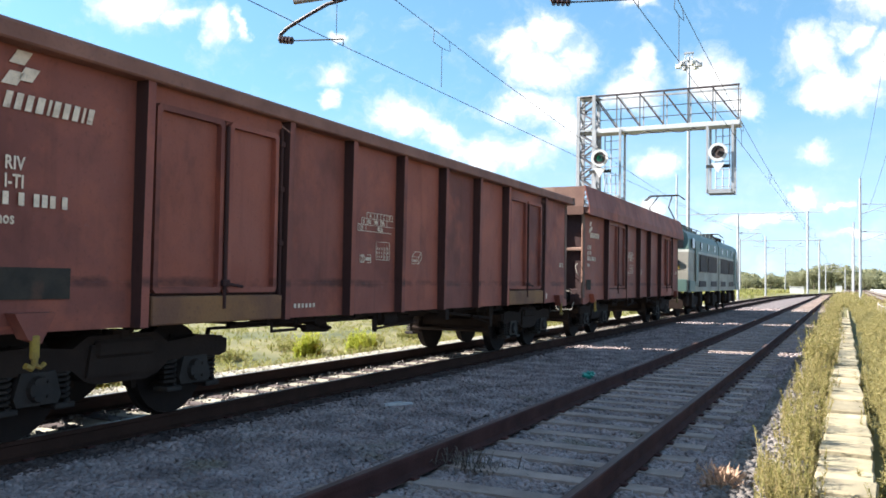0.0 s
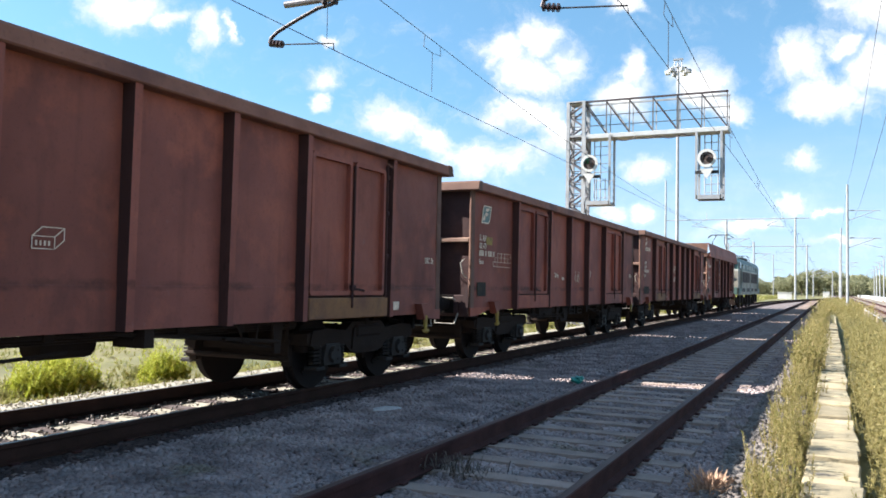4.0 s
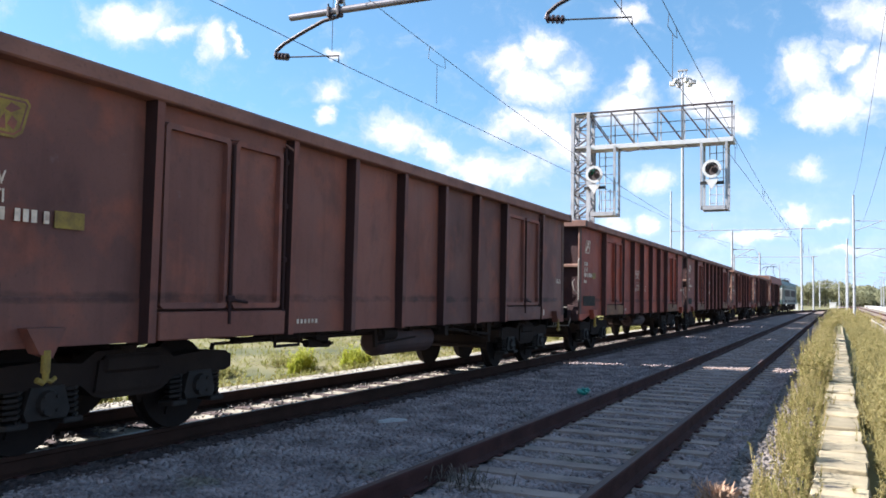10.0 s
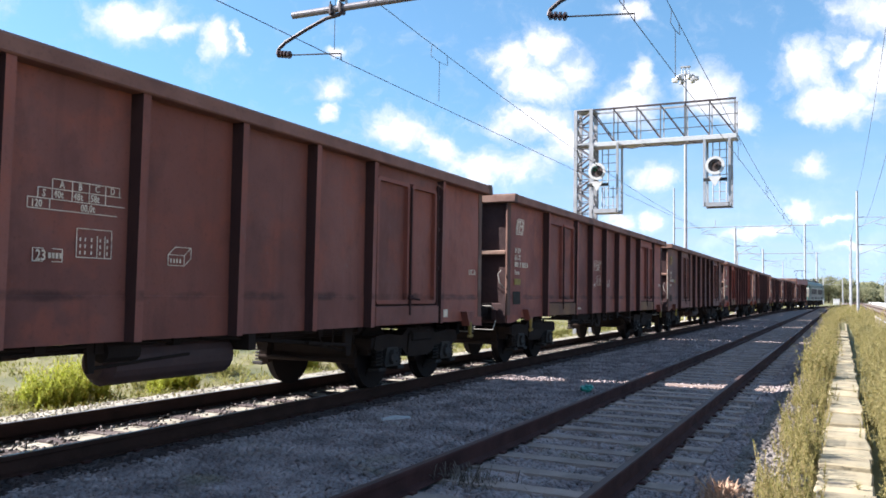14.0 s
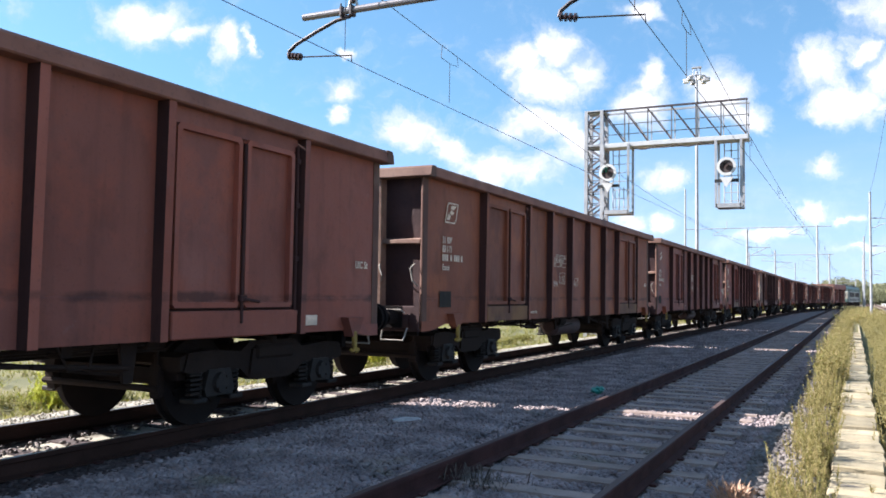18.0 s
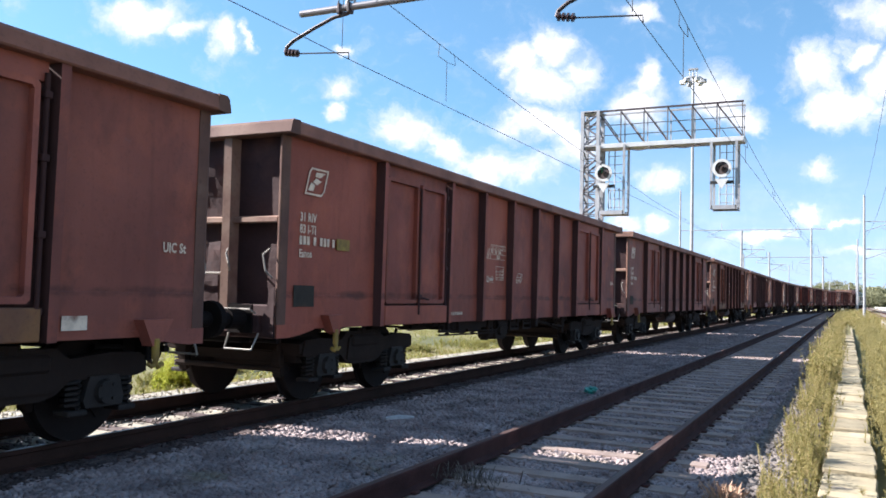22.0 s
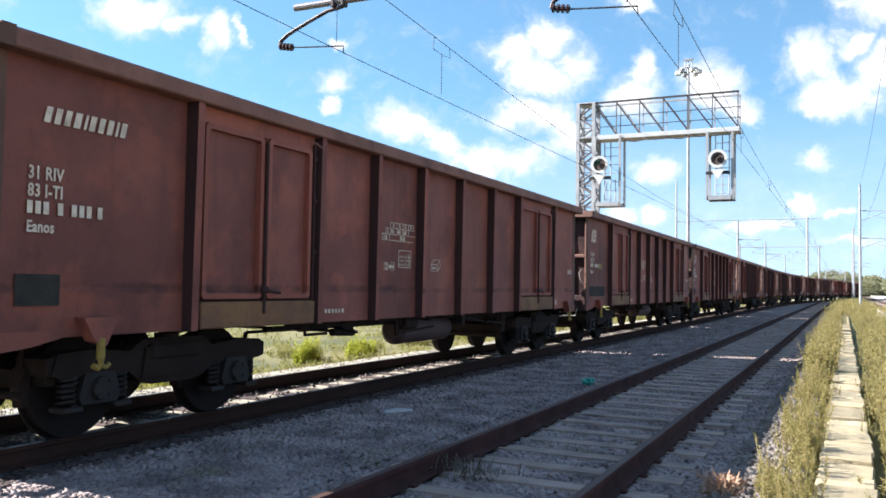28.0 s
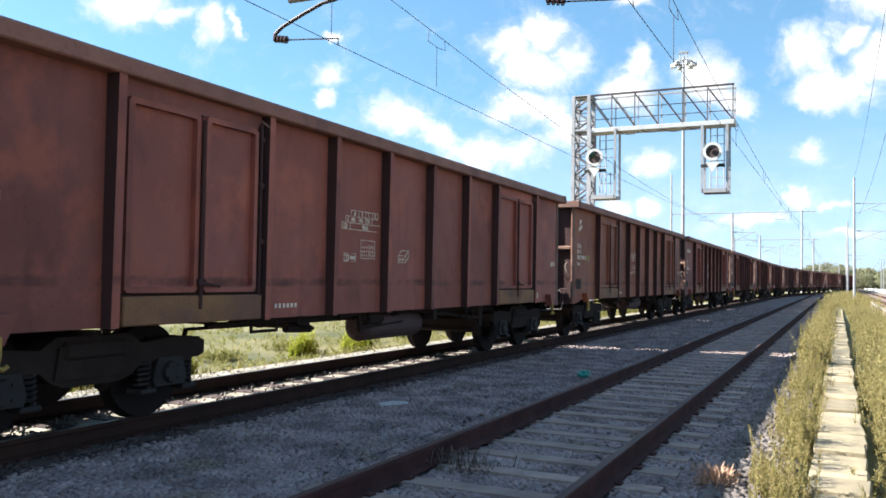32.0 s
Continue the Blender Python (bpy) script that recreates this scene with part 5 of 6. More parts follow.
def wagon(index, coat, short=False, platform=False, boards=False):
    w = thing("goods_wagon", COATS[coat][1] + (", raised rim" if boards else (", end platform" if platform else "")), "wagon", None, "wagons of the goods train")
    m = PAINTS[coat]
    gain = TAIL if index == 0 else 0.0      # the first wagon has no longer end
    cut = 0.92 if short else 0.0      # the short wagons lack length between the doors
    posts = [p + cut if p < 0 else p - cut for p in POSTS]
    if short:
        posts = [posts[0], posts[1], -0.75, 0.75, posts[6], posts[7]]
    if index == 2:
        posts[2:4] = -0.85, 0.72
    if index == 0:
        posts = [p + 0.17 for p in posts]
    end = HALF - cut
    tail = TAIL - gain
    lab = str(coat)
    tag = ("s" if short else "l") + lab + ("f" if gain else "")

    def both(name, mesh, place=None, label="", over=0.0):
        for t in (Matrix.Identity(4), TURN @ Matrix.Translation((0, over, 0))):
            hang(name, mesh, w, t @ place if place else t, label)

    def ends(name, mesh, place=None, label=""):
        both(name, mesh, place, label, tail)

    def sides(name, build, material):
        """A part that runs the whole length of each side."""
        for t, k in ((Matrix.Identity(4), 1), (TURN, -1)):
            def go(bm, k=k):
                fit(build)(bm)
                for v in bm.verts:
                    if k < 0:
                        v.co.y = -v.co.y
                if k < 0:
                    bmesh.ops.reverse_faces(bm, faces=bm.faces)
            hang(name, shape((name, tag, k), go, material), w, t)

    def fit(build):
        """Shortens what was drawn for the long wagon."""
        def go(bm):
            build(bm)
            if short:
                for v in bm.verts:
                    v.co.y -= cut * (1 if v.co.y > 1.7 else -1 if v.co.y < -1.7 else 0)
                    v.co.z -= 0.085 if v.co.z > 2.9 else 0.0
            if gain:
                for v in bm.verts:
                    v.co.y += gain if v.co.y < -6.0 + cut - 0.2 else 0.0
        return go

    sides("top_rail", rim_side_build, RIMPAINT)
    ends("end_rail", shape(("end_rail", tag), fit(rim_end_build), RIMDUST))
    for lo, hi in ((-1.29, -0.56), (-0.56, 0.56), (0.56, 1.29)):
        middle = lo * hi < 0
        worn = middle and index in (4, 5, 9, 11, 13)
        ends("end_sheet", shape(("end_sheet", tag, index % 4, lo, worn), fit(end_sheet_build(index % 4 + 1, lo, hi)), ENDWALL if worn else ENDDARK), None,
             "dented end sheet with worn flaking paint" if worn else "dented end sheet with shade put into its paint")
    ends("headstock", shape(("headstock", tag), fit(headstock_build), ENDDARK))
    sides("solebar", solebar_build, m)
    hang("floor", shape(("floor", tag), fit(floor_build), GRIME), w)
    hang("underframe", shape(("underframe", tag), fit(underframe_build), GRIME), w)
    for x in (-0.55, 0.55):
        ends("end_post", shape(("end_post", tag), fit(end_post_build), POSTTAN), Matrix.Translation((x, 0, 0)), "worn tan end post")
    mirror = Matrix.Diagonal((-1, 1, 1, 1))
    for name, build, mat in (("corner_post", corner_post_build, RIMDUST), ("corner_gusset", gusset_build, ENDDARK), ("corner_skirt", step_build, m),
                             ("tow_bracket", hook_build, m), ("tow_hook", hook_tip_build, YELLOW), ("hand_bar", handle_build, BARE),
                             ("step_bar", step_bar_build, BARE), ("grab_iron", grab_iron_build, BARE), ("corner_iron", corner_iron_build, BARE)):
        k1 = shape((name, tag), fit(build), mat)

        def flipped(bm, build=build):
            fit(build)(bm)
            bmesh.ops.transform(bm, matrix=mirror, verts=bm.verts)
        k2 = shape((name, tag, "other"), flipped, mat)
        over = 0.0 if name in ("tow_bracket", "tow_hook") else tail + (0.05 if name in ("corner_post", "corner_gusset", "corner_skirt") else 0.0)
        both(name, k1, None, "", over), both(name, k2, None, "", over)
    ends("end_rib", shape(("end_rib", tag), fit(ledge_build), POSTTAN))
    ends("cross_bar", shape(("cross_bar", tag), fit(low_rib_build), BARE))
    ends("end_plate", shape(("end_plate", tag, index % 2), fit(end_plate_build), YELLOW if index % 2 else WHITE), None, "small painted square plate")
    ends("end_mark", shape(("end_mark", tag), fit(end_mark_build), WHITE))
    for x in (-0.875, 0.875):
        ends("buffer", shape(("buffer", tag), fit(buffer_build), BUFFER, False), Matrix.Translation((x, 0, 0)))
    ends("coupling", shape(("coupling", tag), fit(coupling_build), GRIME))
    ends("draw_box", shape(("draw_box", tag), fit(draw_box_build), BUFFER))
    ends("brake_hose", shape(("brake_hose", tag), fit(hose_build), GRIME))
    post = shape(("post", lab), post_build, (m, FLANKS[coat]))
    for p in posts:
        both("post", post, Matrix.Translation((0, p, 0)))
    cells = [(-end + 0.08, posts[0])] + [(posts[i], posts[i + 1]) for i in range(1, len(posts) - 2)] + [(posts[-1], end - 0.08)]
    for i, (a, b) in enumerate(cells):
        for t, s in ((Matrix.Identity(4), 0), (TURN, 40)):
            key = ("side_panel", tag, i, s)
            back, fore = (tail + 0.05 if i == 0 and s == 0 else 0.0), (tail + 0.05 if i == len(cells) - 1 and s else 0.0)
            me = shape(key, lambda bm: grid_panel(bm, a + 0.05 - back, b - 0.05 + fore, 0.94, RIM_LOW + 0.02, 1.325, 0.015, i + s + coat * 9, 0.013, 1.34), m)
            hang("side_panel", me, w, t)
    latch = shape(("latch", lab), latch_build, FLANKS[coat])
    for c in (posts[0] + 1.045, posts[-1] - 1.045):
        for d, wide in ((-0.485, 0.91), (0.45, 0.8)):
            for t in (Matrix.Identity(4), TURN):
                leaf = hang("door", shape(("door", lab, wide), door_build(wide), m), w, t @ Matrix.Translation((0, c + d, 0)))
                hang("door_frame", shape(("door_frame", lab, wide), door_frame_build(wide), m), leaf)
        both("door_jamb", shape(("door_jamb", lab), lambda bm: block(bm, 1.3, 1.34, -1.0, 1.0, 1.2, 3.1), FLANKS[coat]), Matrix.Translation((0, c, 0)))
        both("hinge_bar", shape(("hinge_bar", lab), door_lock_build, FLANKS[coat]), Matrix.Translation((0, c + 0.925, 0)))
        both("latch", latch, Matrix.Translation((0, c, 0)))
        both("lintel", shape(("lintel", lab), lambda bm: block(bm, 1.31, 1.375, -0.95, 0.95, 2.985, RIM_LOW + 0.01), m), Matrix.Translation((0, c, 0)))
        both("door_sill", shape(("door_sill", lab), lambda bm: block(bm, 1.3, 1.432, -0.95, 0.95, 0.945, 1.21, 0.012), OCHRE if index in (1, 3, 4, 6, 8, 10, 13, 15) else m), Matrix.Translation((0, c, 0)))
    if index in (4, 5, 7, 8, 9, 12, 13, 14, 15):
        hang("air_tank", shape("air_tank", tank_build, TANKS), w, None, "dull brown air tank")
    both("brake_rigging", shape("brake_rigging", rigging_build, GRIME))
    both("sole_pipe", shape("sole_pipe", sole_pipe_build, GRIME))
    if index in (2, 6, 10, 11, 16):
        hang("pipe_tray", shape("pipe_tray", pipe_tray_build, GRIME), w)
        hang("valve_box", shape("valve_box", valve_box_build, GRIME), w, None, "black brake valve box")
        for y in (0.03, 0.72):
            hang("bracket", shape("bracket", bracket_build, GRIME), w, Matrix.Translation((0, y, 0)))
    rear = TURN @ Matrix.Translation((0, tail, 0))
    if platform:
        me = shape(("platform_railing", tag), fit(railing_build), BARE)
        hang("platform_railing", me, w, rear, "bent tube railing of the end platform")
        hang("platform_deck", shape(("platform_deck", tag), deck_build, m), w, rear)
        hang("grab_bar", shape(("grab_bar", tag), grab_bar_build, BARE), w, rear)
    if boards:
        both("side_board", shape("side_board", side_board_build, PAINTS[0]))
        both("end_board", shape("end_board", end_board_build, RIMDUST))
    marks(w, index, short)
    pivot = 5.35 - cut
    for y in (-pivot, pivot):
        bogie(w, y)
    return w, pivot


COATS = {0: (0, "long open steel goods wagon in brown oxide paint"), 1: (1, "long open steel goods wagon in faded oxide red"),
         2: (2, "long open steel goods wagon in dull dark brown"), 3: (3, "long open steel goods wagon in grey-brown paint"),
         4: (4, "long open steel goods wagon in rusty orange-brown paint"),
         5: (5, "long open steel goods wagon in weathered rust-brown paint")}
# centre of each wagon at the start, its coat
CENTRES = [25.74, 10.84, -4.16, -19.27, -35.2, -51.31, -67.32, -83.36, -99.41, -115.46, -131.65, -147.61, -163.36, -179.13, -195.11, -211.03, -226.95]
COAT_OF = [3, 0, 1, 0, 4, 2, 0, 3, 5, 3, 1, 0, 0, 0, 5, 0, 2]
TRAIN = []


# ---- locomotive ----
def build_loco():
    t = thing("locomotive", "two-part electric locomotive in faded green and light grey", "locomotive", None, "")

    def slab(name, material, x0, x1, y0, y1, z0, z1, bevel=0.01, parent=None, label=""):
        bm = bmesh.new()
        block(bm, min(x0, x1), max(x0, x1), min(y0, y1), max(y0, y1), z0, z1, bevel)
        return part(name, bm, material, parent or t, label)

    for s in (-1, 1):
        near, cab = s * 0.14, s * 8.6
        y0, y1 = min(near, cab), max(near, cab)

        def shell(bm, outline, a=y0, b=y1):
            """Walls that lean in a little towards the cab's end."""
            prism(bm, outline, "y", a, b)
            for v in bm.verts:
                if abs(v.co.y) > 8.5:
                    v.co.y -= s * (0.05 + 0.16 * max(0.0, v.co.z - 2.3))
                    v.co.x *= 0.96
        bm = bmesh.new()
        shell(bm, [(-1.47, 1.05), (1.47, 1.05), (1.47, 1.88), (-1.47, 1.88)])
        part("lower_body", bm, LOCO_GREY, t, "dusty grey lower body")
        bm = bmesh.new()
        shell(bm, [(-1.465, 1.884), (1.465, 1.884), (1.465, 2.66), (-1.465, 2.66)])
        part("middle_body", bm, LOCO_GREY, t)
        bm = bmesh.new()
        shell(bm, [(-1.47, 2.664), (1.47, 2.664), (1.47, 2.76), (-1.47, 2.76)])
        part("white_band", bm, LOCO_WHITE, t, "off-white waist band")
        bm = bmesh.new()
        shell(bm, [(-1.46, 2.764), (1.46, 2.764), (1.44, 3.22), (1.36, 3.42), (1.15, 3.58), (0.8, 3.66), (-0.8, 3.66), (-1.15, 3.58), (-1.36, 3.42), (-1.44, 3.22)])
        part("upper_body", bm, LOCO_GREEN, t, "faded green upper body")
        bm = bmesh.new()
        prism(bm, [(-0.8, 3.664), (0.8, 3.664), (0.62, 3.76), (-0.62, 3.76)], "y", y0 + 0.5, y1 - 0.5)
        part("roof", bm, LOCO_ROOF, t, "dark roof walkway")
        for k in range(5):
            y = near + s * (1.3 + 1.35 * k)
            slab("roof_box", LOCO_ROOF, -0.5 + 0.1 * (k % 2), 0.55, y - 0.42, y + 0.42, 3.75, 3.92 + 0.05 * (k % 3), 0.04)
        bm = bmesh.new()
        for x in (-0.75, 0.75):
            for k in range(6):
                rod(bm, (x, near + s * (0.9 + 1.3 * k), 3.6), (x, near + s * (0.9 + 1.3 * k), 3.9), 0.02, 5)
            rod(bm, (x, near + s * 0.9, 3.9), (x, near + s * 7.4, 3.9), 0.016, 5)
        part("roof_line", bm, GRIME, t, "roof conductor on posts")
        # the cab's end: two windows, a door between them, lamps, apron
        for x in (-0.78, 0.78):
            slab("cab_window", GLASS, x - 0.42, x + 0.42, cab - s * 0.2, cab - s * 0.1, 2.82, 3.32, 0.02, None, "dark cab window")
            bm = bmesh.new()
            rod(bm, (x * 1.2, cab - s * 0.06, 2.25), (x * 1.2, cab + s * 0.03, 2.25), 0.13, 14)
            part("headlight", bm, GLASS, t, "round headlight")
            bm = bmesh.new()
            rod(bm, (x * 1.12, cab - s * 0.06, 1.06), (x * 1.12, cab + s * 0.5, 1.06), 0.12, 12)
            rod(bm, (x * 1.12, cab + s * 0.5, 1.06), (x * 1.12, cab + s * 0.56, 1.06), 0.23, 16)
            part("buffer", bm, GRIME, t)
            slab("warning_patch", YELLOW, x - 0.28, x + 0.3, cab - s * 0.07, cab - s * 0.03, 1.95, 2.12, 0.004, None, "worn yellow patch")
        slab("end_door", LOCO_GREEN, -0.3, 0.3, cab - s * 0.14, cab - s * 0.03, 1.3, 3.0, 0.015, None, "green end door")
        slab("cab_apron", LOCO_GREEN, -1.36, 1.36, cab - s * 0.08, cab - s * 0.025, 1.06, 1.55, 0.01, None, "green cab apron")
        slab("plough", GRIME, -1.25, 1.25, cab + s * 0.0, cab + s * 0.08, 0.35, 0.75, 0.02)
        for side in (-1, 1):
            x0, x1 = side * 1.44, side * 1.478
            slab("cab_side_window", GLASS, x0, x1 - side * 0.012, cab - s * 0.75, cab - s * 1.35, 2.84, 3.24, 0.01, None, "dark cab side window")
            slab("cab_door", LOCO_GREEN, x0, x1, cab - s * 1.55, cab - s * 2.2, 1.3, 3.1, 0.01, None, "green cab door")
            slab("handrail", BARE, x1, x1 + side * 0.03, cab - s * 1.48, cab - s * 1.5, 1.4, 2.6, 0.0)
            slab("cab_side_panel", LOCO_GREEN, x0, x1, cab - s * 0.1, cab - s * 1.45, 1.07, 1.5, 0.004, None, "green panel under the cab")
            for c, wd in ((2.0, 2.9), (4.75, 1.9)):
                y = near + s * c
                grid = slab("louvre", LOUVRE, side * 1.45, side * 1.472, y - wd / 2, y + wd / 2, 1.9, 2.64, 0.0, None, "dark brown ventilation louvre")
                for k in range(8):
                    slab("slat", LOUVRE, side * 1.472, side * 1.49, y - wd / 2 + 0.04, y + wd / 2 - 0.04, 1.94 + k * 0.088, 1.98 + k * 0.088, 0.0, grid)
            for k in range(3):
                bm = bmesh.new()
                rod(bm, (side * 1.4, near + s * (1.2 + k * 2.0), 3.02), (side * 1.456, near + s * (1.2 + k * 2.0), 3.02), 0.17, 14)
                part("round_window", bm, GLASS, t, "round side window")
            for k in range(2):
                slab("side_grating", LOUVRE, side * 1.45, side * 1.474, near + s * (0.6 + 3.4 * k), near + s * (2.4 + 3.4 * k), 1.25, 1.5, 0.0)
    bm = bmesh.new()
    for k in range(5):
        block(bm, -1.36 + 0.03 * (k % 2), 1.36 - 0.03 * (k % 2), -0.13 + 0.052 * k, -0.08 + 0.052 * k, 1.1, 3.5)
    part("gangway_bellows", bm, BLACK, t, "dark bellows between the two bodies")
    for y in (-6.0, 0.0, 6.0):
        b = hang("loco_bogie", None, t, None, "black bogie")
        for side in (-1, 1):
            bm = bmesh.new()
            block(bm, side * 1.16 - 0.1, side * 1.16 + 0.1, y - 1.9, y + 1.9, 0.45, 0.85, 0.04)
            part("side_frame", bm, GRIME, b)
            for d in (-1.1, 1.1):
                bm = bmesh.new()
                block(bm, side * 1.3 - 0.08, side * 1.3 + 0.08, y + d - 0.28, y + d + 0.28, 0.4, 1.0, 0.03)
                part("axle_box", bm, GRIME, b)
            bm = bmesh.new()
            block(bm, side * 1.1 - 0.15, side * 1.1 + 0.15, y - 0.35, y + 0.35, 0.3, 0.6, 0.03)
            part("sand_box", bm, GRIME, b)
        for d in (-1.3, 1.3):
            def big(bm):
                rod(bm, (-0.95, 0, 0), (0.95, 0, 0), 0.09, 10)
                for s in (-1, 1):
                    rod(bm, (s * 0.69, 0, 0), (s * 0.80, 0, 0), 0.62, 32)
                    for k in range(3):
                        block(bm, s * 0.81 - 0.01, s * 0.81 + 0.01, -0.04, 0.04, 0.25, 0.45, 0, Matrix.Rotation(k * 2.094, 4, "X"))
            LOCO_WHEELS.append((hang("wheelset", shape("loco_wheelset", big, TYRE), b, pose(0, y + d, 0.62)), y + d))
    for y in (-6.2, 6.2):
        up = y < 0
        base, head, reach = 3.95, (5.2 if up else 4.2), (1.75 if up else 2.2)
        bm = bmesh.new()
        for s in (-1, 1):
            for d in (-0.7, 0.7):
                rod(bm, (s * 0.6, y + d, 3.74), (s * 0.6, y + d, base), 0.05, 8)
            # one knee: the lower arm leans back, the upper arm forward again
            pipe(bm, [(s * 0.45, y + 0.6, base), (s * 0.4, y + 0.6 - reach, (base + head) / 2), (s * 0.3, y + 0.1, head - 0.05)], 0.028, 6)
            rod(bm, (s * 0.6, y - 0.7, base), (s * 0.6, y + 0.7, base), 0.035, 6)
        for d in (-0.13, 0.13):
            pipe(bm, [(-0.85, y + 0.1 + d, head - 0.2), (-0.6, y + 0.1 + d, head), (0.6, y + 0.1 + d, head), (0.85, y + 0.1 + d, head - 0.2)], 0.024, 6)
        rod(bm, (-0.65, y + 0.7, base), (0.65, y + 0.7, base), 0.035, 6)
        rod(bm, (-0.65, y - 0.7, base), (0.65, y - 0.7, base), 0.035, 6)
        part("pantograph", bm, GRIME, t, "raised pantograph" if up else "folded pantograph")
    return t


LOCO_WHEELS = []


# ---- gantry, masts and wires ----
def lattice_legs(bm, x0, x1, y0, y1, z0, z1, leg=0.07):
    for x in (x0, x1):
        for y in (y0, y1):
            block(bm, x - leg, x + leg, y - leg, y + leg, z0, z1)


def lattice_bracing(bm, x0, x1, y0, y1, z0, z1, step=0.47):
    for i in range(int((z1 - z0) / step)):
        a, b = z0 + i * step, z0 + (i + 1) * step
        f = i % 2
        for y in (y0, y1):
            rod(bm, (x0 if f else x1, y, a), (x1 if f else x0, y, b), 0.045, 5)
            rod(bm, (x0, y, a), (x1, y, a), 0.024, 5)
        for x in (x0, x1):
            rod(bm, (x, y0 if f else y1, a), (x, y1 if f else y0, b), 0.035, 5)


VANES = []


def signal_head(g, x, y, z, lamp):
    bm = bmesh.new()
    n = 32
    pts_o = [(0.36 * math.cos(6.2832 * i / n), 0.36 * math.sin(6.2832 * i / n)) for i in range(n)]
    pts_i = [(0.255 * math.cos(6.2832 * i / n), 0.255 * math.sin(6.2832 * i / n)) for i in range(n)]
    hoop(bm, pts_o, pts_i, "y", -0.02, 0.02)
    bmesh.ops.translate(bm, verts=bm.verts, vec=(x, y, z))
    disc = part("signal_disc", bm, PALE, g, "round signal shield with a white rim")
    bm = bmesh.new()
    rod(bm, (x, y + 0.03, z), (x, y + 0.05, z), 0.27, 28)
    part("signal_face", bm, LOUVRE, disc, "dark signal face")
    bm = bmesh.new()
    m = Matrix.Translation((x, y - 0.13, z)) @ Matrix.Rotation(radians(90), 4, "X")
    bmesh.ops.create_cone(bm, cap_ends=False, segments=20, radius1=0.12, radius2=0.13, depth=0.26, matrix=m)
    bm.faces.ensure_lookup_table()
    bmesh.ops.delete(bm, geom=[f for f in bm.faces if f.calc_center_median().z < z - 0.02], context="FACES")
    bmesh.ops.solidify(bm, geom=bm.faces[:], thickness=0.012)
    part("signal_hood", bm, BLACK, disc, "black lamp hood")
    bm = bmesh.new()
    prism(bm, [(x - 0.26, z - 0.42), (x + 0.26, z - 0.42), (x, z - 0.82)], "y", y - 0.02, y + 0.02)
    part("signal_arrow", bm, PALE, g, "white triangle plate")
    if not lamp:
        bm = bmesh.new()
        rod(bm, (0, -0.012, -0.17), (0, 0.0, -0.17), 0.14, 20)
        rod(bm, (0, 0.0, 0.02), (0, 0.0, -0.06), 0.02, 6)
        v = part("filter_vane", bm, SIGNAL_GREEN, g, "round green filter in its swinging holder")
        v.matrix_basis = pose(x, y + 0.024, z + 0.17)
        VANES.append((v, x, y + 0.024, z + 0.17))
    bm = bmesh.new()
    block(bm, x - 0.45, x + 0.45, y + 0.06, y + 0.14, z - 0.6, z - 0.48)
    part("signal_bracket", bm, BLACK, g)


def cage(g, x0, x1, y0, y1, z0, z1):
    bm = bmesh.new()
    for x in (x0, x1):
        for y in (y0, y1):
            block(bm, x - 0.045, x + 0.045, y - 0.03, y + 0.03, z0, z1)
    for y in (y0, y1):
        block(bm, x0, x1, y - 0.03, y + 0.03, z0, z0 + 0.16)
    block(bm, x0, x1, y0, y1, z0 + 0.02, z0 + 0.06)
    part("cage_frame", bm, GALV, g, "galvanised maintenance cage")
    n = 8
    for i in range(1, n):
        bm = bmesh.new()
        z = z0 + (z1 - z0) * i / n
        rod(bm, (x0 + 0.2, y1 - 0.05, z), (x1 - 0.05, y1 - 0.05, z), 0.015, 6)
        part("rung", bm, GALV, g)
    bm = bmesh.new()
    for x in (x0 + 0.22, x0 + 0.48, x1 - 0.2):
        rod(bm, (x, y1 - 0.05, z0), (x, y1 - 0.05, z1), 0.024, 6)
        if x0 < -6:
            rod(bm, (x, y0 + 0.1, z0), (x, y0 + 0.1, z0 + 1.1), 0.02, 6)
    part("ladder_rail", bm, GALV, g)


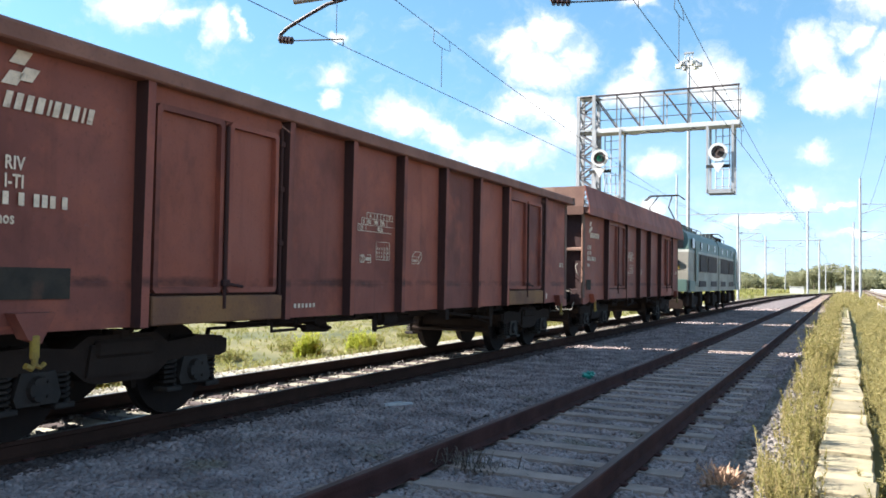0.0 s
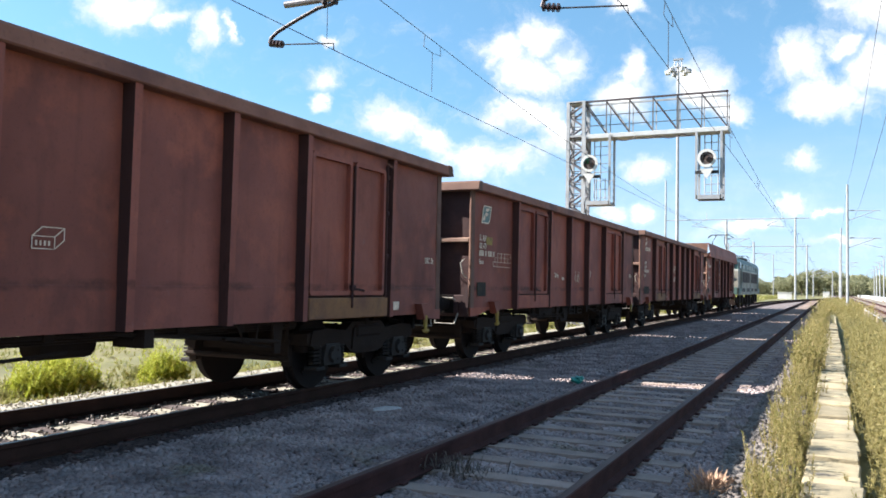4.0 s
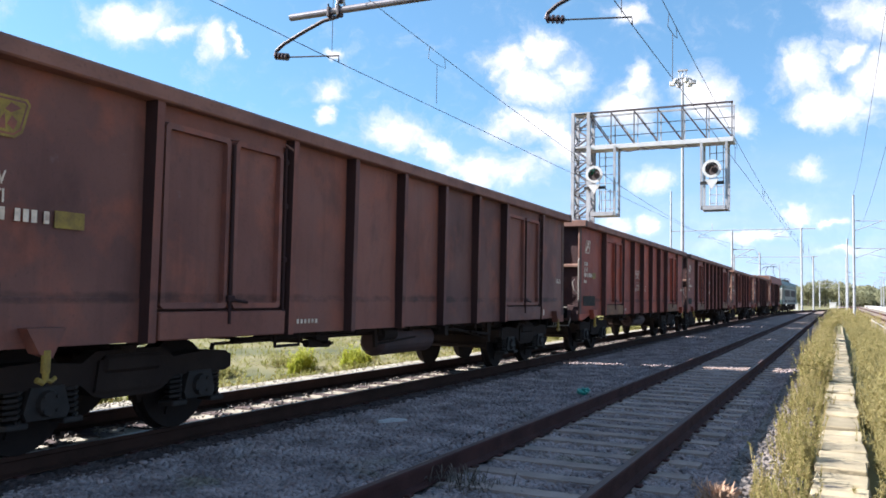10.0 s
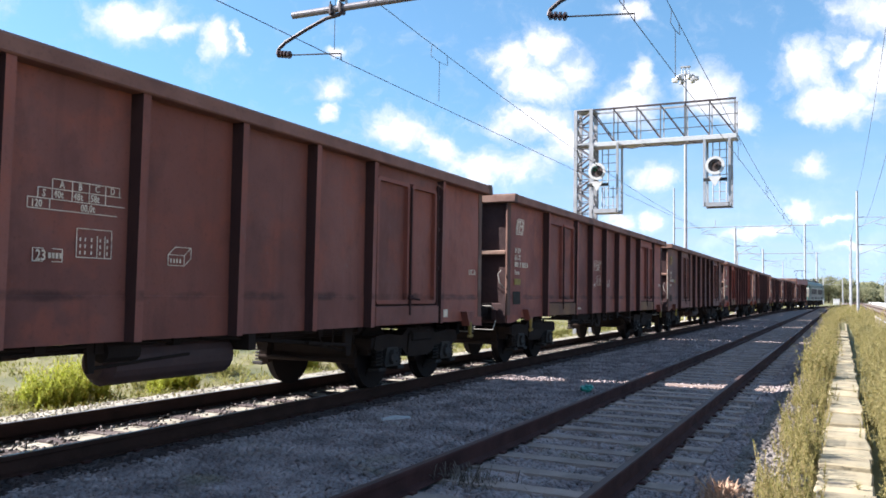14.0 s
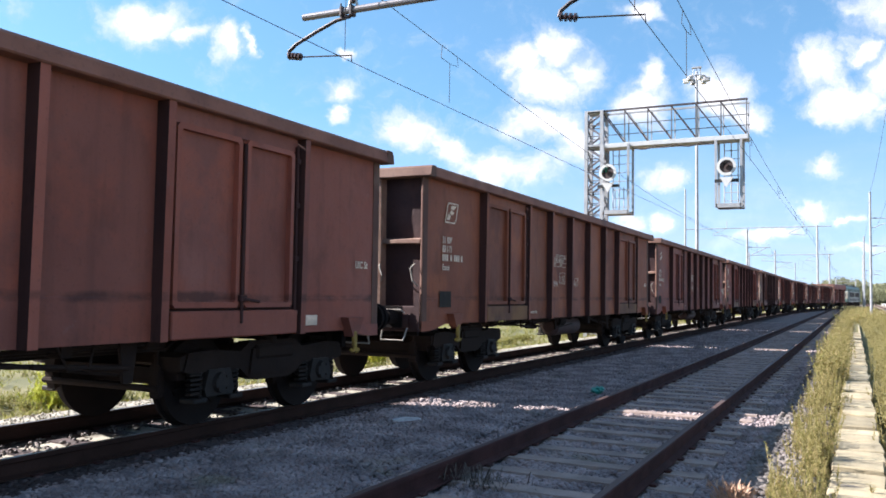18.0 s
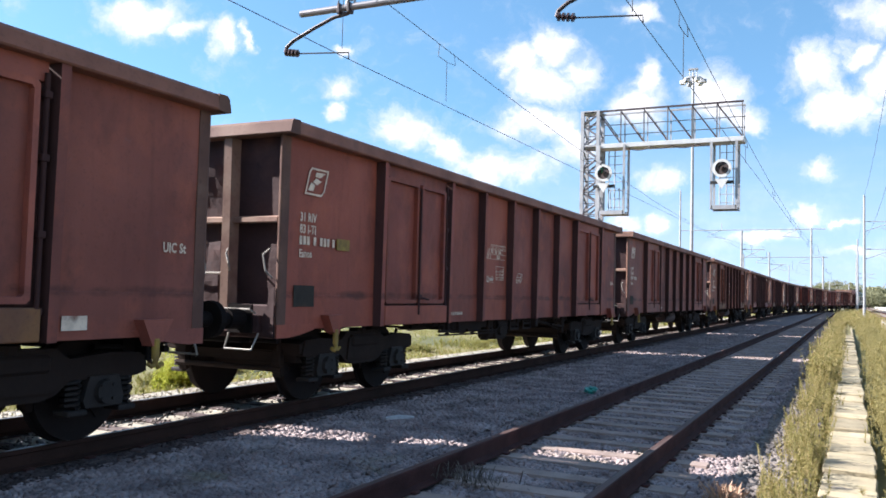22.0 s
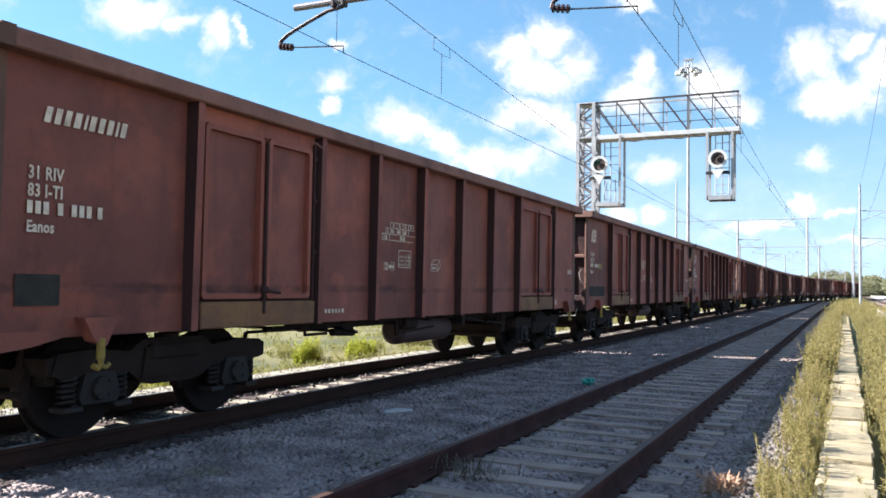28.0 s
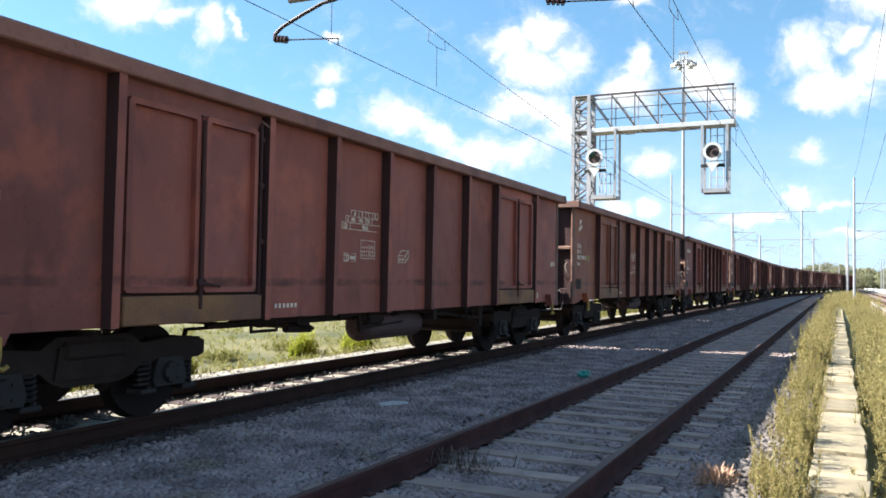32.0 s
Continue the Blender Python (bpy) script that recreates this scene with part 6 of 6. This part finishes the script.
def build_gantry():
    g = thing("signal_gantry", "grey lattice signal gantry reaching over both tracks", "signal gantry")
    y0, y1 = 33.35, 34.05
    bm = bmesh.new()
    lattice_legs(bm, -10.05, -9.38, y0, y1, -0.35, 9.15)
    block(bm, -10.12, -9.3, y0 - 0.06, y1 + 0.06, 9.15, 9.2)
    block(bm, -10.12, -9.3, y0 - 0.06, y1 + 0.06, 7.68, 7.76)
    post = part("lattice_post", bm, GALV, g, "square lattice post")
    bm = bmesh.new()
    lattice_bracing(bm, -10.05, -9.38, y0, y1, -0.35, 9.15)
    part("bracing", bm, GALVDULL, post, "dull grey diagonal bracing")
    bm = bmesh.new()
    block(bm, -9.38, -3.6, y0 - 0.05, y1 + 0.05, 7.58, 7.76, 0.01)
    part("walkway_deck", bm, DECK, g, "light grey walkway deck")
    # the near side takes darker colours that stand for its shade
    for y in (y0, y1):
        bm = bmesh.new()
        block(bm, -10.05, -3.62, y - 0.035, y + 0.035, 9.11, 9.18)
        n = 6
        for i in range(n + 1):
            x = -9.38 + (5.72) * i / n
            if i < n:
                rod(bm, (x, y, 9.1), (x + 5.72 / n, y, 7.76), 0.028, 6)
        side = part("truss_side", bm, ARM if y == y0 else GALV, g, "truss side with shade in its colour" if y == y0 else "welded truss side")
        for i in range(n + 1):
            x = -9.38 + 5.72 * i / n
            bm = bmesh.new()
            block(bm, x - 0.022, x + 0.022, y - 0.022, y + 0.022, 7.7, 9.12)
            part("upright", bm, GALVDARK if y == y0 else GALV, side)
        for z in (8.25, 8.68):
            bm = bmesh.new()
            rod(bm, (-9.38, y1 - 0.05, z), (-3.62, y1 - 0.05, z), 0.018, 6)
            part("guard_rail", bm, GALV, g)
    bm = bmesh.new()
    hung = [(-8.1 + 0.045 * i, y0 - 0.03, 7.55 - 0.09 * abs(math.sin(i * 0.157)) - (0.03 if i % 40 < 20 else 0.0)) for i in range(72)]
    pipe(bm, hung, 0.022, 5)
    part("cable", bm, ARM, g, "black cable slung under the deck")
    cage(g, -9.3, -8.25, y0 - 0.1, y1, 4.8, 7.7)
    cage(g, -4.8, -3.86, y0 - 0.1, y1, 4.92, 7.6)
    signal_head(g, -9.05, y0 - 0.3, 6.5, False)
    signal_head(g, -4.38, y0 - 0.3, 6.5, True)


def build_mast():
    t = thing("floodlight_mast", "tall slim floodlight mast with a ring of lamps", "mast")
    bm = bmesh.new()
    rod(bm, (-9.96, 60, -0.4), (-9.96, 60, 17.6), 0.135, 14, 0.08)
    part("pole", bm, GALV, t)
    bm = bmesh.new()
    n = 16
    pts = [(-9.96 + 0.62 * math.cos(6.2832 * i / n), 60 + 0.62 * math.sin(6.2832 * i / n), 17.2) for i in range(n + 1)]
    pipe(bm, pts, 0.05, 6)
    for i in range(0, n, 4):
        rod(bm, (-9.96, 60, 17.2), pts[i], 0.035, 6)
    part("ring", bm, GALV, t)
    for i in range(6):
        a = i * 1.047
        bm = bmesh.new()
        block(bm, -0.2, 0.2, -0.15, 0.15, -0.28, 0.02, 0.04)
        m = Matrix.Translation((-9.96 + 0.72 * math.cos(a), 60 + 0.72 * math.sin(a), 17.12)) @ Matrix.Rotation(a, 4, "Z")
        bmesh.ops.transform(bm, matrix=m, verts=bm.verts)
        part("floodlight", bm, PALE if i % 2 else GALV, t)
    bm = bmesh.new()
    for x in (-0.25, 0.0, 0.25):
        rod(bm, (-9.96 + x, 60, 17.2), (-9.96 + x, 60, 17.95), 0.03, 6)
    block(bm, -10.3, -9.62, 59.9, 60.1, 17.85, 17.95)
    part("crown", bm, GALV, t)


def insulator(bm, a, b, r=0.06):
    a, b = Vector(a), Vector(b)
    rod(bm, a, b, r * 0.45, 8)
    for i in range(4):
        c = a.lerp(b, (i + 0.5) / 4)
        d = (b - a).normalized() * 0.012
        rod(bm, c - d, c + d, r, 10)


def build_crossbeam():
    """The tube beam over both tracks close to the camera, on a pole to its right."""
    g = thing("catenary_beam", "grey tubular catenary crossbeam over both tracks", "catenary support")
    y = 11.1
    bm = bmesh.new()
    rod(bm, (-8.28, y, 6.04), (1.45, y, 5.98), 0.058, 12)
    part("beam_tube", bm, GALVDULL, g)
    bm = bmesh.new()
    rod(bm, (1.45, y, -0.35), (1.45, y, 9.5), 0.13, 12, 0.1)
    part("pole", bm, GALV, g)
    bm = bmesh.new()
    rod(bm, (-4.5, y, 6.0), (1.45, y, 9.3), 0.02, 6)
    part("stay", bm, GALV, g)
    for x, end in ((-7.32, -7.3), (-2.5, -2.52)):
        bm = bmesh.new()
        for k in (-0.17, 0.02):
            block(bm, x + k - 0.03, x + k + 0.03, y - 0.075, y + 0.075, 5.93, 6.11, 0.015)
            rod(bm, (x + k, y - 0.06, 6.1), (x + k, y - 0.06, 6.15), 0.014, 6)
        rod(bm, (x - 0.2, y, 5.945), (x + 0.05, y, 5.935), 0.025, 8)
        part("clamp", bm, ARM, g)
        bm = bmesh.new()
        rod(bm, (x - 0.05, y, 6.09), (x + 0.02, y, 6.4), 0.022, 8)
        rod(bm, (x + 0.11, y, 6.09), (x + 0.04, y, 6.4), 0.022, 8)
        part("hanger_bolt", bm, GALV, g)
        bm = bmesh.new()
        insulator(bm, (x + 0.03, y, 6.14), (x + 0.03, y, 6.4))
        part("insulator", bm, INSUL, g, "brown ribbed insulator")
        bm = bmesh.new()
        insulator(bm, (x - 1.26, y, 5.42), (x - 0.98, y, 5.37), 0.065)
        part("insulator", bm, INSUL, g, "brown ribbed insulator")
        bm = bmesh.new()
        pipe(bm, [(x - 0.02, y, 5.93), (x - 0.3, y, 5.9), (x - 0.7, y, 5.76), (x - 1.1, y, 5.6), (x - 1.24, y, 5.5), (x - 1.26, y, 5.42)], 0.032, 8)
        part("bent_arm", bm, ARM, g, "bent steel arm")
        bm = bmesh.new()
        pipe(bm, [(x - 1.0, y, 5.37), (end, y, 5.28), (end, y, 5.17)], 0.012, 6)
        part("steady_arm", bm, WIRE, g)


def span_wire(name, xs, z, ys, sag, r, label, droppers=None):
    """A wire through supports at ys; xs gives its place over each, sag its drop between."""
    t = thing(name, label, "overhead wire")
    bm = bmesh.new()
    for (x0, y0), (x1, y1) in zip(zip(xs, ys), zip(xs[1:], ys[1:])):
        n = 12 if sag > 0.01 else 1
        pts = [(x0 + (x1 - x0) * i / n, y0 + (y1 - y0) * i / n, z - sag * 4 * (i / n) * (1 - i / n)) for i in range(n + 1)]
        pipe(bm, pts, r, 5)
    part("wire", bm, WIRE, t)
    if droppers:
        for (x0, y0), (x1, y1) in zip(zip(xs, ys), zip(xs[1:], ys[1:])):
            d = 3.2
            while d < y1 - y0:
                f = d / (y1 - y0)
                top = z - sag * 4 * f * (1 - f)
                x, y = x0 + (x1 - x0) * f, y0 + d
                if top - droppers > 0.3:
                    bm = bmesh.new()
                    rod(bm, (x, y, droppers), (x, y, top - 0.22), 0.006, 4)
                    pipe(bm, [(x, y - 0.34, top + 0.02), (x - 0.02, y - 0.34, top - 0.2), (x, y, top - 0.24), (x + 0.02, y + 0.34, top - 0.22), (x, y + 0.34, top - 0.02)], 0.006, 4)
                    part("dropper", bm, WIRE, t)
                d += 9.4
    return t


def build_wires():
    ys = [-49.0, 11.1, 80.0, 112.0, 200.0]
    span_wire("contact_wire", [-6.9, -7.3, -6.95, -6.2, 1.0], 5.17, ys, 0.0, 0.0062, "copper contact wire over the train")
    span_wire("messenger_wire", [-7.05, -7.1, -7.0, -6.2, 1.0], 6.4, ys, 1.2, 0.0066, "sagging messenger wire over the train", 5.17)
    ys = [-49.0, 11.1, 80.0, 150.0]
    span_wire("contact_wire", [-2.3, -2.52, -2.3, -2.4], 5.17, ys, 0.0, 0.0062, "copper contact wire over the empty track")
    span_wire("messenger_wire", [-2.4, -2.55, -2.4, -2.4], 6.4, ys, 0.9, 0.0066, "sagging messenger wire over the empty track", 5.17)
    ys = [11.1, 80.0, 147.0, 175.0]
    span_wire("feeder_wire", [1.45, 1.4, 1.4, 1.4], 7.2, ys, 1.0, 0.0066, "feeder wire along the poles")
    span_wire("earth_wire", [1.35, 1.25, 1.35, 1.35], 10.7, ys, 1.2, 0.008, "earth wire along the pole tops")


def pole(x, y, h, arms, r=0.12):
    t = thing("catenary_pole", "grey catenary pole with brackets", "pole", pose(x, y, 0), "catenary poles")
    bm = bmesh.new()
    rod(bm, (0, 0, -0.4), (0, 0, h), r, 10, r * 0.75)
    part("shaft", bm, GALV, t)
    bm = bmesh.new()
    block(bm, -0.3, 0.3, -0.3, 0.3, -0.5, -0.1, 0.03)
    part("footing", bm, CONCRETE, t)
    for dx, z in arms:
        bm = bmesh.new()
        rod(bm, (0, 0, z + 0.9), (dx, 0, z + 0.85), 0.03, 6)
        rod(bm, (0, 0, z), (dx * 0.85, 0, z + 0.85), 0.03, 6)
        rod(bm, (dx * 0.5, 0, z + 0.35), (dx * 1.05, 0, z), 0.02, 6)
        part("bracket", bm, GALV, t)
        bm = bmesh.new()
        insulator(bm, (dx * 0.08, 0, z + 0.9), (dx * 0.2, 0, z + 0.9))
        part("insulator", bm, INSUL, t)


def portal(y, x0, x1, z, h0, xr):
    t = thing("catenary_portal", "catenary portal with a light crossbeam over the tracks", "catenary support")
    bm = bmesh.new()
    rod(bm, (x0, y, -0.4), (x0, y, h0), 0.2, 8, 0.13)
    part("pole", bm, GALV, t)
    bm = bmesh.new()
    rod(bm, (xr, y, -0.4), (xr, y, z + 0.2), 0.17, 8, 0.14)
    part("pole", bm, GALV, t)
    bm = bmesh.new()
    rod(bm, (x0, y, z), (x1, y, z + 0.05), 0.07, 6)
    part("beam", bm, GALV, t)
    for f in (0.3, 0.82):
        x = x0 + (x1 - x0) * f
        bm = bmesh.new()
        rod(bm, (x, y, z), (x, y, z + 1.2), 0.05, 6)
        pipe(bm, [(x, y, z), (x - 2.2, y, z - 0.9), (x - 2.4, y, z - 1.1), (x + 0.3, y, z - 1.35)], 0.045, 6)
        part("hanger", bm, GALV, t)


def build_posts():
    portal(148.0, -26.57, -3.23, 13.37, 20.5, -5.38)
    portal(250.0, -4.5, 0.3, 6.4, 7.0, 0.3)
    portal(180.0, -19.4, -3.6, 10.3, 11.0, -4.4)
    pole(-8.8, 80, 7.8, [(2.0, 5.2)])
    pole(-9.05, 113, 7.6, [(2.0, 5.2)])
    pole(-11.87, 200, 9.5, [(2.4, 5.2)])
    pole(1.29, 80, 10.8, [(2.6, 5.2), (2.6, 7.6)])
    pole(1.42, 147, 11.6, [(2.6, 5.2)], 0.15)
    pole(1.42, 168, 9.6, [(2.6, 5.2)], 0.15)
    for i in range(6):
        pole(7.6 + 0.5 * i, 120 + 24 * i, 7.4, [(-2.2, 5.2)], 0.13)
    # pale low walls beside the far junction
    for x0, x1, y, z in ((-9.4, -6.9, 172, 0.9), (-2.0, -0.4, 240, 1.1)):
        bm = bmesh.new()
        block(bm, x0, x1, y - 0.2, y + 0.2, -0.4, z, 0.03)
        block(bm, x0 - 0.08, x1 + 0.08, y - 0.28, y + 0.28, z, z + 0.12, 0.02)
        solid("low_wall", bm, PALE, "low white-painted concrete wall beyond the junction", "wall")
    # portal frame and platform far down the line
    bm = bmesh.new()
    block(bm, 8.6, 12.0, 120, 330, -0.4, 0.15, 0.05)
    solid("platform", bm, PALE, "far pale concrete platform beside the further track", "platform", kind="structure")
    f = thing("low_fence", "low fence of short concrete posts with a pipe rail", "fence")
    for i in range(7):
        bm = bmesh.new()
        block(bm, 1.8, 1.92, 26 + i * 5 - 0.06, 26 + i * 5 + 0.06, -0.35, 0.42, 0.015)
        part("fence_post", bm, SLAB, f)
    bm = bmesh.new()
    rod(bm, (1.86, 25.5, 0.3), (1.86, 57, 0.3), 0.025, 6)
    part("pipe_rail", bm, GALV, f)


# ---- litter ----
def build_litter():
    bm = bmesh.new()
    bmesh.ops.create_icosphere(bm, subdivisions=3, radius=0.13)
    for v in bm.verts:
        v.co *= 0.8 + 0.5 * noise.noise(v.co * 14)
        v.co.z = v.co.z * 0.55
    solid("plastic_bag", bm, TEAL, "crumpled green plastic bag on the ballast", "bag", m=pose(-3.76, 13.2, BED + 0.07))
    bm = bmesh.new()
    prism(bm, [(-0.17, 0.0), (0.17, 0.02), (0.18, 0.035), (0.0, 0.05), (-0.17, 0.025)], "y", -0.05, 0.05)
    solid("paper_strip", bm, LITTER, "white strip of paper litter on the ballast", "litter", m=pose(-4.97, 8.95, BED + 0.02, 0, 0, 40))
    rng = np.random.default_rng(3)
    n = 220
    a, e = rng.random(n) * 6.283, rng.uniform(0.2, 1.3, n)
    ln = rng.uniform(0.06, 0.2, n)
    d = np.stack([np.cos(a) * np.cos(e), np.sin(a) * np.cos(e), np.sin(e)], -1) * ln[:, None]
    b = np.stack([rng.normal(0, 0.17, n), rng.normal(0, 0.1, n), np.zeros(n)], -1) + np.array([-2.84, 6.4, BED - 0.02])
    w = np.stack([-np.sin(a), np.cos(a), 0 * a], -1) * 0.004
    droop = b + d + np.array([0, 0, -0.06]) + d * 0.4
    verts = np.stack([b - w, b + w, b + d + w, b + d - w, droop + w * 0.4, droop - w * 0.4], 1).reshape(-1, 3)
    i = np.arange(n)[:, None] * 6
    faces = np.concatenate([i + np.array([[0, 1, 2, 3]]), i + np.array([[3, 2, 4, 5]])])
    many("dry_grass_tuft", verts, faces, STRAW, "dry brown grass tuft between the sleepers", "", "grass")
    n = 420
    p = np.stack([rng.normal(-0.86, 0.085, n), rng.normal(6.72, 0.085, n), BED + 0.01 + rng.random(n) ** 1.6 * 0.15], -1)
    out = p - np.array([-0.86, 6.72, BED - 0.1])
    out /= np.linalg.norm(out, axis=1)[:, None]
    d = out * rng.uniform(0.02, 0.06, (n, 1)) + rng.normal(0, 0.014, (n, 3))
    e = np.cross(d, rng.normal(0, 1, (n, 3)))
    e *= (0.006 + 0.004 * rng.random((n, 1))) / np.linalg.norm(e, axis=1)[:, None]
    verts = np.stack([p - d, p + e, p + d, p - e], 1).reshape(-1, 3)
    many("dead_plant", verts, np.arange(n * 4).reshape(-1, 4), RUSTLEAF, "dried tan plant beside the rail", "", "plant")


build_ground()
build_tracks()
build_gantry()
build_mast()
build_crossbeam()
build_wires()
build_posts()
build_walkway()
build_weeds()
build_trees()
build_litter()
loco = build_loco()
for index, centre in enumerate(CENTRES):
    made, pivot = wagon(index, COAT_OF[index], index in (0, 2), index in (4, 5), index == 0)
    TRAIN.append((made, centre, pivot))
TRAIN.append((loco, 42.45, 6.0))
scatter_stones()


# ---- what moves: the train runs away along its track, its wheels roll ----
def on_line(s, pivot):
    x0, y0, _ = line_at(s - pivot)
    x1, y1, _ = line_at(s + pivot)
    return pose((x0 + x1) / 2, (y0 + y1) / 2, 0, 0, 0, -math.degrees(math.atan2(x1 - x0, y1 - y0)))


def motions():
    for made, centre, pivot in TRAIN:
        walk(made, [(t, on_line(centre + run(t), pivot)) for t in range(33)])
    for vane, x, y, z in VANES:
        walk(vane, [(0.0, pose(x, y, z)), (2.1, pose(x, y, z)), (2.3, pose(x, y, z, 0, 80)), (32.0, pose(x, y, z, 0, 80))])
    beats = [i / 10 for i in range(321)]
    for wheel, y in WHEELS:
        walk(wheel, [(t, pose(0, y, 0.46, -math.degrees(run(t) / 0.46))) for t in beats])
    for wheel, y in LOCO_WHEELS:
        walk(wheel, [(t, pose(0, y, 0.62, -math.degrees(run(t) / 0.62))) for t in beats])


motions()
